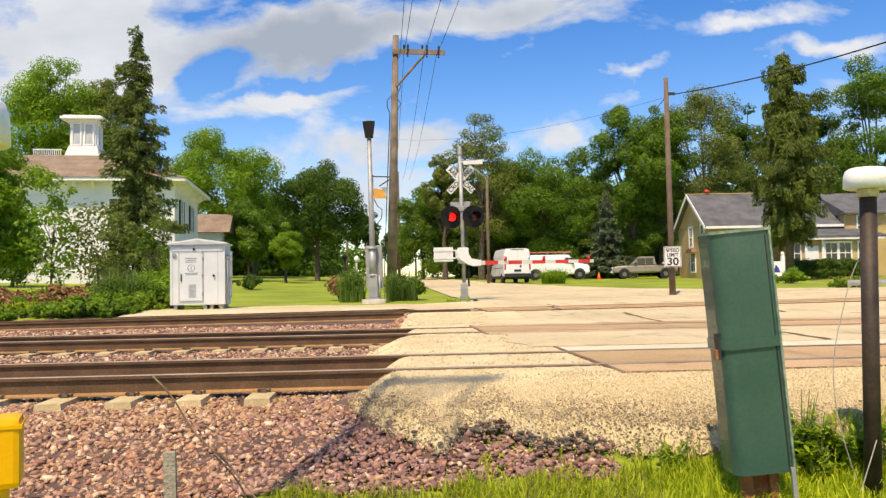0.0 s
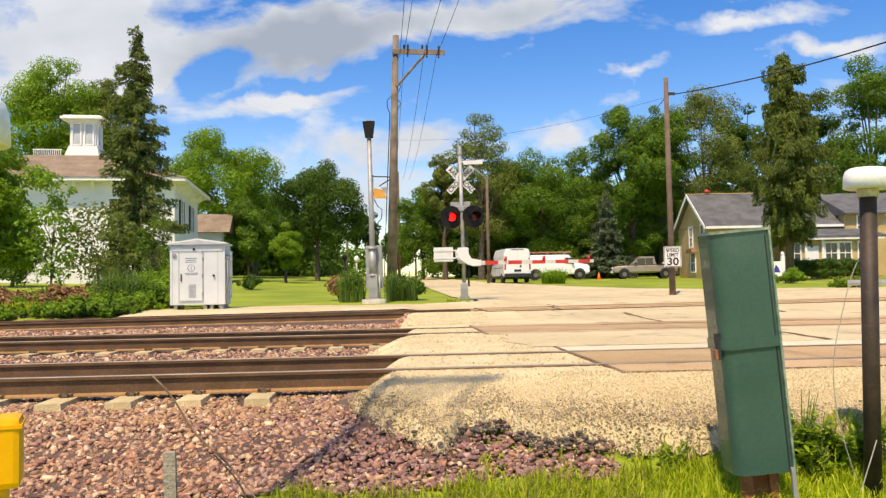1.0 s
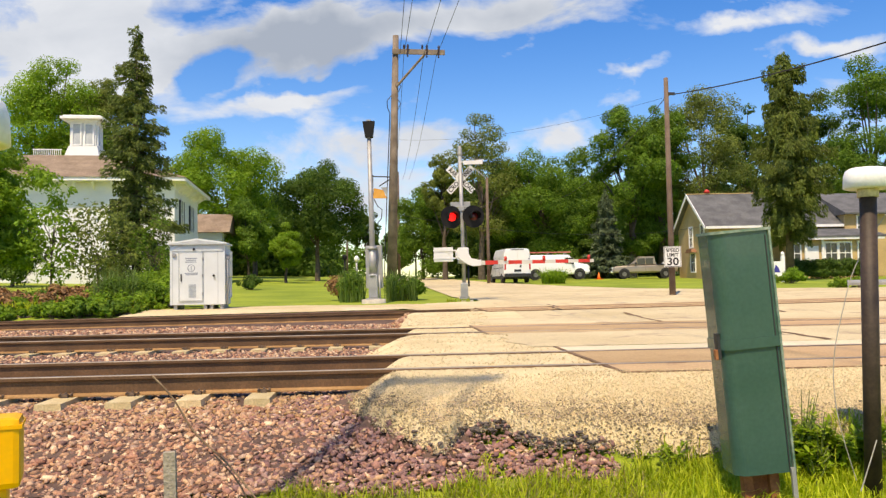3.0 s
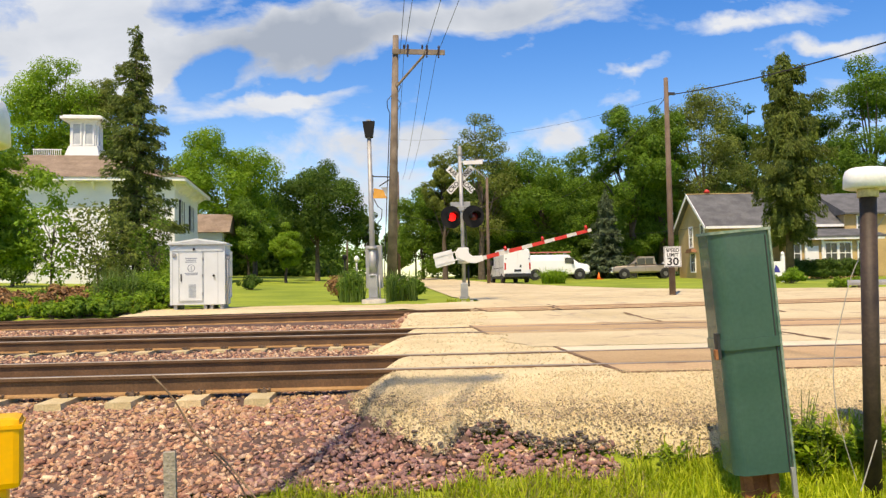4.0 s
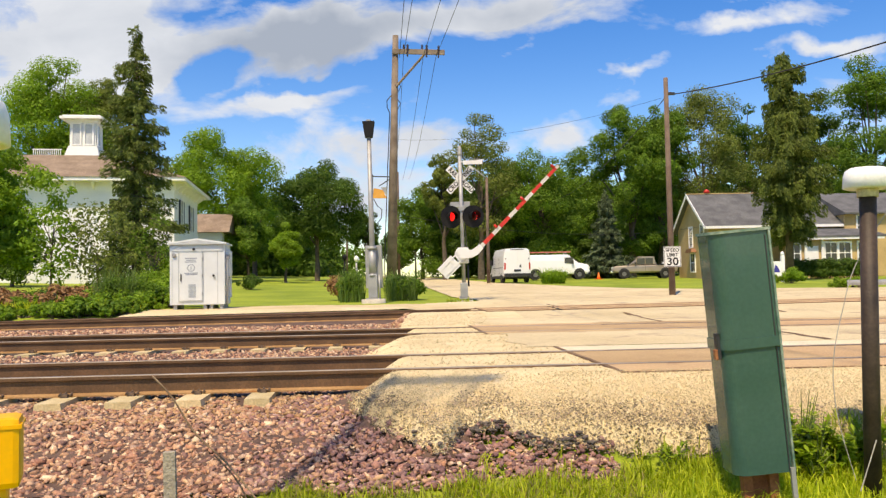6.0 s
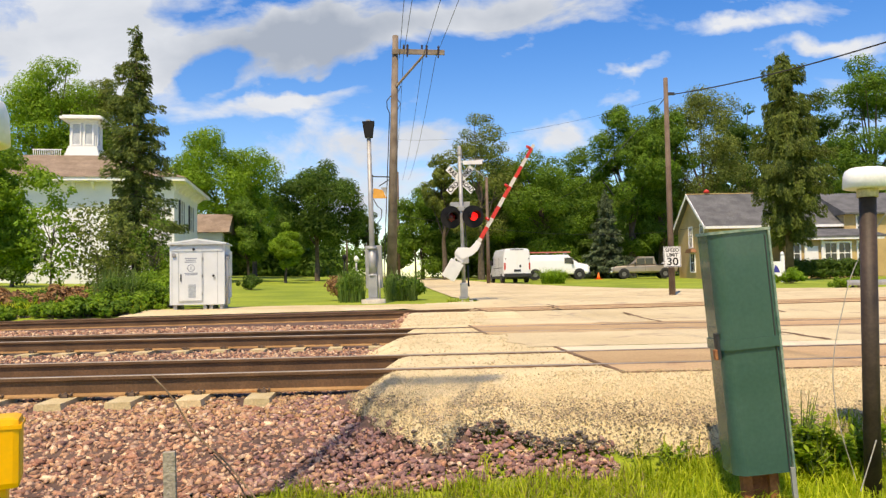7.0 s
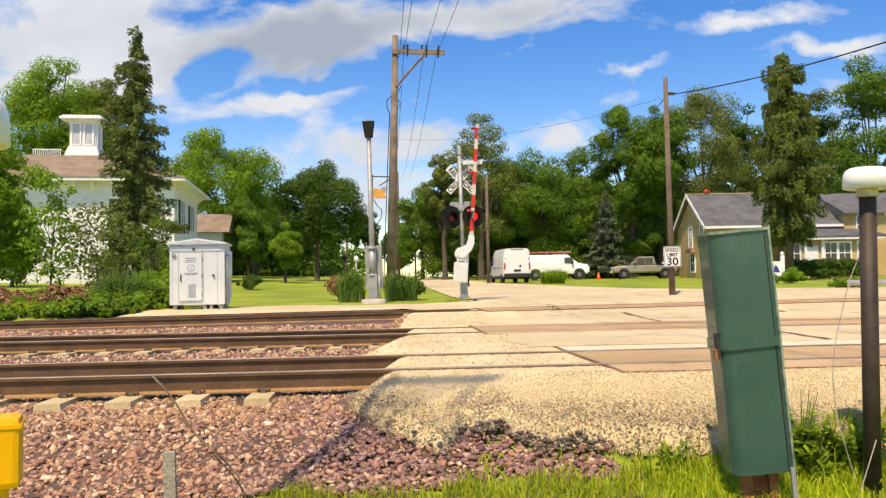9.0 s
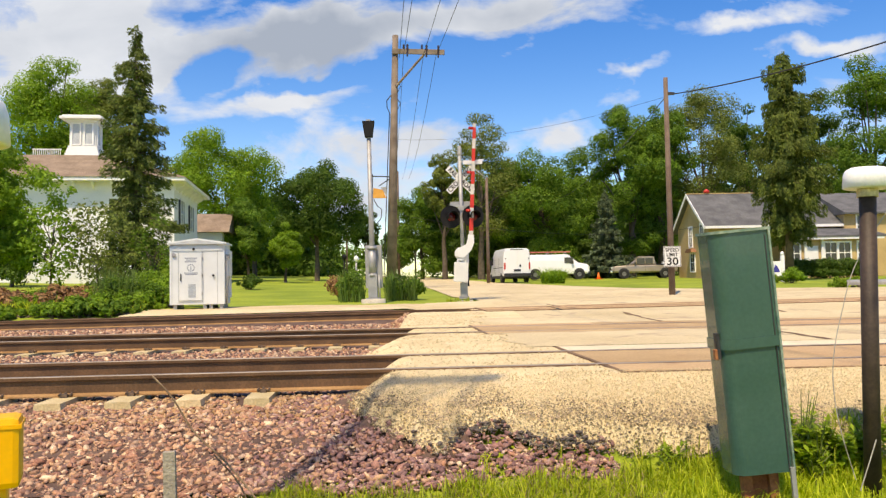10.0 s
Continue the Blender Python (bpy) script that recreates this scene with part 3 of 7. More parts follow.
scatter("ballast_stones", 22000, (-5.2, 1.25, 4.85, 7.45), (0.024, 0.070), STONE, "pink and brown crushed stone ballast on the shoulder", seed=3,
        keep=lambda x, v: ballast_near(x, v) & (np.sin(x * 91 + v * 57) * 0.5 + 0.5 > smoothstep(-1.6, -0.4, x) * 0.8))
# purple stones whose darker colour also carries the shade beside the gravel
scatter("ballast_stones", 11000, (-2.0, 1.25, 4.85, 7.45), (0.024, 0.074), STONEDARK, "purplish grey crushed stone, coloured darker for shade, at the foot of the gravel", seed=13,
        keep=lambda x, v: ballast_near(x, v) & (np.sin(x * 83 + v * 61) * 0.5 + 0.5 < smoothstep(-1.7, -0.5, x) * 0.85))
scatter("ballast_stones", 4500, (-5.4, -0.75, 6.8, 7.66), (0.02, 0.055), RUSTSTONE, "rust-stained crushed stone beside the rail", seed=4)
scatter("ballast_stones", 5500, (-7.2, -1.0, 7.8, 9.1), (0.03, 0.07), STONE, "pink crushed stone between the rails", seed=5, tris=12)
scatter("ballast_stones", 10000, (-9.5, -0.9, 9.3, 13.2), (0.035, 0.08), STONE, "pink crushed stone ballast between two tracks", seed=6, tris=12)
scatter("ballast_stones", 10000, (-14.5, -0.9, 14.9, 20.8), (0.05, 0.11), STONE, "pink crushed stone ballast beside the far track", seed=7, tris=12, lift=0.02)
scatter("gravel_pebbles", 62000, (-0.92, 4.0, 0.0, 1.35), (0.006, 0.014), PEBBLE, "small tan pebbles on the gravel apron", seed=8, tris=12, lift=0.029, base_v=apron_edge, category="pebbles",
        keep=lambda x, v: np.random.RandomState(5).uniform(6.3, 7.5, x.shape) > v - 0.3 * (1 - smoothstep(-0.8, 0.0, x)))
scatter("gravel_pebbles", 22000, (-0.92, 3.6, -0.04, 0.75), (0.008, 0.021), DIRTYPEBBLE, "coarser dirty pebbles along the foot of the gravel apron", seed=18, tris=12, lift=0.033, base_v=apron_edge, category="pebbles",
        keep=lambda x, v: np.random.RandomState(6).uniform(0.0, 1.0, x.shape) ** 1.2 * 0.6 > v - apron_edge(x))
scatter("gravel_pebbles", 14000, (-1.1, 3.2, 7.0, 20.0), (0.007, 0.024), PEBBLE, "loose pebbles on the packed gravel between the rails", seed=9, tris=12, lift=0.022, category="pebbles",
        keep=lambda x, v: (x > spill_foot(v) + 0.08) & (x < 1.0 + 0.5 * (v < 9.9)) & np.all([np.abs(v - q) > 0.08 for q in (7.70, 9.21, 13.30, 14.86)], axis=0))


def broken_edge():
    rs = np.random.RandomState(12)
    bm = bmesh.new()
    for x0, x1, n in ((0.03, 0.52, 60), (0.56, 0.80, 30), (0.84, 1.2, 44), (-0.35, -0.02, 12)):
        for i in range(n):
            x = rs.uniform(x0, x1)
            v = float(apron_edge(x)) + rs.uniform(-0.015, 0.035)
            y = v + TRK * x
            z = float(ground_z(x, y + 0.04))
            r = bmesh.ops.create_icosphere(bm, subdivisions=1, radius=rs.uniform(0.006, 0.021))
            st = rs.uniform(0.6, 1.5, 3)
            o = Vector((x, y - 0.01, z - rs.uniform(0.0, 0.035)))
            for q in r["verts"]:
                q.co = Vector((q.co.x * st[0] * 1.3, q.co.y * st[1], q.co.z * st[2] * 0.7)) * rs.uniform(0.7, 1.25) + o
    return solid("asphalt_crumbs", bm, ASPHALT_EDGE, "dark crumbled asphalt along the washed-out gravel edge", "asphalt", kind="stuff")


broken_edge()


# ---------------------------------------------------------------- tracks
RAIL_V = (7.70, 9.21, 13.30, 14.86, 21.0, 22.5)


def rail_profile(bm, x0, x1, which):
    """A flat-bottom rail along x; which: 'body', 'foot', 'head'."""
    if which == "foot":
        pts = [(-0.076, -0.186), (0.076, -0.186), (0.076, -0.174), (0.010, -0.158), (-0.010, -0.158), (-0.076, -0.174)]
    elif which == "body":
        pts = [(-0.009, -0.160), (0.009, -0.160), (0.009, -0.045), (0.036, -0.034), (0.037, -0.006), (-0.037, -0.006), (-0.036, -0.034), (-0.009, -0.045)]
    else:
        pts = [(-0.036, -0.009), (0.036, -0.009), (0.030, 0.0), (-0.030, 0.0)]
    return prism(bm, pts, "x", x0, x1)


def tracks():
    ang = math.degrees(math.atan(TRK))
    k = math.sqrt(1 + TRK * TRK)
    for i, v in enumerate(RAIL_V):
        z = 0.0 if i < 4 else 0.10
        far = i >= 4
        m = pose(0, v, z, 0, -0.45 if far else 0, ang)
        r = thing("rail", "rusty steel rail with a worn shiny head" if not far else "rust-brown steel rail of the far track", "rail", m, "rails")
        part("rail_foot", rail_profile(bmesh.new(), -60, 45, "foot"), RAILFOOT, r, "orange-brown rusty foot")
        part("rail_web", rail_profile(bmesh.new(), -60, 45, "body"), RAIL, r)
        part("rail_head", rail_profile(bmesh.new(), -60, 45, "head"), RAILTOP if not far else RAIL, r, "polished running surface")
    # ties and clips
    tb = bmesh.new()
    prism(tb, [(-0.13, -0.16), (0.13, -0.16), (0.11, 0.0), (-0.11, 0.0)], "y", -1.25, 1.25)
    tie_me = mesh_of("concrete_tie", tb, TIE)
    clip_me = []
    for s in (-1, 1):
        cb = bmesh.new()
        tube(cb, (-0.05, s * 0.062, 0.012), (0.05, s * 0.062, 0.012), 0.013, seg=6)
        tube(cb, (-0.05, s * 0.10, 0.02), (-0.05, s * 0.05, 0.034), 0.011, seg=6)
        tube(cb, (0.05, s * 0.10, 0.02), (0.05, s * 0.05, 0.034), 0.011, seg=6)
        tube(cb, (0.0, s * 0.105, 0.028), (0.0, s * 0.058, 0.04), 0.011, seg=6)
        box(cb, -0.03, 0.03, s * 0.10 - 0.02, s * 0.10 + 0.02, 0.0, 0.035)
        clip_me.append(mesh_of("spring_clip", cb, CLIP))
    rs = random.Random(5)
    for t in range(2):
        va, vb = RAIL_V[2 * t], RAIL_V[2 * t + 1]
        vm = (va + vb) / 2
        n = 60 if t == 0 else 44
        for i in range(n):
            x = (-1.78 if t == 0 else -1.22) - 0.6096 * i
            if x < -26:
                break
            y = vm + TRK * x
            tie = tagged(new("railway_tie", tie_me), "tan concrete railway tie bedded in ballast", "railway tie", "railway ties")
            tie.matrix_basis = pose(x, y, -0.187, 0, 0, ang + rs.uniform(-1.5, 1.5))
            for vv in (va, vb):
                for cm in clip_me:
                    c = new("spring_clip", cm)
                    c.parent = tie
                    c.matrix_basis = pose(0, (vv - vm) / k, 0)
                    tagged(c, "dark steel spring clip")


tracks()


# ---------------------------------------------------------------- crossing panels
def crossing():
    ang = math.degrees(math.atan(TRK))
    rs = random.Random(9)
    surf = thing("crossing_surface", "tan concrete panels and rubber flangeways of the level crossing", "level crossing")
    tagged(surf, kind="structure")
    for t, (x0, z) in enumerate(((1.58, 0.0), (0.68, 0.0), (1.1, 0.10))):
        tilt = -0.45 if t == 2 else 0
        va, vb = RAIL_V[2 * t], RAIL_V[2 * t + 1]
        strips = [(va - 0.68, va - 0.075), (va + 0.115, vb - 0.115), (vb + 0.075, vb + 0.68)]
        for (a, b) in strips:
            x, w = x0, 2.42
            me = mesh_of("concrete_panel", B(0, w - 0.02, a - va, b - va, -0.09, -0.004, bevel=0.008), PANELPALE if t == 0 and a > vb else PANEL)
            while x < 22:
                p = new("concrete_panel", me)
                p.parent = surf
                p.matrix_basis = pose(0, va, z, 0, tilt, ang) @ pose(x, 0, rs.uniform(-0.003, 0.003))
                x += w
        bm = bmesh.new()
        for v in (0.0, vb - va):
            box(bm, x0 - 0.02, 22, v - 0.072, v - 0.039, -0.06, -0.012)
            box(bm, x0 - 0.02, 22, v + 0.039, v + 0.112, -0.06, -0.035)
        # dark strip stands in for the shade in the gap before the panels
        box(bm, x0 - 0.05, 22, -0.725, -0.684, -0.08, -0.006)
        box(bm, x0 - 0.05, x0 - 0.006, -0.684, vb - va + 0.72, -0.08, -0.002)
        part("flangeway", bm, FLANGE_SHADE, surf, "dark rubber flangeway filler, with a dark strip for the panel edge's shade", pose(0, va, z, 0, tilt, ang))

    seams = ((4.3, 14.3, 18.6, 0.030), (7.9, 15.8, 19.5, 0.024), (5.0, 9.95, 11.9, 0.034), (3.0, 20.2, 22.9, 0.10), (9.2, 10.0, 12.6, 0.030))
    for x, v0, v1, z in seams:
        bm = bmesh.new()
        n, prev = 14, None
        for i in range(n + 1):
            v = v0 + (v1 - v0) * i / n
            xx = x + 0.02 * math.sin(v * 7) + rs.uniform(-0.012, 0.012)
            y = v + TRK * xx
            zz = float(ground_z(xx, y)) + z
            w = 0.045 + rs.uniform(-0.012, 0.012)
            cur = [bm.verts.new((xx - w, y, zz)), bm.verts.new((xx + w, y, zz))]
            if prev:
                bm.faces.new((prev[0], prev[1], cur[1], cur[0]))
            prev = cur
        part("tar_seam", bm, FLANGE_SHADE, surf, "dark tar-filled seam in the road")


crossing()

# ---------------------------------------------------------------- trees
def leaf_cloud(rs, centres, radii, per, size, flat=0.75, droop=0.0):
    """Diamond leaves scattered through clumps; every leaf is an island of its own."""
    V = []
    for c, r, n in zip(centres, radii, per):
        d = rs.normal(size=(n, 3))
        d /= np.linalg.norm(d, axis=1, keepdims=True)
        rad = r * rs.uniform(0.30, 1.0, (n, 1)) ** 0.5 * (1 + 0.06 * np.clip(rs.normal(size=(n, 1)), -2, 1.6))
        p = c + d * rad * np.array([1, 1, flat])
        nrm = d * 0.85 + rs.normal(size=(n, 3)) * 0.38 + np.array([0, 0, 0.40 - droop])
        nrm /= np.linalg.norm(nrm, axis=1, keepdims=True)
        a = np.cross(nrm, rs.normal(size=(n, 3)))
        a /= np.linalg.norm(a, axis=1, keepdims=True) + 1e-9
        b = np.cross(nrm, a)
        s = size * rs.uniform(0.55, 1.35, (n, 1))
        V.append(np.stack([p - a * s * 0.5, p + b * s * 0.3 + nrm * s * 0.08, p + a * s * 0.5, p - b * s * 0.3 + nrm * s * 0.08], 1).reshape(-1, 3))
    V = np.concatenate(V)
    return V, np.arange(len(V)).reshape(-1, 4)


def tree(x, y, top, low, half, material, label, seed, leaves=9000, size=0.3, dense=1.0, trunk_r=None, name="tree", base=None, clumps=64):
    """A broadleaf tree: tapered trunk, limbs and a clumped crown between the heights low and top."""
    rs = np.random.RandomState(seed)
    z0 = float(ground_z(x, y)) if base is None else base
    t = thing(name, label, "tree", pose(x, y, z0), "trees")
    top, low = top - z0, low - z0
    hc, rv = (top + low) / 2, (top - low) / 2
    rr = trunk_r or max(0.12, top * 0.022)
    bm = bmesh.new()
    prev = Vector((0, 0, -0.1))
    for k in range(1, 6):
        p = Vector((rs.normal() * 0.05 * k, rs.normal() * 0.05 * k, hc * k / 5 + 0.02))
        tube(bm, prev, p, rr * (1.25 - 0.18 * k), rr * (1.25 - 0.18 * (k + 1)), seg=8, caps=False)
        prev = p
    centres, radii = [], []
    for k in range(clumps):
        d = rs.normal(size=3)
        d /= np.linalg.norm(d)
        q = rs.uniform(0.2, 0.97) ** 0.6
        sq = 1.0 - 0.22 * max(0.0, d[2])
        c = np.array([d[0] * half * q * sq, d[1] * half * q * sq, hc + d[2] * rv * q])
        centres.append(c)
        radii.append(min(half, rv) * rs.uniform(0.16, 0.40))
        if k < 16:
            st = Vector((0, 0, max(low * 0.75, hc * rs.uniform(0.35, 0.85))))
            tube(bm, st, Vector(c), rr * 0.35, rr * 0.08, seg=5, caps=False)
    part("trunk", bm, BARK, t, "brown bark trunk and limbs")
    w = np.array(radii) ** 2
    per = np.maximum(20, (leaves * w / w.sum())).astype(int)
    V, Fc = leaf_cloud(rs, centres, radii, per, size)
    ob = new("crown", raw_mesh("crown", V, Fc, material))
    ob.parent = t
    return t


def spruce(x, y, top, half, material, label, seed, low=0.6, tiers=34, ragged=0.25, size=0.34, gap=0.0, base=None, power=0.85, dens=60, hang=0.0, waist=0.0):
    rs = np.random.RandomState(seed)
    z0 = float(ground_z(x, y)) if base is None else base
    t = thing("spruce", label, "tree", pose(x, y, z0), "trees")
    h = top - z0
    part("trunk", T((0, 0, -0.1), (0, 0, h * 0.98), h * 0.016 + 0.05, 0.02, seg=8), BARK, t, "straight brown trunk")
    bm = bmesh.new()
    V = []
    for k in range(tiers):
        f = (k + rs.uniform(-0.3, 0.3)) / tiers
        z = low + (h - low) * f
        jit = (h - low) / tiers
        reach = half * max(0.03, (1 - f)) ** power * rs.uniform(1 - ragged, 1 + ragged * 0.6)
        reach *= 1 - waist * max(0.0, 1 - f / 0.35)
        nb = 8 if f < 0.8 else 6
        for j in range(nb):
            if rs.uniform() < gap:
                continue
            a = 2 * math.pi * (j + rs.uniform(-0.4, 0.4)) / nb + k * 0.7
            L = reach * rs.uniform(0.6, 1.12)
            zj = rs.uniform(-2.2, 2.2) * jit
            d = np.array([math.cos(a), math.sin(a), 0])
            side = np.array([-d[1], d[0], 0])
            m = max(10, int(L * dens))
            u = rs.uniform(0.12, 1.0, m) ** 0.75
            sag = -0.28 * L * u + 0.16 * L * u ** 3
            wid = L * 0.26 * (1.1 - u) + 0.06
            p = d * (L * u)[:, None] + side * (rs.uniform(-1, 1, m) * wid)[:, None]
            p[:, 2] = z + zj + sag - rs.uniform(0, 0.32 + hang, m) * (0.3 + 0.5 * u)
            s = size * rs.uniform(0.6, 1.3, m)
            ax = d * 0.75 + side * rs.uniform(-0.7, 0.7, (m, 1)) + np.array([0, 0, -0.45 - 1.3 * hang]) * rs.uniform(0.3, 1.5, (m, 1))
            ax /= np.linalg.norm(ax, axis=1, keepdims=True)
            bx = np.cross(ax, rs.normal(size=(m, 3)))
            bx /= np.linalg.norm(bx, axis=1, keepdims=True) + 1e-9
            s = s[:, None]
            V.append(np.stack([p - ax * s * 0.5, p + bx * s * 0.14, p + ax * s * 0.5, p - bx * s * 0.14], 1).reshape(-1, 3))
            if L > 0.7:
                tube(bm, (0, 0, z + zj), Vector(d * L * 0.9) + Vector((0, 0, z + zj - 0.22 * L)), 0.03, 0.008, seg=4, caps=False)
    V = np.concatenate(V)
    tagged(part("branchwork", bm, BARK, t, "thin brown boughs"), kind="stuff")
    ob = new("crown", raw_mesh("crown", V, np.arange(len(V)).reshape(-1, 4), material))
    ob.parent = t
    return t

TREES = [
    (-38.7, 78, 24.0, 11.3, 5.3, LEAF_LIGHT, "large leafy green tree behind the white house", 11, 21000, 0.31, dict()),
    (-34.1, 80, 22.6, 13.2, 3.2, LEAF_OLIVE, "olive-green leafy tree behind the white house", 12, 10500, 0.30, dict()),
    (-20.6, 36, 8.6, 1.1, 2.2, LEAF_LIGHT, "bright leafy tree near the tracks, full to the ground", 13, 17250, 0.20, dict()),
    (-23.4, 82, 17.5, 5.0, 5.8, LEAF_LIGHT, "broad green shade tree behind the houses", 14, 24500, 0.31, dict()),
    (-21.5, 90, 15.7, 5.3, 3.4, LEAF_MID, "green shade tree behind the houses", 15, 10500, 0.31, dict()),
    (-16.3, 66, 8.3, 2.2, 2.3, LEAF_MID, "bushy green tree on the lawn", 16, 14000, 0.22, dict()),
    (-12.4, 62, 5.8, 1.9, 1.3, LEAF_LIGHT, "small light-green ornamental tree on the lawn", 17, 10500, 0.16, dict()),
    (-11.5, 72, 12.5, 4.3, 4.3, LEAF_DARK, "dark green oak with a visible trunk on the lawn", 18, 22750, 0.27, dict()),
    (-9.2, 95, 10.0, 5.0, 1.9, LEAF_DARK, "dark green tree farther down the road", 19, 6125, 0.30, dict()),
    (-2.3, 88, 11.9, 1.7, 3.5, LEAF_MID, "leafy green tree at the roadside", 20, 14000, 0.31, dict()),
    (-6.6, 110, 9.6, 2.8, 2.4, LEAF_DARK, "distant green roadside tree", 21, 6125, 0.37, dict()),
    (3.9, 80, 18.3, 5.0, 3.8, LEAF_OLIVE, "tall thin-crowned tree with open branches", 22, 10500, 0.27, dict()),
    (0.2, 84, 15.1, 7.1, 2.2, LEAF_OLIVE, "thin-crowned olive-green tree at the wood edge", 23, 7875, 0.30, dict()),
    (7.7, 86, 15.2, 2.2, 4.4, LEAF_DARK, "dense leafy tree at the wood edge", 24, 17500, 0.30, dict()),
    (10.6, 80, 15.0, 1.7, 4.9, LEAF_MID, "dense bright green tree at the wood edge", 25, 24500, 0.28, dict()),
    (19.7, 82, 20.2, 2.5, 4.8, LEAF_MID, "tall dense green tree at the wood edge", 26, 29750, 0.31, dict()),
    (29.4, 88, 23.0, 4.4, 5.4, LEAF_OLIVE, "tall olive-green tree behind the house", 27, 21000, 0.30, dict()),
    (36.8, 96, 22.3, 6.0, 4.1, LEAF_DARK, "tall green tree behind the house", 28, 12250, 0.33, dict()),
    (44.0, 92, 22.9, 6.9, 3.8, LEAF_DARK, "dark green tree behind the house", 29, 12250, 0.33, dict()),
    (44.2, 80, 23.2, 4.9, 4.8, LEAF_MID, "large bright green tree beside the house", 30, 24500, 0.31, dict()),
    (53.7, 84, 23.2, 5.0, 4.8, LEAF_MID, "large green tree beside the house", 31, 12250, 0.33, dict()),
    (16.5, 90, 16.6, 2.1, 4.0, LEAF_MID, "dense green tree at the wood edge", 42, 12250, 0.31, dict()),
    (2.6, 98, 8.8, 1.8, 4.9, LEAF_DARK, "dark green undergrowth tree in the wood", 32, 12250, 0.37, dict()),
    (15.0, 92, 7.4, 1.5, 5.9, LEAF_DARK, "dark green undergrowth tree in the wood", 33, 14000, 0.37, dict()),
    (25.7, 95, 7.5, 1.2, 5.4, LEAF_DARK, "dark green undergrowth tree in the wood", 34, 14000, 0.37, dict()),
    (7.5, 90, 7.4, 1.5, 3.9, LEAF_DARK, "dark green undergrowth tree in the wood", 35, 12250, 0.37, dict()),
    (38.6, 98, 10.3, 1.8, 5.6, LEAF_DARK, "dark green undergrowth tree behind the house", 36, 10500, 0.37, dict()),
    (51.7, 100, 12.4, 2.4, 5.0, LEAF_DARK, "dark green tree behind the house", 37, 8750, 0.37, dict()),
    (-36.9, 60, 14.6, 1.6, 3.4, LEAF_MID, "leafy green tree beside the tracks", 38, 10500, 0.30, dict()),
    (-24.1, 44, 4.5, 1.2, 1.6, LEAF_DARK, "dark leafy shrub tree against the white house", 39, 4600, 0.20, dict()),
    (-16.4, 33, 6.3, 0.7, 1.25, LEAF_LIGHT, "slender leafy sapling in front of the white house", 40, 800, 0.24, dict(clumps=70, trunk_r=0.05)),
    (-14.9, 34, 5.0, 0.6, 1.7, LEAF_OLIVE, "sparse shrub in front of the white house", 41, 850, 0.23, dict(clumps=80, trunk_r=0.04)),
    (-12.7, 34.5, 4.6, 0.6, 1.0, LEAF_MID, "sparse young tree beside the spruce", 43, 600, 0.16, dict(clumps=50, trunk_r=0.04)),
    (23.4, 84, 20.6, 3.0, 3.9, LEAF_MID, "tall green tree at the wood edge", 44, 18000, 0.30, dict()),
]
for tx, ty, ttop, tlow, thalf, tm, tl, tseed, tn, ts, tk in TREES:
    tree(tx, ty, ttop, tlow, thalf, tm, tl, tseed, leaves=int(tn * 2.0), size=ts * 0.76, **tk)
spruce(-14.8, 38, 13.6, 2.2, NEEDLE, "tall dark green spruce in front of the white house", 51, tiers=64, size=0.19, low=0.2, dens=140, power=0.55, ragged=0.5, gap=0.28, hang=0.25)
spruce(22.9, 52, 15.9, 2.7, NEEDLEOLD, "tall ragged spruce with drooping boughs by the house", 52, tiers=64, low=3.2, ragged=0.7, gap=0.30, size=0.22, dens=210, power=0.36, hang=0.75, waist=0.45)
spruce(15.6, 75, 9.6, 2.6, NEEDLEBLUE, "small bluish spruce at the wood edge", 53, tiers=40, low=0.3, size=0.34, power=0.7, dens=80, hang=0.2, ragged=0.45, gap=0.1)


# ---------------------------------------------------------------- crossing signal with gate
def text_mesh(body, size, material, name="lettering"):
    cu = bpy.data.curves.new(name, "FONT")
    cu.body, cu.size, cu.align_x, cu.align_y = body, size, "CENTER", "CENTER"
    cu.extrude, cu.offset = 0.002, 0.004 * size / 0.2
    ob = bpy.data.objects.new(name, cu)
    me = bpy.data.meshes.new_from_object(ob)
    bpy.data.objects.remove(ob)
    me.materials.append(material)
    return me


def letters(body, size, material, parent, m, name="lettering", sx=1.0):
    ob = new(name, text_mesh(body, size, material))
    ob.parent = parent
    ob.matrix_basis = m @ Matrix.Diagonal((sx, 1, 1, 1))
    return ob


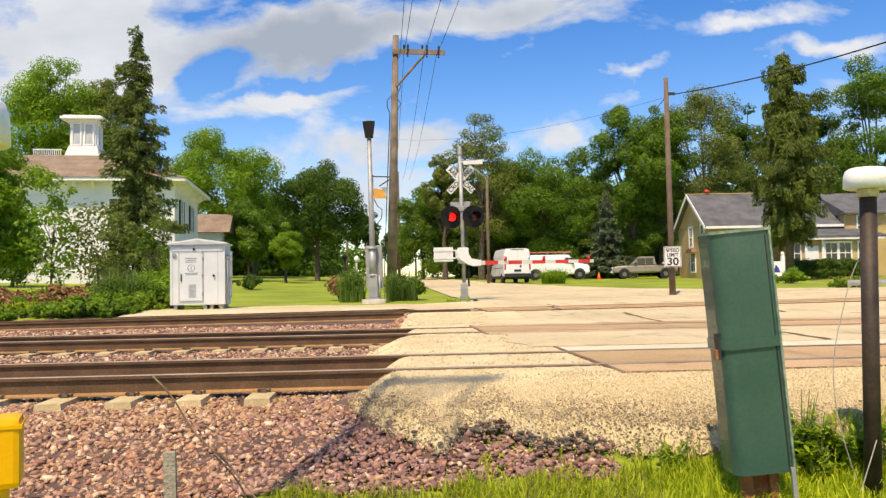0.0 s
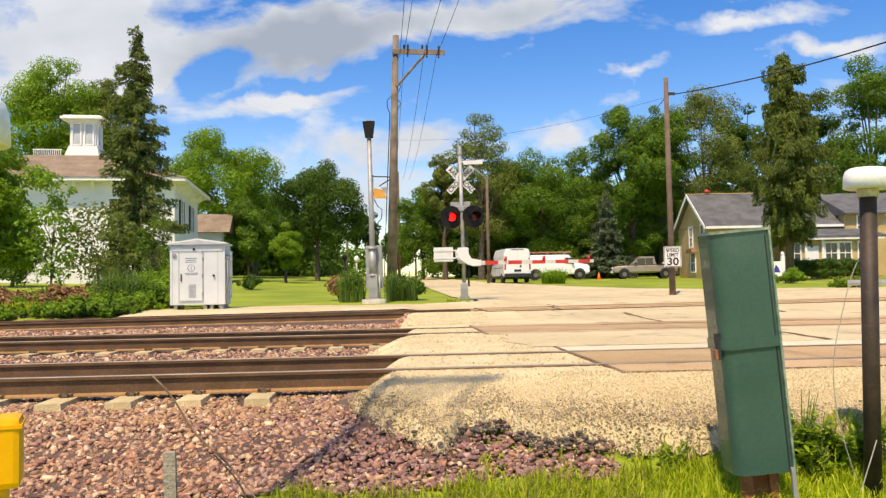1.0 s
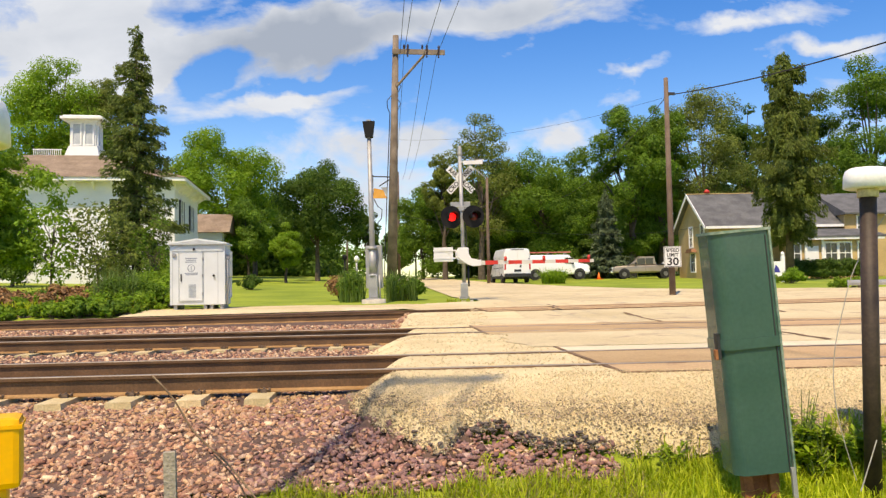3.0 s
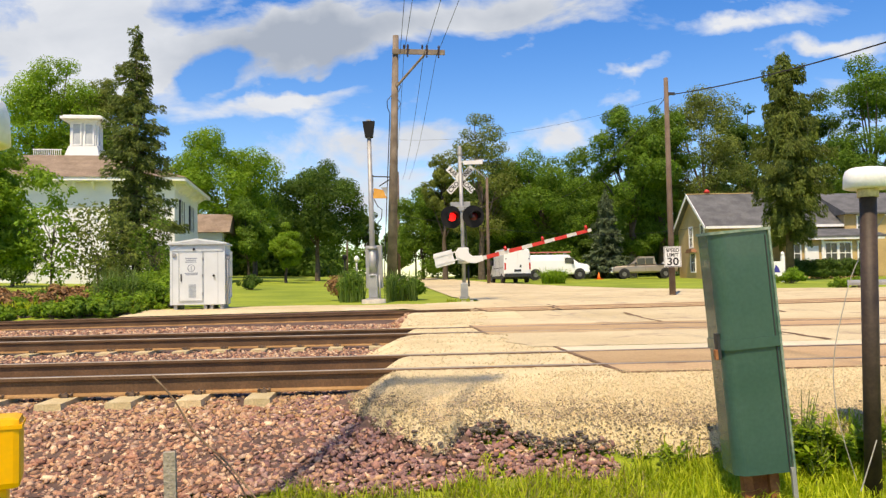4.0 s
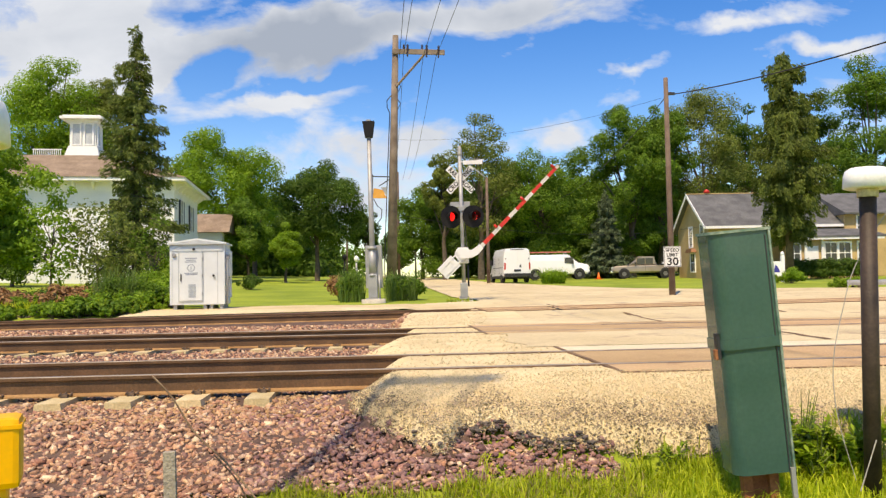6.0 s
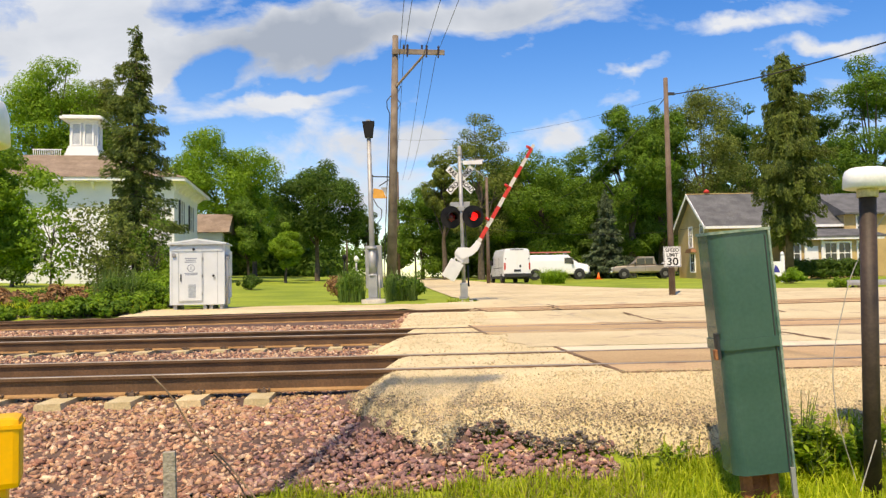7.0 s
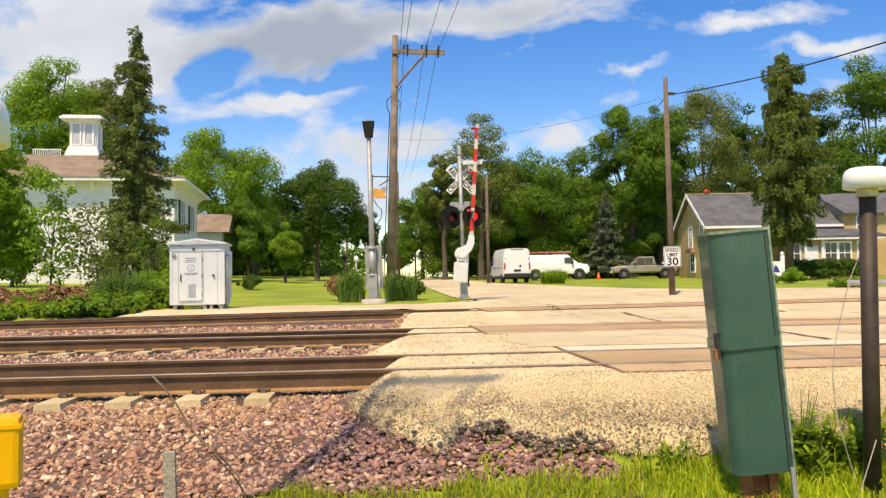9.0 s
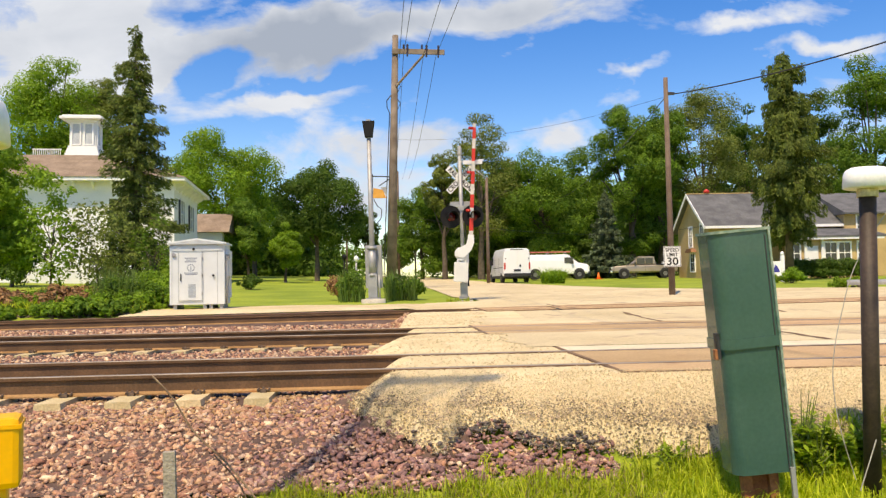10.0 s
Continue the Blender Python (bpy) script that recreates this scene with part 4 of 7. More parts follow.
def signal_mast(x, y, z):
    """Far crossing signal; its front looks at -y."""
    s = thing("crossing_signal", "grey steel railway crossing signal mast with crossbuck and twin red lamps", "crossing signal", pose(x, y, z, 0, -0.9, 0))
    part("foundation", B(-0.30, 0.30, -0.3, 0.3, -0.25, 0.12, bevel=0.02), CONCRETE, s, "weathered concrete foundation")
    bm = bmesh.new()
    box(bm, -0.19, 0.19, -0.19, 0.19, 0.16, 0.20)
    box(bm, -0.13, 0.13, -0.13, 0.13, 0.20, 0.74, bevel=0.03)
    for a in (-1, 1):
        for b in (-1, 1):
            tube(bm, (a * 0.15, b * 0.15, 0.10), (a * 0.15, b * 0.15, 0.26), 0.02, seg=6)
    part("base", bm, GALV, s, "bolted cast aluminium base")
    part("mast", T((0, 0, 0.7), (0, 0, 5.28), 0.068, seg=16), GALV, s, "silver mast tube")
    bell = lathe(bmesh.new(), [(0.05, 5.25), (0.09, 5.28), (0.10, 5.36), (0.075, 5.42), (0.085, 5.48), (0.06, 5.58), (0.02, 5.62)], 16)
    part("bell", bell, GALV, s, "grey crossing bell")
    # crossbuck: two blades, lettered
    for sgn, words in ((1, ("CRO", "ING")), (-1, ("RAIL", "ROAD"))):
        bl = part("crossbuck_blade", B(-0.62, 0.62, -0.006, 0.006, -0.112, 0.112), WHITE, s, "white crossbuck blade with black letters",
                  pose(0.0, 0.11 + (0.014 if sgn > 0 else 0), 4.42, 0, -sgn * 45, 0))
        for w, px in zip(words, (-0.36, 0.36)):
            letters(w, 0.235, SIGNBLACK, bl, pose(px, -0.010, 0, 90, 0, 0), sx=0.9 if len(w) < 4 else 0.78)
        part("clamp", B(-0.09, 0.09, -0.02, 0.03, -0.05, 0.05), GALV, s, "", pose(0, 0.075, 4.42 + sgn * 0.07))
    # small white plate near the top, and the sign under the crossbuck
    arm = bmesh.new()
    tube(arm, (0, -0.05, 5.02), (0.86, -0.05, 5.08), 0.022, seg=8)
    box(arm, 0.12, 0.80, -0.09, -0.05, 4.93, 5.07)
    part("bracket", arm, WHITE, s, "white bracket arm with a narrow plate")
    fl = bmesh.new()
    for i in range(5):
        tube(fl, (0.30 + 0.09 * i, -0.05, 5.06), (0.36 + 0.09 * i, -0.05, 5.15 + 0.02 * (i % 2)), 0.012, seg=6)
    part("sensor", fl, GALV, s, "small row of metal fittings")
    part("track_count_plate", B(-0.36, 0.34, -0.02, 0.0, -0.085, 0.105), GALV, s, "bare grey rectangular plate seen from its edge", pose(-0.03, 0.10, 3.52))
    # lamps
    ct = bmesh.new()
    tube(ct, (-0.62, -0.02, 3.37), (0.62, -0.02, 3.37), 0.035, seg=10)
    box(ct, -0.10, 0.10, -0.10, 0.10, 3.28, 3.46, bevel=0.02)
    part("crossarm", ct, GALV, s, "lamp crossarm")
    discs = []
    for px in (-0.36, 0.42):
        u = part("lamp_unit", T((0, 0.0, 0), (0, 0.16, 0), 0.17, 0.12, seg=20), BLACK, s, "black flashing lamp housing with round backing board",
                 pose(px, -0.16, 3.07, 0, 0, 16))
        part("backing_board", T((0, 0.04, 0), (0, 0.055, 0), 0.40 if px < 0 else 0.40, seg=28), BLACK, u, "round black backing board")
        hood = bmesh.new()
        n = 18
        for i in range(n):
            a0, a1 = radians(-25 + 230 * i / n), radians(-25 + 230 * (i + 1) / n)
            for r0, r1 in ((0.175, 0.180),):
                q = []
                for a, yy in ((a0, 0.02), (a1, 0.02), (a1, -0.30 - 0.03 * math.sin(a1)), (a0, -0.30 - 0.03 * math.sin(a0))):
                    q.append(hood.verts.new((r1 * math.cos(a), yy, r1 * math.sin(a))))
                hood.faces.new(q)
        bmesh.ops.remove_doubles(hood, verts=hood.verts, dist=0.001)
        bmesh.ops.solidify(hood, geom=hood.faces, thickness=0.006)
        part("visor", hood, BLACK, u, "black sheet-metal visor")
        # a lens drum with one glowing and one dark side, turned as the lamps alternate
        d = lathe(bmesh.new(), [(0.152, 0.0), (0.150, 0.012), (0.12, 0.03), (0.06, 0.042), (0.012, 0.046)], 24)
        top = [f for f in d.faces]
        dn = bmesh.ops.duplicate(d, geom=top[:])["geom"]
        for g in dn:
            if isinstance(g, bmesh.types.BMVert):
                g.co.z = -g.co.z - 0.001
        for g in dn:
            if isinstance(g, bmesh.types.BMFace):
                g.material_index = 1
        bmesh.ops.recalc_face_normals(d, faces=d.faces)
        for v in d.verts:
            v.co = Vector((v.co.x, -v.co.z, v.co.y))
        bmesh.ops.recalc_face_normals(d, faces=d.faces)
        lens = part("lens", d, [LITLENS, DARKLENS], u, "red lens")
        discs.append(lens)
    # gate mechanism on the mast
    mech = part("gate_mechanism", B(-0.20, 0.20, -0.16, 0.20, 1.42, 1.98, bevel=0.05), WHITE, s, "white cast gate mechanism housing")
    cond = bmesh.new()
    tube(cond, (0.16, 0.05, 1.35), (0.17, 0.05, 0.6), 0.03, seg=8)
    tube(cond, (0.05, -0.02, 3.3), (0.12, -0.02, 3.0), 0.02, seg=6)
    tube(cond, (0.12, -0.02, 3.0), (0.13, -0.02, 2.0), 0.02, seg=6)
    part("conduit", cond, DARKPLASTIC, s, "thin dark cable conduit")
    return s, discs


def gate_arm(parent, px, py, pz):
    """Gate arm, counterweight and lamps round the pivot; the arm lies along +x at zero turn."""
    g = part("gate_arm", T((0, -0.06, 0), (0, 0.03, 0), 0.235, seg=24), WHITE, parent, "white pivoting gate arm with red stripes and counterweight", pose(px, py, pz))
    br = bmesh.new()
    prism(br, [(-0.10, 0.22), (0.10, 0.20), (0.24, 0.02), (0.34, -0.16), (0.62, -0.22), (0.68, -0.20), (0.68, -0.42), (0.40, -0.44), (0.16, -0.36), (0.0, -0.24), (-0.15, -0.1)], "y", -0.10, -0.02)
    bmesh.ops.bevel(br, geom=list(br.edges), offset=0.012, segments=2, affect="EDGES")
    part("arm_casting", br, WHITE, g, "curved white casting that holds the arm")
    cw = bmesh.new()
    box(cw, -0.98, -0.30, -0.13, 0.03, -0.26, 0.24, bevel=0.015)
    box(cw, -1.00, -0.20, -0.15, -0.13, 0.10, 0.15)
    box(cw, -1.00, -0.20, -0.15, -0.13, -0.17, -0.12)
    for i, (a, b) in enumerate(((-0.45, 0.0), (-0.45, 0.07), (-0.55, -0.05))):
        tube(cw, (a, -0.15, b), (a, -0.125, b), 0.025, seg=8)
    part("counterweight", cw, WHITE, g, "white steel counterweight plates")
    edges = [0.66, 0.82, 1.27, 1.63, 2.10, 2.47, 2.92, 3.28, 3.73, 4.08, 4.48, 4.62]
    cols = [ARMWHITE, RED] * 5 + [ARMWHITE]
    for a, b, c in zip(edges, edges[1:], cols):
        def hgt(q):
            return 0.074 - 0.004 * q
        bm = bmesh.new()
        prism(bm, [(a, -0.32 - hgt(a)), (b, -0.32 - hgt(b)), (b, -0.32 + hgt(b)), (a, -0.32 + hgt(a))], "y", -0.075, -0.045)
        part("arm_stripe", bm, c, g, "red reflective stripe" if c is RED else "white stripe")
    for a in (1.53, 2.88, 4.45):
        bm = T((a, -0.06, -0.27), (a, -0.06, -0.13), 0.055, 0.05, seg=12)
        tube(bm, (a, -0.06, -0.13), (a, -0.06, -0.11), 0.05, 0.02, seg=12)
        part("arm_lamp", bm, TAILRED, g, "small red lamp on the arm")
    return g


PIVOT = (-0.06, -0.24, 1.747)
SIGNAL, LENSES = signal_mast(0.74, 27.9, 0.12)
GATE = gate_arm(SIGNAL, *PIVOT)


def relay_hut():
    h = thing("relay_hut", "pale grey aluminium railway relay cabinet with one door", "equipment cabinet", pose(-7.55, 24.5, 0.22, 0, 0, 8))
    part("body", B(-0.81, 0.81, -0.55, 0.75, 0.10, 1.96, bevel=0.015), HUTGREY, h)
    part("roof", P([(-0.87, 1.94), (0.87, 1.94), (0.87, 1.99), (0.0, 2.12), (-0.87, 1.99)], "y", -0.63, 0.82), HUTGREY, h, "shallow pitched sheet roof")
    part("gable_trim", P([(-0.84, 1.93), (0.84, 1.93), (0.84, 1.955), (0.0, 2.07), (-0.84, 1.955)], "y", -0.65, -0.632), HUTSEAM, h, "grey gable trim")
    part("header", B(-0.74, 0.74, -0.575, -0.552, 1.74, 1.88), HUTGREY, h, "flat header panel over the door")
    for x in (-0.66, 0.22, 0.40, 0.70):
        part("foot", B(x - 0.05, x + 0.05, -0.5, 0.7, -0.12, 0.10), GALV, h)
    fr = bmesh.new()
    for q in ((-0.56, -0.53, 0.22, 1.70), (0.14, 0.17, 0.22, 1.70), (-0.56, 0.17, 1.67, 1.70), (-0.56, 0.17, 0.20, 0.225)):
        box(fr, q[0], q[1], -0.578, -0.552, q[2], q[3])
    part("door_frame", fr, HUTSEAM, h, "narrow grey door frame")
    d = part("door", B(-0.525, 0.135, -0.588, -0.552, 0.23, 1.665, bevel=0.008), HUTGREY, h, "flush pale metal door")
    part("handle", B(-0.49, -0.455, -0.62, -0.588, 0.82, 1.04, bevel=0.008), DARKPLASTIC, d, "dark latch handle")
    for z in (0.45, 1.0, 1.5):
        part("hinge", T((0.15, -0.59, z - 0.04), (0.15, -0.59, z + 0.04), 0.014, seg=8), GALV, d, "steel hinge")
    vent = bmesh.new()
    for i in range(10):
        box(vent, -0.26, -0.04, -0.60, -0.589, 0.34 + 0.04 * i, 0.36 + 0.04 * i)
    part("vent", vent, HUTSEAM, d, "louvred vent")
    bars = bmesh.new()
    for a, b, z in ((-0.36, 0.0, 1.50), (-0.32, -0.04, 1.445), (-0.36, -0.02, 1.39), (-0.38, 0.02, 1.05), (-0.34, 0.0, 1.005)):
        box(bars, a, b, -0.592, -0.588, z, z + 0.025)
    for i in range(16):
        a = i / 16 * 6.283
        box(bars, -0.18 + 0.10 * math.cos(a) - 0.014, -0.18 + 0.10 * math.cos(a) + 0.014, -0.592, -0.588, 1.22 + 0.10 * math.sin(a) - 0.014, 1.22 + 0.10 * math.sin(a) + 0.014)
    box(bars, -0.19, -0.17, -0.592, -0.588, 1.16, 1.27)
    part("door_print", bars, PRINTGREY, d, "small illegible grey print and round emblem")
    for x, z, r in ((0.48, 0.98, 0.035), (-0.68, 1.62, 0.06), (-0.10, 1.79, 0.04)):
        part("fitting", T((x, -0.60, z), (x, -0.552, z), r, seg=12), DARKPLASTIC if r < 0.05 else GALV, h, "small round fitting")
    for x in (-0.74, 0.60):
        part("seam_strip", B(x - 0.008, x + 0.008, -0.558, -0.55, 0.14, 1.92), HUTSEAM, h, "narrow seam strip")
    part("meter_box", B(0.812, 0.93, -0.3, 0.3, 0.95, 1.75, bevel=0.02), HUTGREY, h, "meter box on the side")
    part("side_box", B(0.812, 0.88, 0.36, 0.6, 0.3, 1.7, bevel=0.02), HUTGREY, h, "tall narrow side box")
    part("side_lamp", B(0.812, 0.95, -0.46, -0.36, 1.5, 1.62, bevel=0.01), GALV, h, "small side lamp")
    part("conduit", T((0.86, -0.42, 0.1), (0.86, -0.42, 1.5), 0.03, seg=8), GALV, h, "steel conduit")
    return h


HUTSEAM = M("grey_seam", (0.42, 0.45, 0.45), (0.50, 0.53, 0.53), 3, 0.6, 0.03, 40)
PRINTGREY = M("grey_print", (0.20, 0.23, 0.28), (0.28, 0.31, 0.36), 5, 0.6, 0, 60)
relay_hut()


def antenna_mast():
    m = thing("steel_mast", "galvanised steel mast with a black top housing on concrete", "mast", pose(-2.44, 27.5, 0.22, 0, -0.9, 0))
    part("foundation", T((0, 0, -0.3), (0, 0, 0.12), 0.42, seg=24), CONCRETE, m, "round concrete foundation")
    part("base_plate", B(-0.24, 0.24, -0.24, 0.24, 0.12, 0.16), GALV, m)
    part("pole", T((0, 0, 0.16), (0, 0, 5.8), 0.105, 0.075, seg=16), GALV, m, "tapered galvanised pole")
    lo = bmesh.new()
    box(lo, -0.16, 0.16, -0.14, 0.14, 0.16, 0.95, bevel=0.03)
    tube(lo, (0, 0, 0.95), (0, 0, 1.9), 0.13, seg=16)
    for z in (0.95, 1.9):
        tube(lo, (0, 0, z - 0.05), (0, 0, z + 0.05), 0.17, seg=16)
    tube(lo, (0.22, 0, 0.1), (0.22, 0, 0.95), 0.035, seg=8)
    part("sleeve", lo, GALV, m, "reinforcing sleeve with two collars")
    bx = B(-0.26, 0.32, 0.12, 0.42, 0.5, 2.0, bevel=0.02)
    part("control_box", bx, GALV, m, "grey control cabinet")
    cap = bmesh.new()
    prism(cap, [(-0.13, 5.8), (0.13, 5.8), (0.21, 6.36), (-0.21, 6.36)], "y", -0.14, 0.14)
    part("top_housing", cap, BLACK, m, "black tapered louvred housing")
    part("top_lid", B(-0.08, 0.08, -0.08, 0.08, 6.36, 6.42), GALV, m)
    return m


antenna_mast()


# ---------------------------------------------------------------- poles and wires
def wire(a, b, sag, r, label, n=20):
    a, b = Vector(a), Vector(b)
    cu = bpy.data.curves.new("overhead_wire", "CURVE")
    cu.dimensions, cu.bevel_depth, cu.bevel_resolution = "3D", r, 1
    sp = cu.splines.new("POLY")
    sp.points.add(n)
    for i in range(n + 1):
        t = i / n
        sp.points[i].co = (*(a.lerp(b, t) - Vector((0, 0, sag * 4 * t * (1 - t)))), 1)
    tmp = bpy.data.objects.new("overhead_wire", cu)
    me = bpy.data.meshes.new_from_object(tmp)
    bpy.data.objects.remove(tmp)
    me.materials.clear()
    me.materials.append(WIRE)
    return tagged(new("overhead_wire", me), label, "wire", "overhead wires")


def utility_pole():
    u = thing("utility_pole", "tall weathered wooden utility pole with a braced crossarm", "utility pole", pose(-2.96, 45, 0.9, 0, 1.75, 0))
    part("pole", T((0, 0, -0.5), (0, 0, 14.35), 0.30, 0.17, seg=16), POLEWOOD, u, "grey-brown weathered wooden pole")
    part("crossarm", B(-0.32, 2.72, -0.26, -0.16, 13.22, 13.52, bevel=0.02), POLEWOOD, u, "wooden crossarm", pose(0, 0, 0, 0, 0.6, 0))
    br = bmesh.new()
    tube(br, (0.12, -0.2, 11.35), (1.72, -0.2, 13.25), 0.075, seg=6)
    part("brace", br, POLEWOOD, u, "diagonal wooden brace")
    for x, z in ((0.72, 13.55), (1.82, 13.52), (2.5, 13.5)):
        ins = lathe(bmesh.new(), [(0.03, -0.5), (0.06, -0.45), (0.035, -0.38), (0.06, -0.3), (0.035, -0.2), (0.07, 0.0), (0.05, 0.06), (0.08, 0.12), (0.04, 0.22)], 10)
        part("insulator", ins, CERAMIC, u, "dark porcelain insulator", pose(x, -0.28, z))
    for x in (0.5, 1.55):
        part("insulator", lathe(bmesh.new(), [(0.03, 0.0), (0.07, 0.1), (0.04, 0.16), (0.07, 0.22), (0.03, 0.28)], 10), CERAMIC, u, "dark porcelain insulator", pose(x, -0.2, 13.5))
    dr = bmesh.new()
    prev = Vector((-0.2, -0.15, 10.8))
    for p in ((-0.42, -0.2, 10.5), (-0.40, -0.2, 10.1), (-0.25, -0.2, 9.8), (-0.34, -0.1, 5.5), (-0.42, -0.1, 0.4)):
        tube(dr, prev, p, 0.028, seg=6)
        prev = Vector(p)
    for z in (11.6, 10.6):
        tube(dr, (0.2, -0.15, z), (0.36, -0.15, z - 0.25), 0.02, seg=6)
        tube(dr, (0.36, -0.15, z - 0.25), (0.2, -0.15, z - 0.6), 0.02, seg=6)
    part("drop_cable", dr, WIRE, u, "dark service cable running down the pole")
    return u


utility_pole()


def roadside_pole():
    u = thing("roadside_pole", "brown wooden pole carrying a speed limit sign", "utility pole", pose(8.70, 30, 0.3, 0, -0.1, 0))
    part("pole", T((0, 0, -0.4), (0, 0, 8.3), 0.125, 0.085, seg=14), POLEDARK, u, "brown creosoted pole")
    sg = part("speed_limit_sign", B(-0.33, 0.33, -0.155, -0.148, 1.02, 1.80, bevel=0.003), WHITE, u, "white rectangular speed limit sign, black letters")
    fr = bmesh.new()
    for a, b, c, d in ((-0.31, 0.31, 1.765, 1.785), (-0.31, 0.31, 1.035, 1.055), (-0.31, -0.295, 1.055, 1.765), (0.295, 0.31, 1.055, 1.765)):
        box(fr, a, b, -0.1575, -0.155, c, d)
    part("sign_border", fr, SIGNBLACK, sg, "thin black border")
    letters("SPEED", 0.19, SIGNBLACK, sg, pose(0, -0.158, 1.655, 90, 0, 0))
    letters("LIMIT", 0.19, SIGNBLACK, sg, pose(0, -0.158, 1.475, 90, 0, 0))
    letters("30", 0.40, SIGNBLACK, sg, pose(0, -0.158, 1.215, 90, 0, 0), sx=1.15)
    part("cable_clamp", B(0.06, 0.30, -0.1, 0.0, 7.62, 7.72), DARKPLASTIC, u)
    return u


roadside_pole()


def wires():
    specs = (((-2.06, 44.7, 13.95), (2.9, -10, 14.1), 0.5), ((-0.92, 44.7, 13.95), (4.9, -10, 14.1), 0.5), ((-0.20, 44.7, 13.9), (6.2, -10, 14.1), 0.5),
             ((-2.06, 44.7, 13.95), (-6.0, 100, 14.3), 0.9), ((-0.92, 44.7, 13.95), (-5.0, 100, 14.3), 0.9), ((-0.20, 44.7, 13.9), (-4.2, 100, 14.3), 0.9),
             ((-2.3, 44.8, 13.9), (1.9, -10, 14.3), 0.5))
    for a, b, sag in specs:
        wire(a, b, sag, 0.014, "thin dark overhead power line wire")
    for a, b, sag, r, lab in (((8.95, 29.95, 7.95), (13.0, 17.0, 6.95), 0.25, 0.022, "thick dark service cable from the roadside pole"),
                         ((8.60, 30.05, 7.85), (-2.7, 45, 9.2), 0.55, 0.006, "thin dark cable between two poles"),
                         ((8.62, 30.0, 7.8), (11.5, 76, 9.0), 0.6, 0.018, "dark cable running back to a far pole"),
                         ((-2.8, 45, 4.9), (20.9, 63, 5.1), 0.9, 0.012, "thin pale service cable to the tan house")):
        wire(a, b, sag, r, lab)
    for x, y, h, r, lab in ((-5.6, 100, 14.6, 0.2, "distant wooden utility pole on the road"), (-11.2, 92, 7.4, 0.13, "distant thin wooden pole on the lawn"), (-3.2, 92, 4.6, 0.12, "distant short wooden pole at the roadside")):
        solid("utility_pole", T((0, 0, -0.3), (0, 0, h - 1), r, r * 0.7, seg=10), POLEDARK, lab, "utility pole", pose(x, y, float(ground_z(x, y))))
    x, y = 3.45, 60
    p = thing("street_lamp", "brown wooden pole with a small street lamp arm", "street lamp", pose(x, y, float(ground_z(x, y))))
    part("pole", T((0, 0, -0.3), (0, 0, 8.1), 0.14, 0.10, seg=12), POLEDARK, p, "brown wooden pole")
    bm = bmesh.new()
    tube(bm, (0, 0, 8.0), (-0.9, -0.3, 8.7), 0.04, seg=8)
    part("lamp_arm", bm, GALV, p)
    part("lamp_head", B(-1.4, -0.85, -0.42, -0.22, 8.66, 8.78, bevel=0.03), GALV, p, "grey lamp head")
    # orange hanging sign on a bracket by the tall pole
    s = thing("bracket_sign", "orange and grey sign hanging from a pole bracket", "sign", pose(-3.75, 44.4, 5.9))
    bm = bmesh.new()
    tube(bm, (-0.18, 0, -3.2), (-0.18, 0, 1.2), 0.05, seg=8)
    tube(bm, (-0.18, 0, 1.1), (0.85, 0.5, 1.12), 0.035, seg=8)
    tube(bm, (0.2, 0.1, 0.55), (0.8, 0.45, 1.0), 0.03, seg=8)
    part("bracket", bm, DARKPLASTIC, s, "dark steel bracket and tube")
    part("panel", P([(-0.15, -0.15), (0.62, -0.15), (0.42, 0.32), (-0.1, 0.42)], "y", -0.05, 0.05), ORANGE_SIGN, s, "orange panel")
    part("grey_corner", P([(0.30, 0.46), (0.62, 0.46), (0.66, -0.12), (0.44, 0.26)], "y", -0.06, 0.04), GALV, s, "grey metal corner")
    bm = bmesh.new()
    prev = Vector((-0.1, 0, -0.2))
    for q in ((0.1, 0, -0.6), (0.35, 0, -0.8), (0.3, 0, -1.3), (0.05, 0, -1.6)):
        tube(bm, prev, q, 0.025, seg=6)
        prev = Vector(q)
    part("loose_cable", bm, WIRE, s, "loose dark cable loop")
    for x, y, m, lab, h in ((-6.6, 60, GALV, "grey lawn lamp post with a white globe", 1.7), (-7.5, 60, BLACK, "black lawn lamp post with a lantern", 1.8)):
        l = thing("lamp_post", lab, "lamp post", pose(x, y, float(ground_z(x, y))))
        part("post", T((0, 0, -0.1), (0, 0, h), 0.09, 0.07, seg=10), m, l)
        part("lantern", lathe(bmesh.new(), [(0.06, h), (0.17, h + 0.12), (0.2, h + 0.3), (0.1, h + 0.42), (0.03, h + 0.5)], 12), TRIM if m is GALV else BLACK, l, "lantern top")


ORANGE_SIGN = M("faded_orange_panel", (0.62, 0.28, 0.05), (0.72, 0.36, 0.08), 4, 0.6, 0.05, 40)
wires()


# ---------------------------------------------------------------- houses
def clapboard(bm, x0, x1, z0, z1, y, pitch=0.16, face=-1, top=None):
    """Overlapping boards on a wall in the x-z plane; top(x0, x1, z) may clip a gable."""
    z = z0
    while z < z1 - 0.01:
        zt = min(z + pitch, z1)
        a, b = (x0, x1) if top is None else top(z + pitch * 0.5)
        if b - a > 0.1:
            box(bm, a, b, min(y, y + face * 0.025), max(y, y + face * 0.025), z, zt - 0.012)
        z += pitch


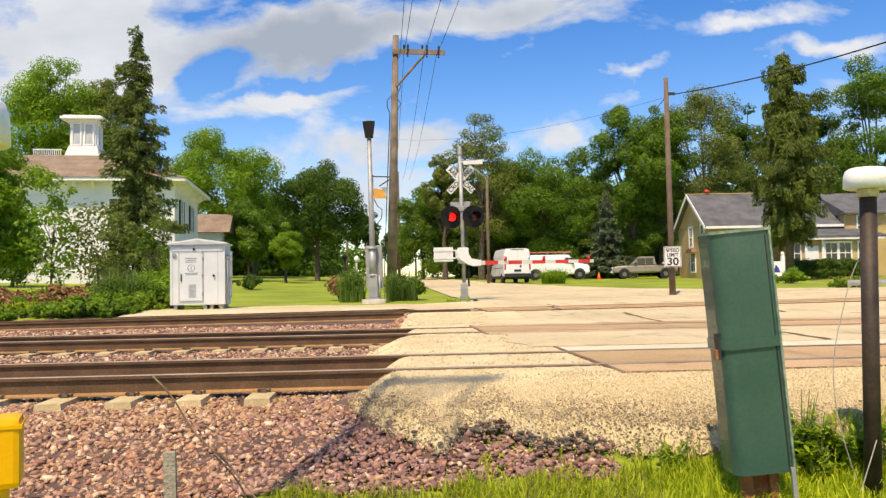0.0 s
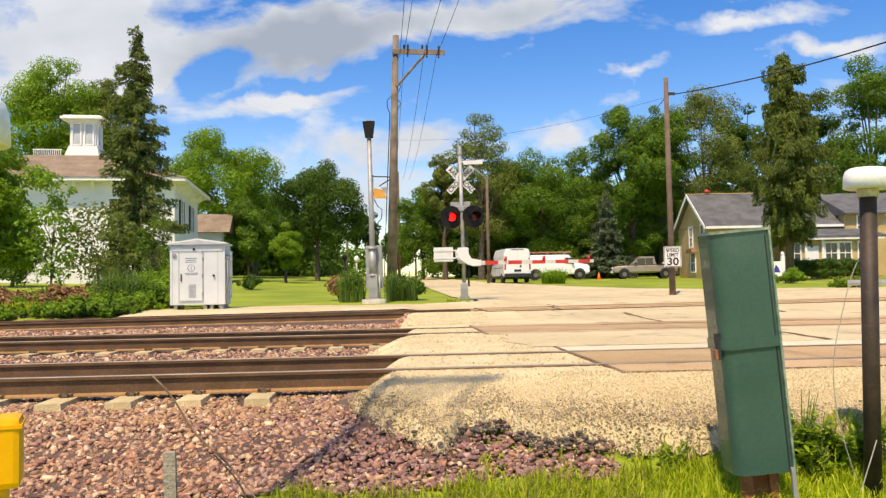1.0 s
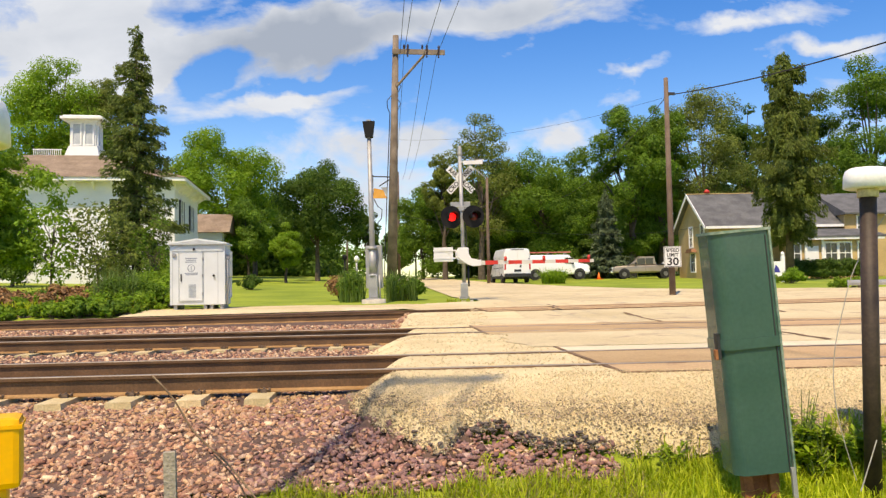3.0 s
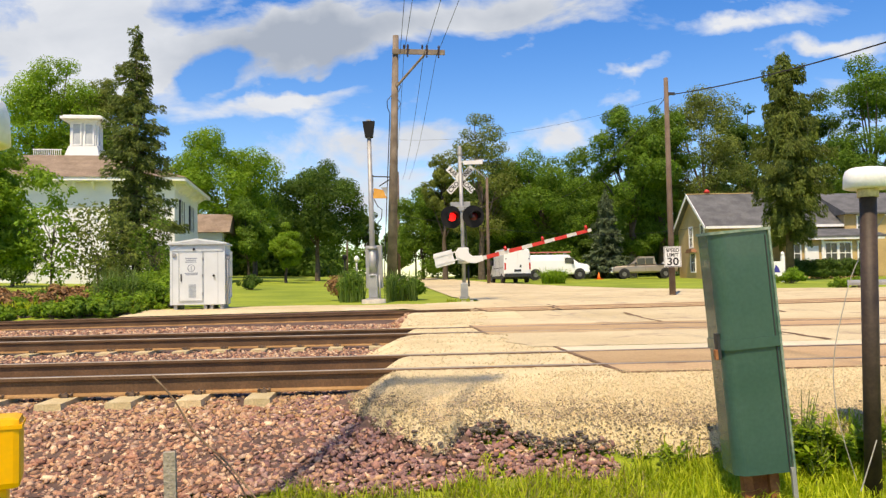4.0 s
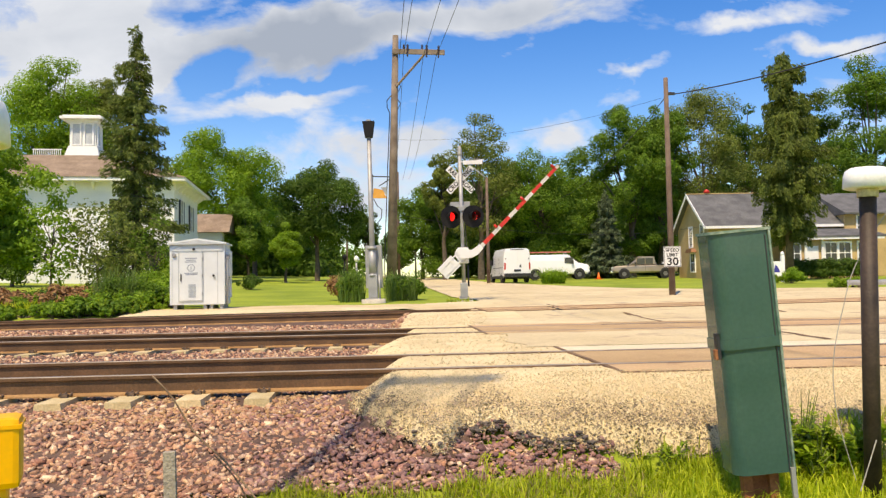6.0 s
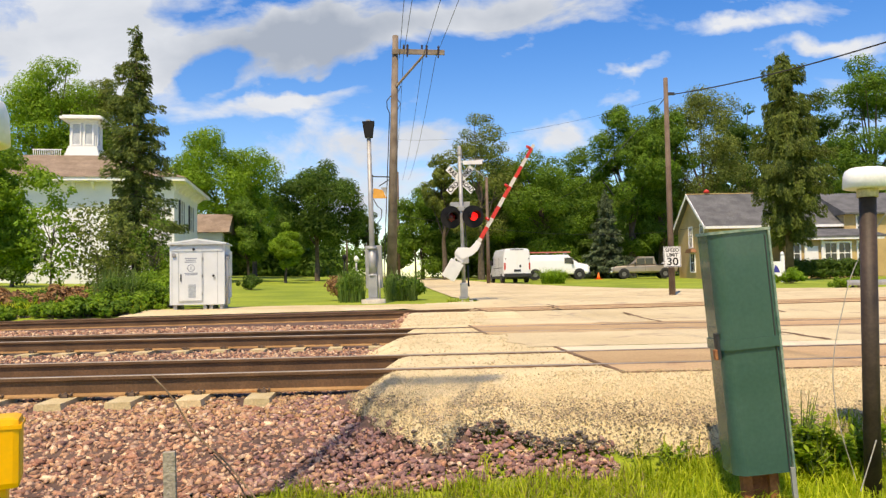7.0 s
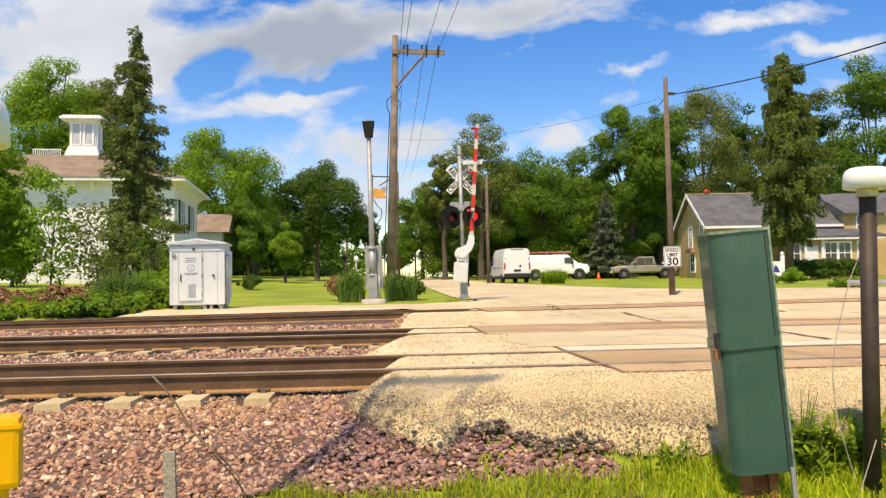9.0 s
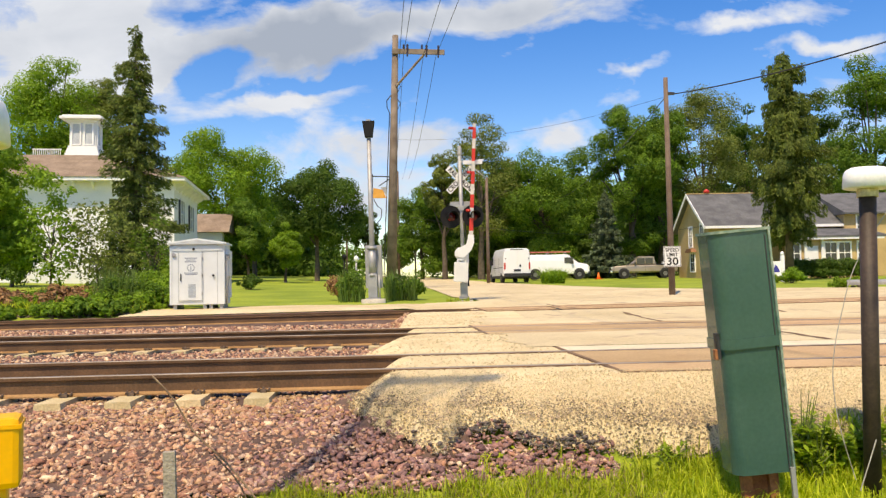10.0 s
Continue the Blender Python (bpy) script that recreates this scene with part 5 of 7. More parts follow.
def window(parent, m, w, h, frame_m=None, name="window", shutter=None, cross=True, pane=None):
    """A sash window in the local x-z plane, front towards -y."""
    fm = frame_m or TRIM
    bm = bmesh.new()
    outer = ((-w / 2 - 0.1, -h / 2 - 0.1), (w / 2 + 0.1, -h / 2 - 0.1), (w / 2 + 0.1, h / 2 + 0.14), (-w / 2 - 0.1, h / 2 + 0.14))
    inner = ((-w / 2, -h / 2), (w / 2, -h / 2), (w / 2, h / 2), (-w / 2, h / 2))
    ring = [[bm.verts.new((x, y, z)) for x, z in loop] for y in (-0.09, 0.0) for loop in (outer, inner)]
    for i in range(4):
        j = (i + 1) % 4
        for a, b in ((0, 1), (2, 3), (0, 2), (1, 3)):
            bm.faces.new((ring[a][i], ring[a][j], ring[b][j], ring[b][i]))
    bmesh.ops.recalc_face_normals(bm, faces=bm.faces)
    wi = part(name, bm, fm, parent, "white-trimmed sash window", m)
    if cross:
        c, r = 0.03, 0.02
        bars = P([(-w / 2, -c), (-r, -c), (-r, -h / 2), (r, -h / 2), (r, -c), (w / 2, -c), (w / 2, c), (r, c), (r, h / 2), (-r, h / 2), (-r, c), (-w / 2, c)], "y", -0.06, -0.034)
        part("glazing_bars", bars, fm, wi)
    part("pane", B(-w / 2, w / 2, -0.032, -0.022, -h / 2, h / 2), pane or GLASS, wi, "pale glass" if pane else "dark reflecting glass")
    if shutter:
        for s in (-1, 1):
            x = s * (w / 2 + 0.28)
            part("shutter", B(x - 0.17, x + 0.17, -0.08, 0.0, -h / 2, h / 2), shutter, wi, "dark louvred shutter")
    return wi


def white_house():
    W, Dp, H = 13.2, 9.8, 6.55
    z0 = 1.08
    h = thing("white_house", "two-storey white clapboard house with a brown hip roof and rooftop cupola", "house", pose(-17.1, 50.0, z0, 0, 0, 9))
    core = B(-W, 0, 0, Dp, -0.6, H)
    part("wall_core", core, SIDING, h)
    bm = bmesh.new()
    clapboard(bm, -W, 0, 0.0, H, 0.0)
    part("front_siding", bm, SIDING, h, "white clapboard siding")
    bm = bmesh.new()
    z = 0.0
    while z < H - 0.05:
        box(bm, 0.0, 0.025, 0, Dp, z, z + 0.148)
        z += 0.16
    part("side_siding", bm, SIDING, h, "white clapboard siding")
    for q in ((-W - 0.06, -W + 0.14, -0.055, 0.0, 0, H - 0.55), (-0.14, 0.055, -0.055, 0.0, 0, H - 0.55)):
        part("corner_board", B(*q), TRIM, h, "white corner board")
    for q in ((-W, 0.05, -0.06, -0.026, H - 0.55, H), (0.026, 0.06, 0, Dp, H - 0.55, H)):
        part("frieze_board", B(*q), TRIM, h, "white frieze board")
    # wide boxed eaves with brackets
    o = 0.85
    bm = bmesh.new()
    box(bm, -W - o, o, -o, Dp + o, H, H + 0.22)
    part("eave", bm, TRIM, h, "wide white boxed eaves")
    bracket = mesh_of("eave_bracket", P([(-0.05, 0), (-0.65, 0), (-0.60, -0.12), (-0.05, -0.5)], "x", -0.06, 0.06), TRIM)
    spots_ = [pose(-W + 0.4 + i * (W - 0.6) / 11, 0, H) for i in range(12)] + [pose(0, 0.5 + i * (Dp - 1) / 7, H, 0, 0, 90) for i in range(8)]
    for q in spots_:
        ob = new("eave_bracket", bracket)
        ob.parent = h
        ob.matrix_basis = q
    bm = bmesh.new()
    e = H + 0.22
    o2 = o + 0.06
    lo = [bm.verts.new(p) for p in ((-W - o2, -o2, e), (o2, -o2, e), (o2, Dp + o2, e), (-W - o2, Dp + o2, e))]
    cx, cy, r, zt = -W / 2, Dp / 2, 1.3, e + 2.05
    hi = [bm.verts.new(p) for p in ((cx - 2.2 - r, cy - r, zt), (cx + 2.2 + r - 2.2, cy - r, zt), (cx + r, cy + r, zt), (cx - 2.2 - r, cy + r, zt))]
    for i in range(4):
        bm.faces.new((lo[i], lo[(i + 1) % 4], hi[(i + 1) % 4], hi[i]))
    bm.faces.new(hi)
    bm.faces.new(lo[::-1])
    part("roof", bm, ROOFBROWN, h, "brown shingle hip roof")
    # cupola
    cu = part("cupola", B(cx - 0.84, cx + 0.84, cy - 0.84, cy + 0.84, zt - 0.1, zt + 2.5), SIDING, h, "square white rooftop cupola with windows")
    sk = bmesh.new()
    for i in range(6):
        w = 1.20 - 0.055 * i
        box(sk, cx - w, cx + w, cy - w, cy + w, zt - 0.3 + 0.17 * i, zt - 0.14 + 0.17 * i)
    part("skirt", sk, SIDING, cu, "flared clapboard skirt")
    ro = bmesh.new()
    box(ro, cx - 1.35, cx + 1.35, cy - 1.35, cy + 1.35, zt + 2.5, zt + 2.66)
    box(ro, cx - 1.2, cx + 1.2, cy - 1.2, cy + 1.2, zt + 2.66, zt + 2.76)
    box(ro, cx - 0.98, cx + 0.98, cy - 0.98, cy + 0.98, zt + 2.3, zt + 2.5)
    part("cap", ro, TRIM, cu, "flat overhanging white cap")
    for dx in (-0.4, 0.4):
        window(cu, pose(cx + dx, cy - 0.85, zt + 1.5), 0.46, 1.35, cross=False, pane=PALEGLASS)
    window(cu, pose(cx + 0.85, cy - 0.35, zt + 1.5, 0, 0, 90), 0.6, 1.35, cross=False, pane=PALEGLASS)
    rail = bmesh.new()
    for i in range(14):
        x = cx - 3.0 + 0.13 * i
        box(rail, x, x + 0.04, cy - 1.3, cy - 1.26, zt + 0.0, zt + 0.35)
    box(rail, cx - 3.05, cx - 1.2, cy - 1.31, cy - 1.25, zt + 0.35, zt + 0.41)
    part("roof_railing", rail, TRIM, h, "short white roof railing")
    # windows
    for x in (-9.6, -3.4):
        for z in (1.7, 4.6):
            window(h, pose(x, -0.03, z), 0.95, 1.75)
    for y in (2.6, 6.6):
        for z in (1.7, 4.75):
            window(h, pose(0.03, y, z, 0, 0, 90), 0.95, 1.75, shutter=SHUTTER)
    # rear wing
    w = part("rear_wing", B(-3.5, 1.5, Dp + 3, Dp + 8, -0.5, 4.3), SIDING, h, "lower white rear wing")
    part("wing_roof", P([(Dp + 2.4, 4.2), (Dp + 8.6, 4.2), (Dp + 5.5, 5.9)], "x", -4, 2.1), ROOFBROWN, w, "brown gable roof")
    window(w, pose(1.53, Dp + 5.2, 2.9, 0, 0, 90), 0.8, 1.5, shutter=SHUTTER)
    return h


PALEGLASS = M("pale_glass", (0.42, 0.45, 0.48), (0.55, 0.58, 0.60), 2, 0.1, 0, 40)
SHUTTER = M("dark_grey_shutter", (0.03, 0.035, 0.045), (0.05, 0.055, 0.065), 6, 0.6, 0.05, 40)
white_house()


def tan_house():
    z0 = 0.95
    h = thing("tan_house", "tan clapboard farmhouse with grey shingle roofs and a front porch", "house", pose(21.3, 63.0, z0))
    L, Dp, E, R = 10.6, 8.0, 4.35, 7.05
    part("wall_core", P([(0, -0.5), (Dp, -0.5), (Dp, E), (Dp / 2, R), (0, E)], "x", 0, L), TANSIDE, h, "tan wall")
    bm = bmesh.new()
    clapboard(bm, 0, L, 0, E, 0)
    part("front_siding", bm, TANSIDE, h, "tan clapboard siding")
    bm = bmesh.new()
    z = 0.0
    while z < R - 0.2:
        ins = max(0.0, (z - E + 0.08) / (R - E) * Dp / 2)
        box(bm, -0.025, 0.0, ins, Dp - ins, z, z + 0.148)
        z += 0.16
    part("gable_siding", bm, TANSIDE, h, "tan clapboard gable")
    for s, lab in ((0, "front"), (1, "rear")):
        ya, yb = (-0.5, Dp / 2) if s == 0 else (Dp + 0.5, Dp / 2)
        za = E - 0.5 * (R - E) / (Dp / 2)
        bm = bmesh.new()
        bm2 = prism(bm, [(ya, za), (yb, R), (yb, R + 0.125), (ya, za + 0.10)], "x", -0.44, L + 0.1)
        part("roof", bm2, ROOFGREY, h, "grey weathered shingle roof")
        tr = bmesh.new()
        prism(tr, [(ya, za - 0.14), (yb, R - 0.14), (yb, R + 0.15), (ya, za + 0.14)], "x", -0.50, -0.44)
        part("rake_board", tr, TRIM, h, "white rake board")
    bm = bmesh.new()
    box(bm, -0.4, L, -0.56, -0.42, E - 0.42, E - 0.22)
    part("gutter", bm, TRIM, h, "white gutter")
    part("ridge_cap", B(-0.45, L + 0.1, Dp / 2 - 0.08, Dp / 2 + 0.08, R + 0.12, R + 0.19), TANSIDE, h, "tan ridge cap")
    for y, z, w, hh in ((1.35, 3.6, 0.75, 1.55), (4.3, 3.5, 0.8, 1.6), (3.9, 1.35, 1.1, 1.5)):
        window(h, pose(-0.03, y, z, 0, 0, -90), w, hh)
    bay = part("bay_roof", P([(3.0, 2.2), (4.8, 2.2), (4.5, 2.5), (3.3, 2.5)], "x", -0.45, 0.0), RUSTROOF, h, "small rusty awning roof over the window")
    # right block
    r = part("right_block", B(L, L + 12, -0.6, Dp, -0.5, 5.15), TANSIDE, h, "tan two-storey block")
    bm = bmesh.new()
    clapboard(bm, L, L + 12, 0, 5.1, -0.6)
    part("block_siding", bm, TANSIDE, r, "tan clapboard siding")
    part("block_roof", P([(-1.1, 5.0), (Dp / 2, 7.05), (Dp + 0.6, 5.0), (Dp + 0.6, 4.9), (-1.1, 4.86)], "x", L - 0.2, L + 12.4), ROOFGREY, r, "grey shingle roof")
    window(r, pose(L + 1.5, -0.63, 4.0), 1.0, 1.5)
    window(r, pose(L + 6.0, -0.63, 4.0), 1.0, 1.5)
    # porch
    p = part("porch", B(4.6, 11.6, -3.3, -0.01, -0.4, 0.5), TANSIDE, h, "enclosed front porch with white windows")
    part("porch_roof", P([(-3.75, 2.92), (0.0, 3.75), (0.0, 3.88), (-3.75, 3.06)], "x", 4.1, 12.2), ROOFGREY, p, "low grey porch roof")
    part("porch_wall", B(4.8, 11.4, -3.2, -3.0, 0.5, 2.95), TANSIDE, p, "tan porch wall")
    part("porch_fascia", B(4.3, 12.0, -3.72, -3.62, 2.76, 2.95), TRIM, p, "white fascia")
    part("door", B(6.3, 7.2, -3.26, -3.2, 0.1, 2.3), TRIM, p, "white front door")
    for x in (5.35, 8.15, 9.2, 10.65):
        window(p, pose(x, -3.22, 1.75), 0.85, 1.5)
    for x in (4.75, 6.1, 7.4, 11.3):
        part("porch_post", B(x, x + 0.16, -3.42, -3.26, -0.2, 2.85), TRIM, p, "white porch post")
    for x, hh in ((9.1, 0.95), (10.0, 0.85)):
        part("vent_pipe", T((x, Dp / 2, R), (x, Dp / 2, R + hh), 0.09, seg=10), GALV, h, "pale vent pipe")
    part("ridge_ornament", lathe(bmesh.new(), [(0.10, R + 0.18), (0.26, R + 0.26), (0.24, R + 0.4), (0.12, R + 0.5), (0.02, R + 0.56)], 12, (1.3, Dp / 2, 0)), RED, h, "red-orange ridge ornament")
    return h


RUSTROOF = M("rusty_awning", (0.20, 0.09, 0.05), (0.30, 0.15, 0.08), 3, 0.9, 0.2, 30)
tan_house()


# ---------------------------------------------------------------- vehicles
def wheel(parent, x, y, r=0.36, w=0.24, side=1):
    wh = part("wheel", T((0, -w / 2, 0), (0, w / 2, 0), r, seg=22), RUBBER, parent, "black tyre", pose(x, y, r))
    rim = lathe(bmesh.new(), [(0.03, 0.0), (r * 0.25, 0.012), (r * 0.45, -0.01), (r * 0.52, 0.0)], 16)
    for v in rim.verts:
        v.co = Vector((v.co.x, v.co.z, v.co.y))
    bmesh.ops.recalc_face_normals(rim, faces=rim.faces)
    part("rim", rim, RIMGREY, wh, "grey steel rim", pose(0, side * (w / 2 + 0.004), 0) @ pose(0, 0, 0, 0, 0, 0 if side > 0 else 180))
    return wh


def hull(sections, k=2):
    """A body lofted through cross sections along x: (x, [(y, z) ...half outline from bottom to top centre])."""
    bm = bmesh.new()
    rings = []
    for x, half in sections:
        full = [(y, z) for y, z in half] + [(-y, z) for y, z in reversed(half)]
        rings.append([bm.verts.new((x, y, z)) for y, z in full])
    n = len(rings[0])
    for a, b in zip(rings, rings[1:]):
        for i in range(n):
            f = bm.faces.new((a[i], a[(i + 1) % n], b[(i + 1) % n], b[i]))
    bm.faces.new(rings[0])
    bm.faces.new(rings[-1][::-1])
    bmesh.ops.recalc_face_normals(bm, faces=bm.faces)
    return bm


def van_half(w, z0, z1, top_in=0.12):
    return [(w - 0.06, z0), (w, z0 + 0.12), (w, (z0 + z1) * 0.42), (w - 0.03, z1 - 0.55), (w - top_in, z1 - 0.10), (w - top_in - 0.13, z1 - 0.01), (0.02, z1)]


def cargo_van(x, y, heading):
    """Tall cargo van; its nose looks along +x of its own space."""
    v = thing("cargo_van", "tall white cargo van parked at the roadside, rear doors towards us", "van", pose(x, y, float(ground_z(x, y)) + 0.01, 0, 0, heading), "parked vehicles")
    S = [(-2.70, van_half(0.98, 0.45, 2.46)), (-2.62, van_half(1.02, 0.42, 2.50)), (0.9, van_half(1.02, 0.40, 2.52)), (1.35, van_half(1.02, 0.40, 2.44, 0.2)),
         (1.95, van_half(1.0, 0.40, 1.75, 0.2)), (2.55, van_half(0.95, 0.42, 1.30, 0.15)), (2.75, van_half(0.85, 0.48, 1.05, 0.15))]
    body = hull(S)
    bmesh.ops.bevel(body, geom=[e for e in body.edges if e.calc_face_angle(0) > 0.7], offset=0.04, segments=2, affect="EDGES")
    part("body", body, VANWHITE, v, "white painted body")
    part("bumper", B(-2.82, -2.60, -0.98, 0.98, 0.42, 0.66, bevel=0.03), DARKPLASTIC, v, "black rear bumper")
    part("sill", B(-2.4, 2.3, -1.03, 1.03, 0.32, 0.50), DARKPLASTIC, v, "dark lower sill")
    for s in (-1, 1):
        d = part("rear_door", B(-2.735, -2.70, 0.015 * s if s > 0 else -0.90, 0.90 if s > 0 else -0.015, 0.68, 2.36, bevel=0.01), VANWHITE, v, "white rear door")
        part("tail_light", B(-2.74, -2.66, s * 0.92 - 0.055, s * 0.92 + 0.055, 0.95, 1.45, bevel=0.01), TAILRED, v, "red tail light")
        part("hinge", B(-2.76, -2.73, s * 0.86 - 0.04, s * 0.86 + 0.04, 1.7, 1.78), DARKPLASTIC, d)
        part("mirror", B(1.45, 1.65, s * 1.15 - 0.12, s * 1.15 + 0.12, 1.35, 1.75, bevel=0.03), DARKPLASTIC, v, "black wing mirror")
        for wx in (-1.75, 1.85):
            wheel(v, wx, s * 0.90, 0.35, 0.24, s)
        part("side_window", B(1.0, 1.75, s * 1.012 - 0.008, s * 1.012 + 0.008, 1.35, 1.9), GLASS, v, "dark side window")
    part("number_plate", B(-2.755, -2.735, -0.26, 0.26, 0.80, 0.96), DARKPLASTIC, v, "dark number plate recess")
    part("latch", B(-2.77, -2.735, -0.28, -0.16, 1.12, 1.30), DARKPLASTIC, v, "dark door latch")
    part("roof_lamps", B(-2.74, -2.66, -0.5, 0.5, 2.38, 2.43), DARKPLASTIC, v, "row of roof marker lamps")
    seam = bmesh.new()
    for s in (-1, 1):
        for xx in (-1.1, 0.4):
            box(seam, xx - 0.01, xx + 0.01, s * 1.024 - 0.004, s * 1.024 + 0.004, 0.6, 1.9)
        box(seam, -2.4, 1.0, s * 1.024 - 0.004, s * 1.024 + 0.004, 1.08, 1.12)
    part("side_seams", seam, DARKPLASTIC, v, "panel seams and rub strip")
    return v


def work_van(x, y, heading):
    v = thing("work_van", "white work van with a red ladder on its roof rack", "van", pose(x, y, float(ground_z(x, y)) + 0.1, 0, 0, heading), "parked vehicles")
    S = [(-2.85, van_half(0.96, 0.42, 2.06)), (-2.75, van_half(1.0, 0.40, 2.10)), (1.05, van_half(1.0, 0.40, 2.10)), (1.55, van_half(1.0, 0.40, 1.74, 0.25)),
         (2.0, van_half(1.0, 0.40, 1.38, 0.2)), (2.75, van_half(0.96, 0.42, 1.20, 0.15)), (2.88, van_half(0.92, 0.5, 1.08, 0.15))]
    part("body", hull(S), VANWHITE, v, "white painted body")
    for s in (-1, 1):
        part("side_window", B(0.75, 1.50, s * 1.0 - 0.012, s * 1.0 + 0.012, 1.32, 1.82), GLASS, v, "dark cab window")
        for wx in (-1.75, 2.0):
            wheel(v, wx, s * 0.90, 0.37, 0.25, s)
            arch = bmesh.new()
            tube(arch, (wx, s * 0.97, 0.42), (wx, s * 1.006, 0.42), 0.48, seg=24)
            part("wheel_arch", arch, DARKPLASTIC, v, "dark wheel arch")
        part("mirror", B(1.35, 1.5, s * 1.12 - 0.1, s * 1.12 + 0.1, 1.25, 1.5, bevel=0.02), DARKPLASTIC, v)
        part("headlight", B(2.80, 2.90, s * 0.75 - 0.14, s * 0.75 + 0.14, 0.8, 1.0), CHROME, v, "headlight")
    part("windscreen", P([(1.12, 2.02), (1.60, 1.62), (1.98, 1.36), (2.02, 1.40), (1.62, 1.68), (1.16, 2.06)], "y", -0.72, 0.72), GLASS, v, "dark windscreen")
    part("bumper", B(2.78, 2.98, -0.95, 0.95, 0.40, 0.62, bevel=0.03), DARKPLASTIC, v, "dark bumper")
    for xx in (-2.2, -0.6, 0.9):
        rk = bmesh.new()
        tube(rk, (xx, -0.85, 2.06), (xx, -0.85, 2.24), 0.025, seg=6)
        tube(rk, (xx, 0.85, 2.06), (xx, 0.85, 2.24), 0.025, seg=6)
        tube(rk, (xx, -0.9, 2.24), (xx, 0.9, 2.24), 0.025, seg=6)
        part("rack_bar", rk, GALV, v, "metal roof rack bar")
    ld = bmesh.new()
    for yy in (-0.75, -0.35):
        box(ld, -2.7, 1.3, yy - 0.02, yy + 0.02, 2.27, 2.36)
    for i in range(13):
        tube(ld, (-2.6 + 0.31 * i, -0.75, 2.31), (-2.6 + 0.31 * i, -0.35, 2.31), 0.018, seg=6)
    part("ladder", ld, LADDER, v, "faded red ladder")
    return v


LADDER = M("faded_red_ladder", (0.48, 0.12, 0.09), (0.58, 0.20, 0.16), 4, 0.6, 0.05, 40)


def pickup(x, y, heading):
    v = thing("pickup_truck", "pewter-coloured pickup truck parked on the grass edge", "pickup truck", pose(x, y, float(ground_z(x, y)) + 0.02, 0, 0, heading), "parked vehicles")

    def half(w, z0, z1, tin=0.08):
        return [(w - 0.08, z0), (w, z0 + 0.12), (w, (z0 + z1) / 2), (w - 0.02, z1 - 0.10), (w - tin, z1 - 0.02), (0.02, z1)]
    body = hull([(-2.85, half(0.92, 0.55, 1.14)), (-2.75, half(0.97, 0.5, 1.16)), (0.9, half(0.97, 0.48, 1.14)), (1.6, half(0.97, 0.48, 1.14)), (2.6, half(0.93, 0.5, 1.08)), (2.85, half(0.82, 0.55, 0.98))])
    part("body", body, TRUCKTAN, v, "pewter metallic body")
    cab = hull([(-1.0, half(0.88, 1.12, 1.22, 0.1)), (-0.85, half(0.80, 1.12, 1.92, 0.2)), (0.35, half(0.80, 1.12, 1.96, 0.2)), (0.75, half(0.84, 1.12, 1.68, 0.2)), (1.35, half(0.88, 1.12, 1.16, 0.1))])
    part("cab", cab, TRUCKTAN, v, "extended cab")
    part("bed", B(-2.80, -1.02, -0.80, 0.80, 1.10, 1.18), DARKPLASTIC, v, "open cargo bed")
    for s in (-1, 1):
        part("bed_rail", B(-2.82, -1.02, s * 0.90 - 0.07, s * 0.90 + 0.07, 1.14, 1.22), DARKPLASTIC, v, "dark bed rail")
    part("load", B(-2.2, -1.7, -0.3, 0.3, 1.18, 1.42, bevel=0.05), WHITE, v, "white bundle in the bed")
    for s in (-1, 1):
        part("front_side_window", B(-0.02, 0.66, s * 0.835 - 0.02, s * 0.835 + 0.02, 1.22, 1.74), GLASS, v, "dark side window")
        part("rear_side_window", B(-0.72, -0.10, s * 0.825 - 0.02, s * 0.825 + 0.02, 1.24, 1.76), GLASS, v, "dark side window")
        for wx in (-1.75, 1.80):
            part("wheel_arch", T((wx, s * 0.90, 0.44), (wx, s * 0.985, 0.44), 0.47, seg=22), DARKPLASTIC, v, "dark wheel arch")
            wheel(v, wx, s * 0.88, 0.38, 0.25, s)
        part("headlight", B(2.72, 2.88, s * 0.66 - 0.16, s * 0.66 + 0.16, 0.84, 1.0), CHROME, v, "headlight")
        part("door_seam", B(-0.05, -0.035, s * 0.975 - 0.004, s * 0.975 + 0.004, 0.6, 1.14), DARKPLASTIC, v)
        part("mirror", B(0.75, 0.88, s * 1.02 - 0.09, s * 1.02 + 0.09, 1.2, 1.4), DARKPLASTIC, v)
    part("bumper", B(2.78, 2.98, -0.92, 0.92, 0.48, 0.70, bevel=0.03), CHROME, v, "chrome front bumper")
    part("grille", B(2.80, 2.90, -0.45, 0.45, 0.74, 0.98), DARKPLASTIC, v, "dark grille")
    part("windscreen", P([(0.80, 1.64), (1.30, 1.20), (1.33, 1.23), (0.83, 1.68)], "y", -0.68, 0.68), GLASS, v, "dark windscreen")
    return v


cargo_van(5.05, 60.3, 98)
work_van(9.7, 68.5, -2)
pickup(17.75, 70.0, 176)


def traffic_cone(x, y):
    c = thing("traffic_cone", "orange traffic cone standing on the grass", "traffic cone", pose(x, y, float(ground_z(x, y))))
    part("cone", lathe(bmesh.new(), [(0.18, 0.03), (0.12, 0.25), (0.04, 0.6), (0.02, 0.61)], 16), ORANGE, c, "orange cone")
    part("base", B(-0.3, 0.3, -0.3, 0.3, 0.0, 0.05), ORANGE, c)


traffic_cone(13.6, 69)


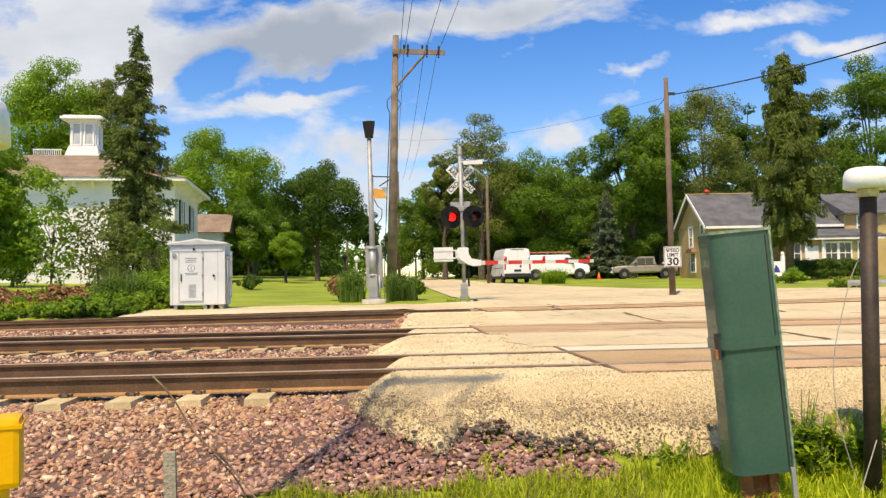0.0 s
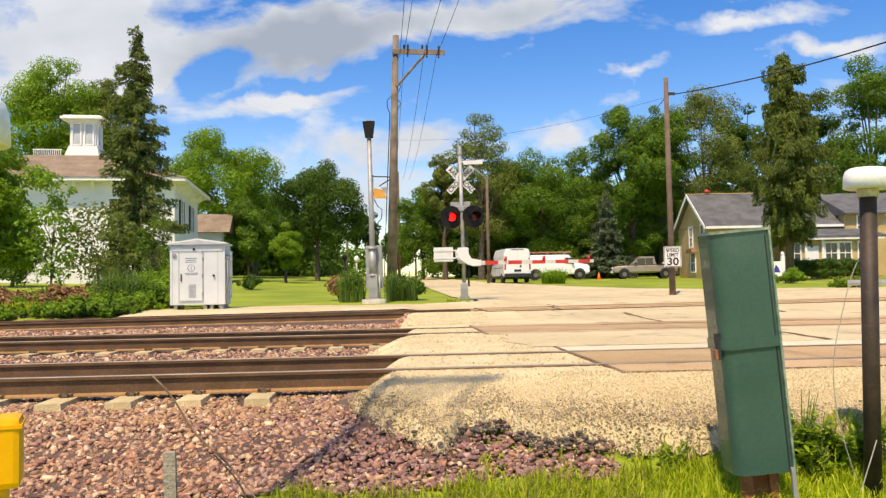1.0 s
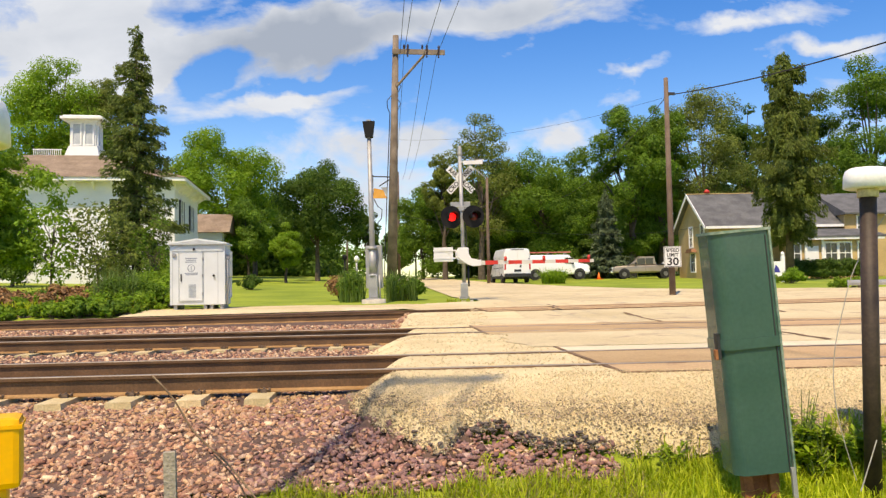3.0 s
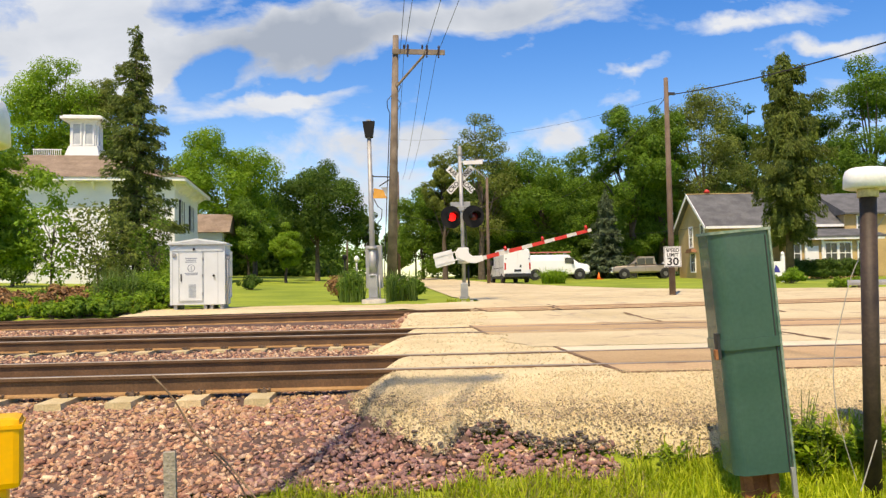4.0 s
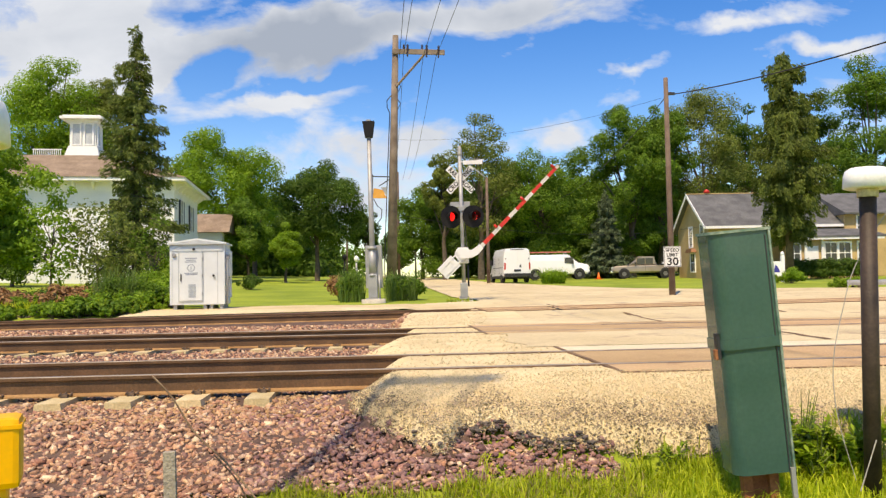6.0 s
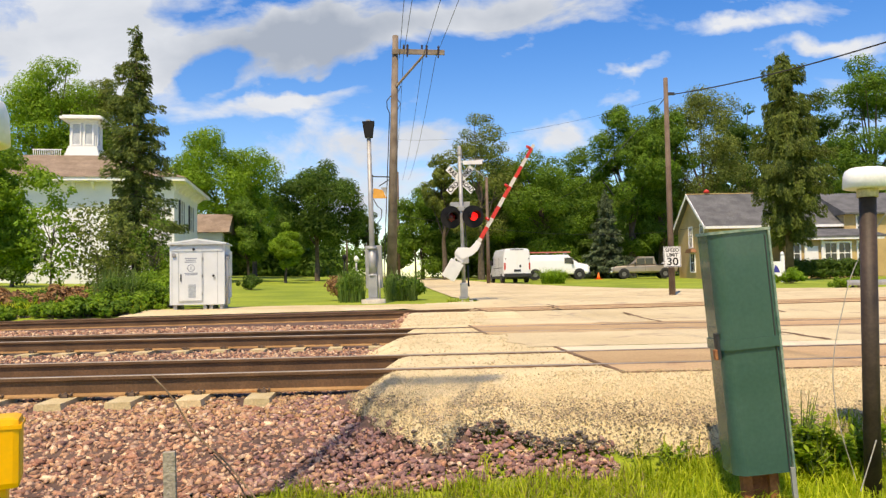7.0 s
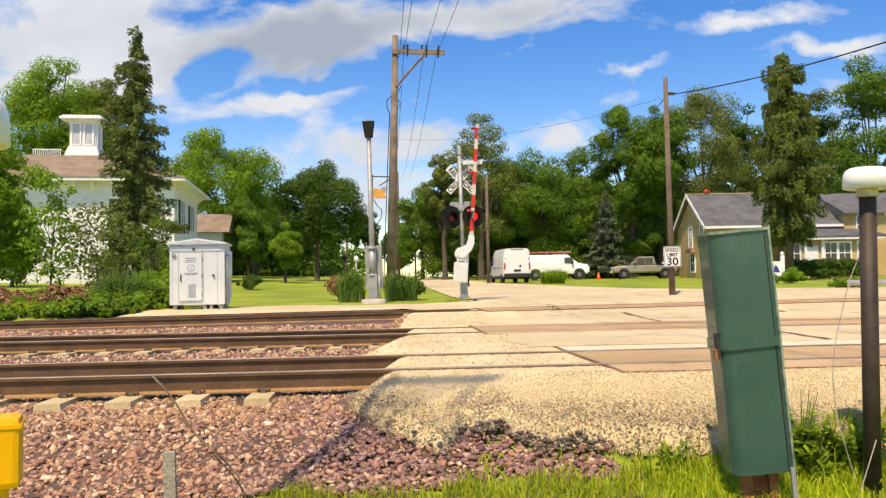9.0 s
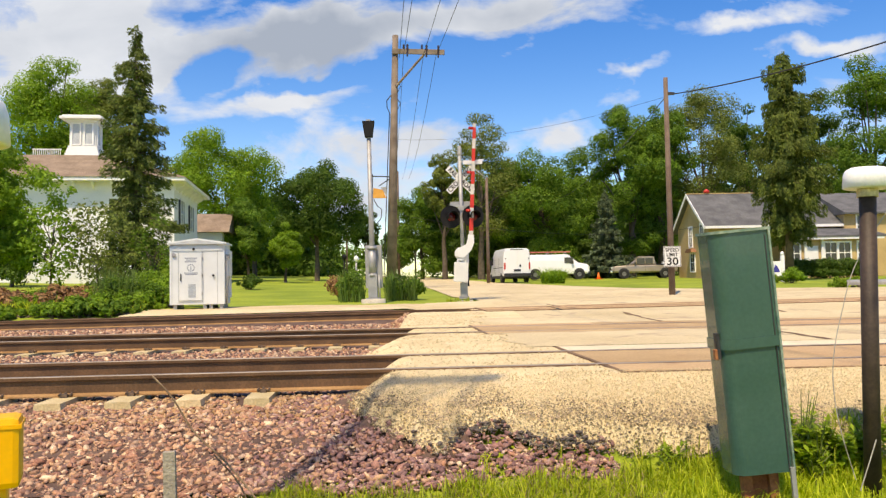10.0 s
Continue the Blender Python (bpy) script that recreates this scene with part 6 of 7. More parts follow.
def yard_sign():
    s = thing("yard_sign", "white sign board with blue shapes on a white post", "sign", pose(20.9, 48.5, float(ground_z(20.9, 48.5))))
    part("post", B(-0.10, 0.10, -0.1, 0.1, -0.1, 1.62, bevel=0.015), TRIM, s, "square white post")
    part("finial", lathe(bmesh.new(), [(0.06, 1.62), (0.12, 1.68), (0.10, 1.78), (0.02, 1.86)], 12), TRIM, s, "round white finial")
    b = part("board", B(-1.9, -0.10, -0.04, 0.04, 0.32, 1.26, bevel=0.01), TRIM, s, "white board")
    part("sail", P([(-0.62, 0.58), (-0.18, 0.58), (-0.28, 0.86), (-0.46, 1.06)], "y", -0.047, -0.041), BLUE, b, "blue sail shape")
    part("emblem", P([(-0.72, 0.9), (-0.60, 1.0), (-0.55, 0.85), (-0.74, 0.62), (-0.80, 0.62)], "y", -0.047, -0.041), BLUE, b, "blue curved shape")
    part("far_post", B(-2.1, -1.9, -0.1, 0.1, -0.1, 1.62, bevel=0.015), TRIM, s, "square white post")


yard_sign()


def culvert():
    g = thing("guard_rail", "low grey metal guard rail in the grass", "guard rail", pose(18.3, 34.6, float(ground_z(18.3, 34.6)), 0, 0, 3))
    part("beam", P([(-0.02, 0.12), (0.05, 0.16), (0.0, 0.24), (0.05, 0.32), (-0.02, 0.36), (-0.05, 0.24)], "x", -0.6, 6), GALV, g, "ribbed grey beam")
    for i in range(4):
        part("post", B(i * 1.6 - 0.06, i * 1.6 + 0.06, 0.05, 0.17, -0.1, 0.36), POLEWOOD, g, "wooden post")


culvert()


# ---------------------------------------------------------------- foreground posts and boxes
def green_cabinet():
    c = thing("utility_pedestal", "dark green steel utility cabinet leaning in the grass", "utility cabinet", pose(2.006, 5.0, -0.425, 1.0, -4.7, 2))
    H = 1.53

    def outline(w0, w1, d, r, n=8, y0=0.0):
        pts = [(w1, y0), (w1, d), (w0, d)]
        for i in range(n + 1):
            a = math.pi + math.pi / 2 * i / n
            pts.append((w0 + r + r * math.cos(a), y0 + r + r * math.sin(a)))
        return pts
    up = P(outline(-0.185, 0.17, 0.25, 0.085), "z", 0.80, H)
    lo = P(outline(-0.182, 0.167, 0.247, 0.085, y0=0.004), "z", 0.0, 0.80)
    part("upper_body", up, GREENBOX, c, "dark green upper cover")
    part("lower_body", lo, GREENBOX, c, "dark green lower cover")
    band = P(outline(-0.193, 0.178, 0.256, 0.09, y0=-0.01), "z", 0.795, 0.86)
    part("band", band, GREENBOX, c, "raised green band")
    ed = bmesh.new()
    box(ed, 0.171, 0.184, -0.014, 0.25, 0.0, H - 0.002)
    part("door_flange", ed, GREENWORN, c, "scuffed pale edge of the door")
    part("door_gap", B(0.148, 0.154, -0.004, 0.004, 0.01, H - 0.03), DARKPLASTIC, c, "dark gap at the door")
    lid = P(outline(-0.193, 0.19, 0.262, 0.09, y0=-0.012), "z", H, H + 0.018)
    part("lid", lid, GREENWORN, c, "worn green lid")
    hp = bmesh.new()
    box(hp, -0.205, -0.185, 0.05, 0.10, 0.74, 0.90)
    part("hasp", hp, DARKPLASTIC, c, "dark hasp")
    part("padlock", B(-0.222, -0.195, 0.055, 0.095, 0.735, 0.80, bevel=0.006), RUST, c, "rusty red padlock")
    for x in (-0.09, 0.08):
        part("leg", B(x - 0.03, x + 0.03, 0.08, 0.14, -0.35, 0.02), RUST, c, "rusty steel leg")
    part("stub", B(-0.07, 0.06, 0.12, 0.20, -0.35, 0.01), RUST, c, "rusty steel base")
    part("ground_stake", B(0.150, 0.178, -0.02, 0.0, -0.40, 0.03), GALV, c, "grey steel stake beside the leg")


green_cabinet()


def capped_post(x, y, top, lean, label):
    z0 = float(ground_z(x, y))
    p = thing("capped_post", label, "marker post", pose(x, y, z0, 0, lean, 0), "capped posts")
    h = top - z0
    part("post", T((0, 0, -0.1), (0, 0, h - 0.16), 0.053, seg=20), POSTBLACK, p, "black plastic-wrapped post")
    part("collar", T((0, 0, h - 0.20), (0, 0, h - 0.13), 0.066, seg=20), TAN, p, "tan collar under the cap")
    part("cap", lathe(bmesh.new(), [(0.135, h - 0.145), (0.150, h - 0.14), (0.146, h - 0.06), (0.135, h - 0.025), (0.11, h - 0.008), (0.05, h), (0.01, h)], 28), CAPWHITE, p, "weathered white cap")


POSTBLACK = M("black_post", (0.028, 0.018, 0.012), (0.065, 0.043, 0.03), 5, 0.6, 0.15, 50)
capped_post(2.775, 5.2, 1.53, 1.3, "black post with a white plastic cap in the weeds")
capped_post(-1.325, 2.1, 1.345, 0, "post with a weathered white cap beside the tracks")


def yellow_marker():
    x, y = -1.762, 3.0
    z0 = float(ground_z(x, y))
    m = thing("yellow_marker", "bright yellow plastic cable marker post", "marker post", pose(x, y, z0, 0, 0, 24))
    part("post", B(-0.10, 0.10, -0.06, 0.06, -0.1, 0.80, bevel=0.02), YELLOW, m, "yellow post")
    part("head", B(-0.145, 0.145, -0.09, 0.09, 0.765, 1.03, bevel=0.025), YELLOW, m, "yellow marker head")
    part("head_ridge", B(-0.15, 0.15, -0.094, 0.094, 0.99, 1.005), YELLOW, m)


yellow_marker()
solid("wooden_stake", B(-0.036, 0.036, -0.02, 0.02, -0.15, 0.50, bevel=0.004), STAKEWOOD, "grey weathered wooden stake driven beside the ballast", "stake", pose(-1.66, 4.8, -0.675, 0, -1, 8))


# ---------------------------------------------------------------- grasses and shrubs
def blades(name, pts, height, width, material, label, seed, bend=0.5, group="grass", parent=None):
    """Bent three-segment blades standing at pts (n,3)."""
    rs = np.random.RandomState(seed)
    n = len(pts)
    a = rs.uniform(0, 6.283, n)
    d = np.stack([np.cos(a), np.sin(a), np.zeros(n)], 1)
    s = np.stack([-d[:, 1], d[:, 0], np.zeros(n)], 1)
    h = height * rs.uniform(0.45, 1.25, n)[:, None]
    w = width * rs.uniform(0.6, 1.3, n)[:, None]
    b = bend * rs.uniform(0.15, 1.2, n)[:, None]
    up = np.array([0, 0, 1.0])
    p0 = pts
    p1 = pts + up * h * 0.45 + d * h * b * 0.18
    p2 = pts + up * h * (0.85 - 0.12 * b) + d * h * b * 0.6
    p3 = pts + up * h * (1.0 - 0.35 * b) + d * h * b * 1.0
    V = np.stack([p0 - s * w * 0.5, p0 + s * w * 0.5, p1 + s * w * 0.45, p1 - s * w * 0.45, p2 + s * w * 0.3, p2 - s * w * 0.3, p3 + s * w * 0.05, p3 - s * w * 0.05], 1).reshape(-1, 3)
    i = (np.arange(n) * 8)[:, None]
    F = np.concatenate([i + np.array([[0, 1, 2, 3]]), i + np.array([[3, 2, 4, 5]]), i + np.array([[5, 4, 6, 7]])])
    ob = new(name, raw_mesh(name, V, F, material))
    if parent is not None:
        ob.parent = parent
        return ob
    return tagged(ob, label, group, kind="stuff")


def spread(n, x0, x1, y0, y1, seed, keep=None, lift=0.0):
    rs = np.random.RandomState(seed)
    x, y = rs.uniform(x0, x1, n), rs.uniform(y0, y1, n)
    if keep is not None:
        k = keep(x, y)
        x, y = x[k], y[k]
    return np.stack([x, y, ground_z(x, y) + lift - 0.02], 1)


def near_grass(x, y):
    v = y - TRK * x
    edge = 5.36 + 0.10 * np.sin(x * 4.1) + 0.07 * np.sin(x * 11) + 0.22 * smoothstep(0.2, 1.4, x) + 0.25 * smoothstep(2.0, 3.2, x) - 0.45 * smoothstep(-0.9, -1.6, x)
    return v < edge


blades("grass", spread(30000, -1.6, 4.2, 3.9, 6.2, 21, near_grass), 0.15, 0.009, BLADE, "lush green uncut grass beside the gravel", 22, 0.8)
blades("grass", spread(6000, -2.2, 1.4, 4.2, 5.7, 23, lambda x, y: near_grass(x, y - 0.10)), 0.12, 0.007, DRYBLADE, "pale dry grass at the ballast edge", 24, 1.0)
blades("tall_grass", spread(700, 1.1, 4.0, 4.3, 5.8, 25, near_grass), 0.22, 0.010, BLADE, "taller grass blades round the cabinet and post", 26, 0.8)
blades("grass", spread(1300, 0.2, 2.6, 5.3, 5.9, 27, lambda x, y: np.sin(x * 9) + np.sin(x * 23 + 1) > 0.7), 0.14, 0.008, BLADE, "green grass tufts growing into the gravel", 28, 0.8)


def weed(x, y, h, seed, material=None, leaves=110, label="leafy green weed at the gravel edge", spreadr=0.22, size=0.07):
    rs = np.random.RandomState(seed)
    z0 = float(ground_z(x, y))
    w = thing("weed", label, "weed", pose(x, y, z0), "weeds")
    bm = bmesh.new()
    V = []
    for k in range(7):
        a = rs.uniform(0, 6.28)
        L = h * rs.uniform(0.55, 1.0)
        tip = Vector((math.cos(a) * spreadr * rs.uniform(0.3, 1), math.sin(a) * spreadr * rs.uniform(0.3, 1), L))
        mid = tip * 0.5 + Vector((0, 0, 0.05))
        tube(bm, (0, 0, -0.03), mid, 0.006, 0.005, seg=5, caps=False)
        tube(bm, mid, tip, 0.005, 0.002, seg=5, caps=False)
        m = leaves // 7
        t = rs.uniform(0.25, 1.0, m)
        p = np.where(t[:, None] < 0.5, np.array(mid)[None] * (t[:, None] * 2), np.array(mid)[None] + (np.array(tip) - np.array(mid))[None] * (t[:, None] * 2 - 1))
        d = rs.normal(size=(m, 3)) * np.array([1, 1, 0.35]) + np.array([0, 0, 0.15])
        d /= np.linalg.norm(d, axis=1, keepdims=True)
        sd = np.cross(d, np.array([0, 0, 1.0]))
        sd /= np.linalg.norm(sd, axis=1, keepdims=True) + 1e-9
        s = size * rs.uniform(0.6, 1.3, (m, 1)) * (1.15 - 0.5 * t[:, None])
        V.append(np.stack([p, p + d * s * 0.55 + sd * s * 0.22, p + d * s, p + d * s * 0.55 - sd * s * 0.22], 1).reshape(-1, 3))
    tagged(part("stem_growth", bm, STEM, w, "thin green stems"), kind="stuff")
    V = np.concatenate(V)
    ob = new("leaves", raw_mesh("leaves", V, np.arange(len(V)).reshape(-1, 4), material or WEED))
    ob.parent = w


STEM = M("weed_stem", (0.10, 0.15, 0.03), (0.18, 0.20, 0.06), 8, 0.8, 0.1, 60)
DRYSTEM = M("dead_stem", (0.16, 0.10, 0.06), (0.30, 0.21, 0.13), 8, 0.9, 0.1, 60)
GREYSTEM = M("grey_cable", (0.34, 0.32, 0.28), (0.44, 0.42, 0.37), 8, 0.8, 0.05, 60)
for wx, wy, wh, ws in ((2.46, 5.65, 0.36, 61), (2.62, 5.78, 0.42, 62), (2.80, 5.7, 0.36, 63), (2.55, 5.5, 0.26, 64), (3.05, 5.75, 0.38, 66), (1.62, 5.72, 0.20, 68)):
    weed(wx, wy, wh, ws, leaves=420 if wh > 0.34 else 160, size=0.10 if wh > 0.3 else 0.06)
for wx, wy, wh, ws in ((2.50, 5.6, 0.66, 71), (2.62, 5.62, 0.52, 72)):
    weed(wx, wy, wh, ws, leaves=90, label="tall thin weed with sparse leaves", spreadr=0.16, size=0.05)


def stalk(name, pts, r, material, label, category="stalk"):
    cu = bpy.data.curves.new(name, "CURVE")
    cu.dimensions, cu.bevel_depth, cu.bevel_resolution = "3D", r, 2
    sp = cu.splines.new("BEZIER")
    sp.bezier_points.add(len(pts) - 1)
    for q, c in zip(sp.bezier_points, pts):
        q.co = c
        q.handle_left_type = q.handle_right_type = "AUTO"
    tmp = bpy.data.objects.new(name, cu)
    me = bpy.data.meshes.new_from_object(tmp)
    bpy.data.objects.remove(tmp)
    me.materials.clear()
    me.materials.append(material)
    return tagged(new(name, me), label, category)


stalk("loose_cable", [(3.09, 5.36, 1.32), (2.93, 5.36, 1.09), (2.79, 5.36, 0.85), (2.71, 5.36, 0.60), (2.63, 5.36, 0.24), (2.63, 5.36, -0.03), (2.67, 5.36, -0.26), (2.75, 5.36, -0.56)], 0.0035, GREYSTEM, "thin grey cable hanging loosely beside the post", "cable")
stalk("dead_stalk", [(-1.81, 4.90, 0.27), (-1.70, 4.90, 0.15), (-1.55, 4.90, -0.08), (-1.34, 4.85, -0.26), (-1.09, 4.80, -0.54)], 0.006, DRYSTEM, "thin dark dead plant stalk leaning over the ballast")
stalk("dead_stalk", [(-1.43, 4.90, -0.22), (-1.29, 4.90, -0.38), (-1.22, 4.90, -0.51)], 0.005, DRYSTEM, "thin dry twig in the grass")
stalk("dry_leaf_stalk", [(2.65, 4.90, -0.20), (2.59, 4.90, -0.37), (2.54, 4.90, -0.51)], 0.004, GREYSTEM, "pale dry reed leaf against the post")


def bush(x, y, w, d, h, material, label, seed, leaves=2500, size=0.16, name="shrub", category="shrub", boxy=False, clumps=16, lift=0.0):
    rs = np.random.RandomState(seed)
    z0 = float(ground_z(x, y)) + lift
    b = thing(name, label, category, pose(x, y, z0), "shrubs")
    bm = bmesh.new()
    centres, radii = [], []
    for k in range(clumps):
        if boxy:
            c = np.array([rs.uniform(-w, w) * 0.88, rs.uniform(-d, d) * 0.7, rs.uniform(0.25, 0.8) * h])
            r = h * rs.uniform(0.24, 0.32)
        else:
            a, q = rs.uniform(0, 6.28), rs.uniform(0, 0.8) ** 0.5
            c = np.array([math.cos(a) * w * q, math.sin(a) * d * q, h * (0.25 + 0.55 * rs.uniform() * (1 - 0.5 * q))])
            r = h * rs.uniform(0.16, 0.34)
        centres.append(c)
        radii.append(r)
        tube(bm, (c[0] * 0.2 if not boxy else c[0], c[1] * 0.2, -0.05), Vector(c), 0.02, 0.008, seg=4, caps=False)
    tagged(part("stem_growth", bm, BARK, b, "brown stems"), kind="stuff")
    wgt = np.array(radii) ** 2
    V, Fc = leaf_cloud(rs, centres, radii, np.maximum(20, leaves * wgt / wgt.sum()).astype(int), size, flat=0.9)
    ob = new("foliage", raw_mesh("foliage", V, Fc, material))
    ob.parent = b
    return b


# low brush and weeds by the far track
k = 0
for bx, by, bw, bh, bm_, lab in ((-15.6, 27.0, 1.5, 0.9, BRUSHRED, "reddish brown dry brush behind the tracks"), (-12.9, 27.2, 1.4, 1.0, BRUSHRED, "reddish brown dry brush behind the tracks"), (-11.2, 27.6, 1.2, 0.8, BRUSHRED, "reddish brown dry brush behind the tracks"),
                             (-14.4, 25.2, 1.5, 0.62, LEAF_LIGHT, "low bright green weeds behind the tracks"), (-12.4, 24.6, 1.3, 0.6, LEAF_LIGHT, "low bright green weeds behind the tracks"), (-10.9, 24.4, 1.0, 0.5, LEAF_LIGHT, "low bright green weeds behind the tracks"),
                             (-9.2, 27.0, 1.0, 1.0, LEAF_MID, "green shrub beside the relay cabinet"), (-16.6, 26.0, 1.2, 0.8, LEAF_MID, "green shrub behind the tracks"),
                             (-10.9, 31, 1.3, 1.7, LEAF_LIGHT, "light green shrub below the spruce"), (-11.9, 32, 0.9, 1.2, LEAF_DARK, "dark shrub below the spruce"),
                             (-11.6, 35, 1.2, 2.2, LEAF_LIGHT, "light green shrub beside the spruce")):
    k += 1
    bush(bx, by, bw, 0.7, bh, bm_, lab, 100 + k, leaves=int(2600 * bw * max(0.6, bh)), size=0.11)
bush(-10.8, 44, 0.75, 0.6, 0.95, LEAF_DARK, "small round dark clipped shrub on the lawn", 130, leaves=2200, size=0.12)
bush(-4.05, 31.0, 0.34, 0.4, 1.15, BRUSHRED, "rust-red dry shrub beside the steel mast", 131, leaves=1600, size=0.10)
for bx, by, bw, bh, sd in ((-3.45, 29.2, 0.42, 1.30, 137), (-1.65, 30.0, 0.62, 1.25, 138), (-1.2, 30.2, 0.4, 0.95, 139), (-10.5, 25.7, 0.55, 1.45, 140), (-9.9, 25.9, 0.5, 1.1, 142)):
    bush(bx, by, bw, 0.4, bh, LEAF_MID, "tall leafy green weeds growing in a thick tuft", sd, leaves=2200, size=0.10, name="weed_clump", category="weed", clumps=22)
bush(26.3, 56.5, 1.4, 0.8, 1.4, LEAF_DARK, "dense dark green clipped hedge before the porch", 132, leaves=9000, size=0.16, name="hedge", category="hedge", boxy=True, clumps=60)
bush(28.7, 56.5, 1.5, 0.8, 1.4, LEAF_DARK, "dense dark green clipped hedge before the porch", 133, leaves=9000, size=0.16, name="hedge", category="hedge", boxy=True, clumps=60)
bush(19.8, 45.0, 1.0, 0.6, 0.95, LEAF_LIGHT, "light green shrub below the white sign", 134, leaves=3000, size=0.12)
bush(18.0, 35.2, 0.9, 0.5, 0.6, LEAF_LIGHT, "low green weeds beside the guard rail", 135, leaves=2000, size=0.10)
bush(21.2, 61.2, 1.0, 0.5, 0.8, LEAF_DARK, "low dark shrub at the house corner", 136, leaves=1500, size=0.14)


rb = random.Random(44)
for i in range(120):
    bx = rb.uniform(-17, -8.8) if i < 70 else rb.uniform(-16.0, -9.2)
    by = rb.uniform(23.9, 28.5) if i < 70 else 22.55 + TRK * bx + rb.uniform(0.55, 1.7)
    red = i < 70 and rb.random() < 0.45 and bx < -10.5
    bush(bx, by, rb.uniform(0.3, 0.7), 0.4, rb.uniform(0.25, 0.95) * (1.0 if i < 70 else 0.62), BRUSHRED if red else (LEAF_LIGHT if rb.random() < 0.75 else LEAF_MID),
         "dry reddish weed clump behind the tracks" if red else "green weed clump behind the tracks", 200 + i, leaves=420, size=0.12, name="weed_clump", category="weed", clumps=9)


def clump(x0, x1, y0, y1, n, h, w, material, label, seed, bend=0.4):
    blades("tall_grass", spread(n, x0, x1, y0, y1, seed), h, w, material, label, seed + 1, bend)


REED = leaf_material("reed_leaf", (0.09, 0.17, 0.03), (0.22, 0.31, 0.08))
clump(-3.85, -2.95, 28.6, 29.8, 300, 1.15, 0.022, REED, "tall green reeds beside the steel mast", 141)
clump(-2.2, -1.0, 29.0, 31.0, 380, 1.1, 0.022, REED, "tall green reeds at the foot of the utility pole", 143)
clump(-11.3, -9.9, 25.2, 26.4, 420, 1.3, 0.022, REED, "tall green reeds behind the far track", 145)
clump(7.0, 8.5, 55, 56.2, 420, 1.15, 0.035, LEAF_LIGHT, "tall light green grass tuft before the vans", 147, 1.3)
bush(7.8, 55.6, 0.85, 0.5, 1.15, LEAF_LIGHT, "leafy light green tuft of weeds before the vans", 148, leaves=2600, size=0.14, name="weed_clump", category="weed", clumps=20)
clump(-17, -9.0, 23.4, 25.0, 1600, 0.4, 0.03, BLADE, "uncut grass along the far track", 149, 0.8)
clump(0.1, 0.9, 27.2, 27.9, 120, 0.14, 0.02, BLADE, "small grass tufts at the signal foundation", 151, 0.8)


def far_woods():
    """Dense wood edge that closes the view behind the trees."""
    rs = np.random.RandomState(77)
    for x0, x1, y0, y1, h0, h1, n, m, lab in ((-1.0, 52, 100, 118, 8, 15, 170, LEAF_DARK, "dense dark green woodland behind the houses"), (-75, -16.5, 96, 120, 5, 10, 110, LEAF_DARK, "dense green woodland behind the white house"),
                                       (-60, -12.5, 125, 140, 2.5, 5, 60, LEAF_MID, "distant green tree line"), (55, 120, 95, 130, 8, 14, 70, LEAF_MID, "distant green woodland")):
        centres, radii = [], []
        for i in range(n):
            x, y = rs.uniform(x0, x1), rs.uniform(y0, y1)
            h = rs.uniform(h0, h1)
            z = float(ground_z(x, y))
            for q in range(3):
                centres.append(np.array([x + rs.normal() * 0.8, y + rs.normal() * 0.8, z + h * (0.15 + 0.32 * q)]))
                radii.append(rs.uniform(1.5, 2.6))
        V, Fc = leaf_cloud(rs, centres, radii, [150] * len(centres), 0.68)
        tagged(new("woodland", raw_mesh("woodland", V, Fc, m)), lab, "woodland", kind="stuff")


far_woods()


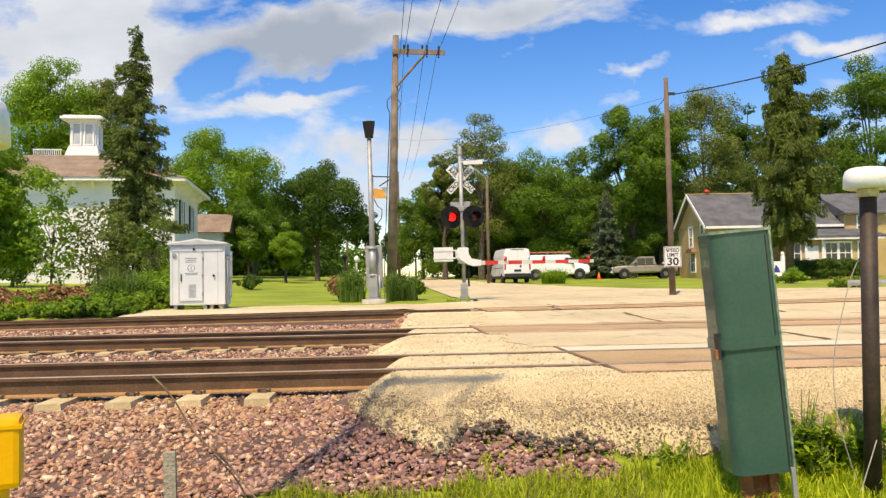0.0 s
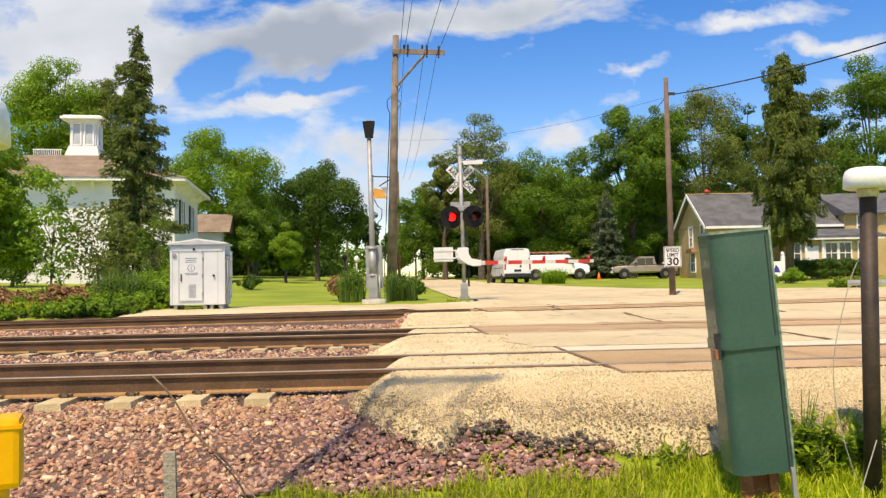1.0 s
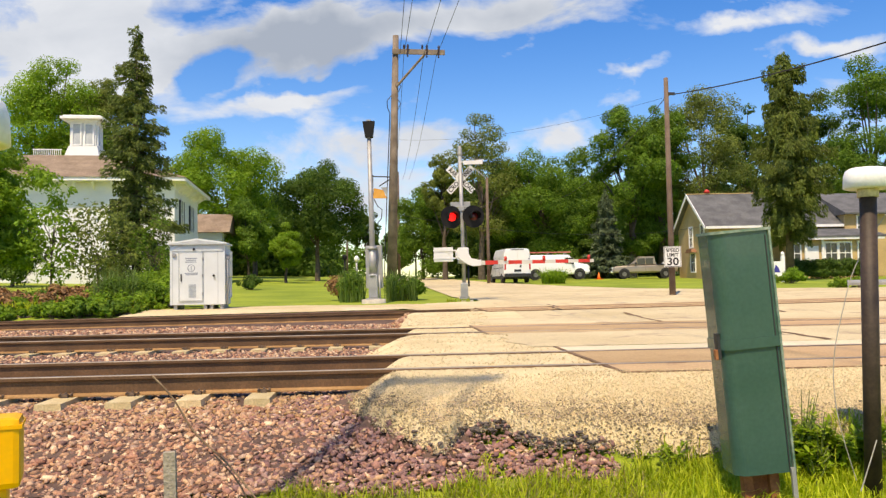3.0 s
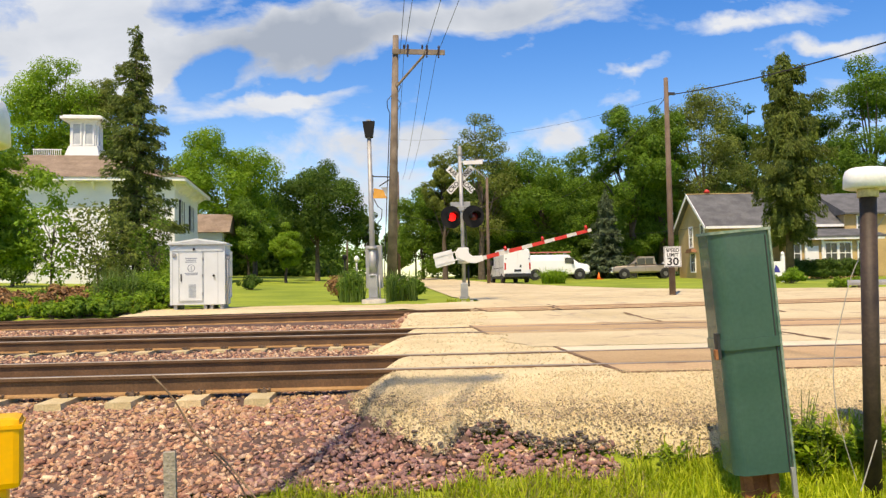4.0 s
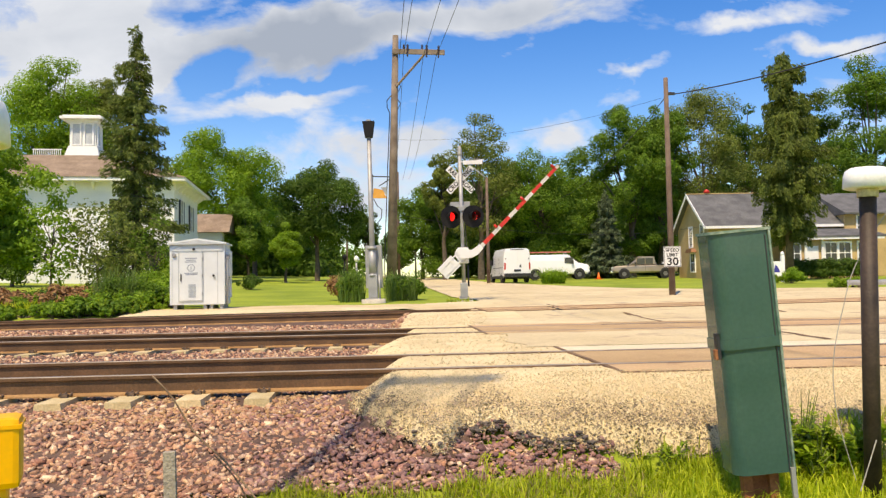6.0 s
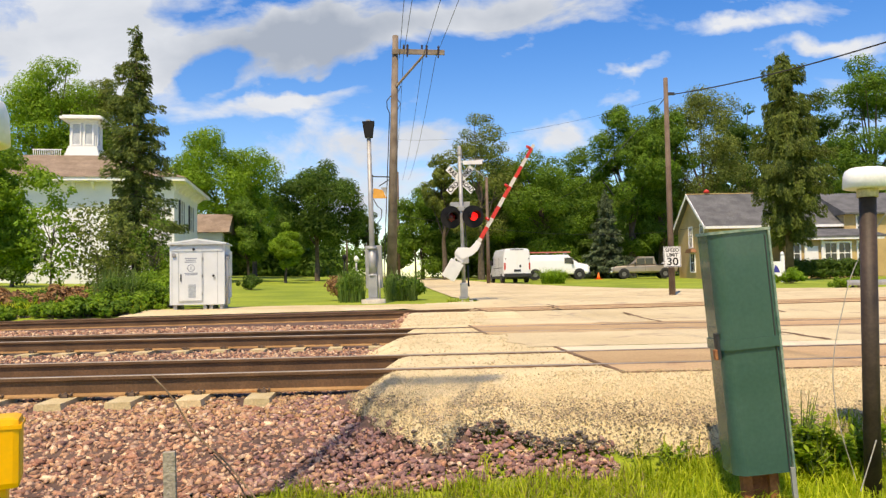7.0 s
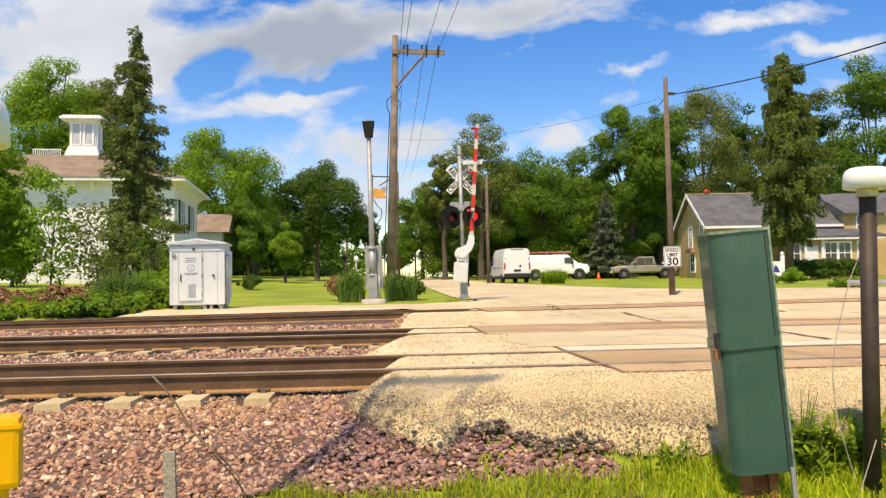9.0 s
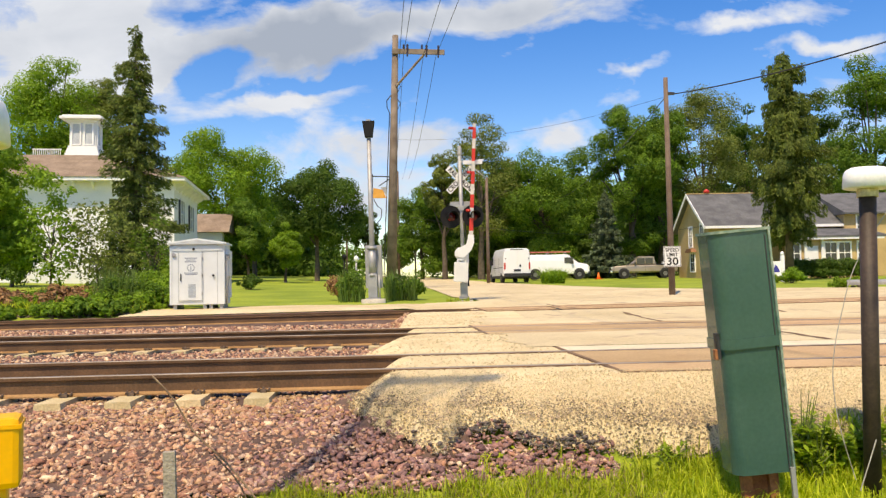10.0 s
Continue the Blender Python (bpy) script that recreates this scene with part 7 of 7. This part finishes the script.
def shade_pole():
    """Unseen pole added out of view: the shadow of its top, arms and hanging cables falls over the gravel."""
    x, y = -2.95, 0.45
    z0 = float(ground_z(x, y))
    u = thing("utility_pole", "unseen wooden pole added out of view to cast a shadow on the gravel", "utility pole", pose(x, y, z0))
    part("pole", T((0, 0, -0.3), (0, 0, 13.3), 0.075, 0.04, seg=14), POLEWOOD, u, "weathered wooden pole")
    for z in (13.0, 12.75):
        part("crossarm", B(-0.1, 1.05, -0.03, 0.03, z, z + 0.06), POLEWOOD, u, "wooden crossarm", pose(0, 0, 0, 0, 0, 6))
    # added only to cast the upright streak of shadow on the gravel
    part("hanging_can", T((0.86, 0.08, 11.4), (0.86, 0.08, 13.2), 0.02, 0.03, seg=12), GALV, u, "slim unseen rod added to cast an upright shadow streak")
    # invented slack cables that cast the curved shadow streaks
    for i in range(4):
        bm = bmesh.new()
        a, b = Vector((0.15 + 0.2 * i, 0.05, 12.9)), Vector((-0.02, 0.0, 11.4 - 0.5 * i))
        prev = a
        for k in range(1, 7):
            t = k / 6
            p = a.lerp(b, t) - Vector((0, 0, 0.7 * 4 * t * (1 - t) * 0.5))
            tube(bm, prev, p, 0.018, seg=6)
            prev = p
        part("drop_cable", bm, WIRE, u, "slack unseen cable added for its shadow")


shade_pole()


# ---------------------------------------------------------------- what moves
def motions():
    def arm(deg):
        return pose(*PIVOT, 0, 0.9 - deg, 0)
    walk(GATE, [(0, arm(0.0)), (2.7, arm(0.0)), (3.05, arm(0.3)), (3.3, arm(3.1)), (3.8, arm(10.1)), (4.0, arm(13.6)), (4.2, arm(17.3)), (4.5, arm(22.5)), (4.8, arm(27.4)),
                (5.0, arm(30.6)), (5.5, arm(38.0)), (5.7, arm(40.9)), (6.2, arm(48.3)), (6.8, arm(56.6)), (7.0, arm(59.5)), (7.2, arm(62.0)), (7.5, arm(66.6)), (8.0, arm(73.1)),
                (8.2, arm(76.1)), (8.4, arm(78.8)), (8.6, arm(81.6)), (8.8, arm(84.0)), (9.0, arm(86.0)), (9.2, arm(87.2)), (9.4, arm(87.2)), (10, arm(87.2))])
    # the lamps alternate: each lens turns its dark or its glowing side forward
    flips = [0.05, 0.55, 1.15, 1.70, 2.15, 2.78, 3.30, 3.85, 4.40, 4.90, 5.45, 6.00, 6.55, 7.05, 7.55, 8.15, 8.70, 9.30]
    for side, lens in enumerate(LENSES):
        lit = side == 0
        angle = 0.0 if lit else 180.0
        rows = [(0.0, pose(0, 0, 0, 0, 0, angle))]
        for i, t in enumerate(flips):
            last = i == len(flips) - 1
            if last and not lit:
                continue
            for k in (-2, -1, 0, 1, 2, 3, 4, 5):
                if t + (k - 1.5) / 30 > 0.01:
                    rows.append((t + (k - 1.5) / 30, pose(0, 0, 0, 0, 0, angle + 60 * min(max(k, 0), 3))))
            angle += 180.0
            lit = not lit
        rows.append((10.0, pose(0, 0, 0, 0, 0, angle)))
        walk(lens, rows)


motions()
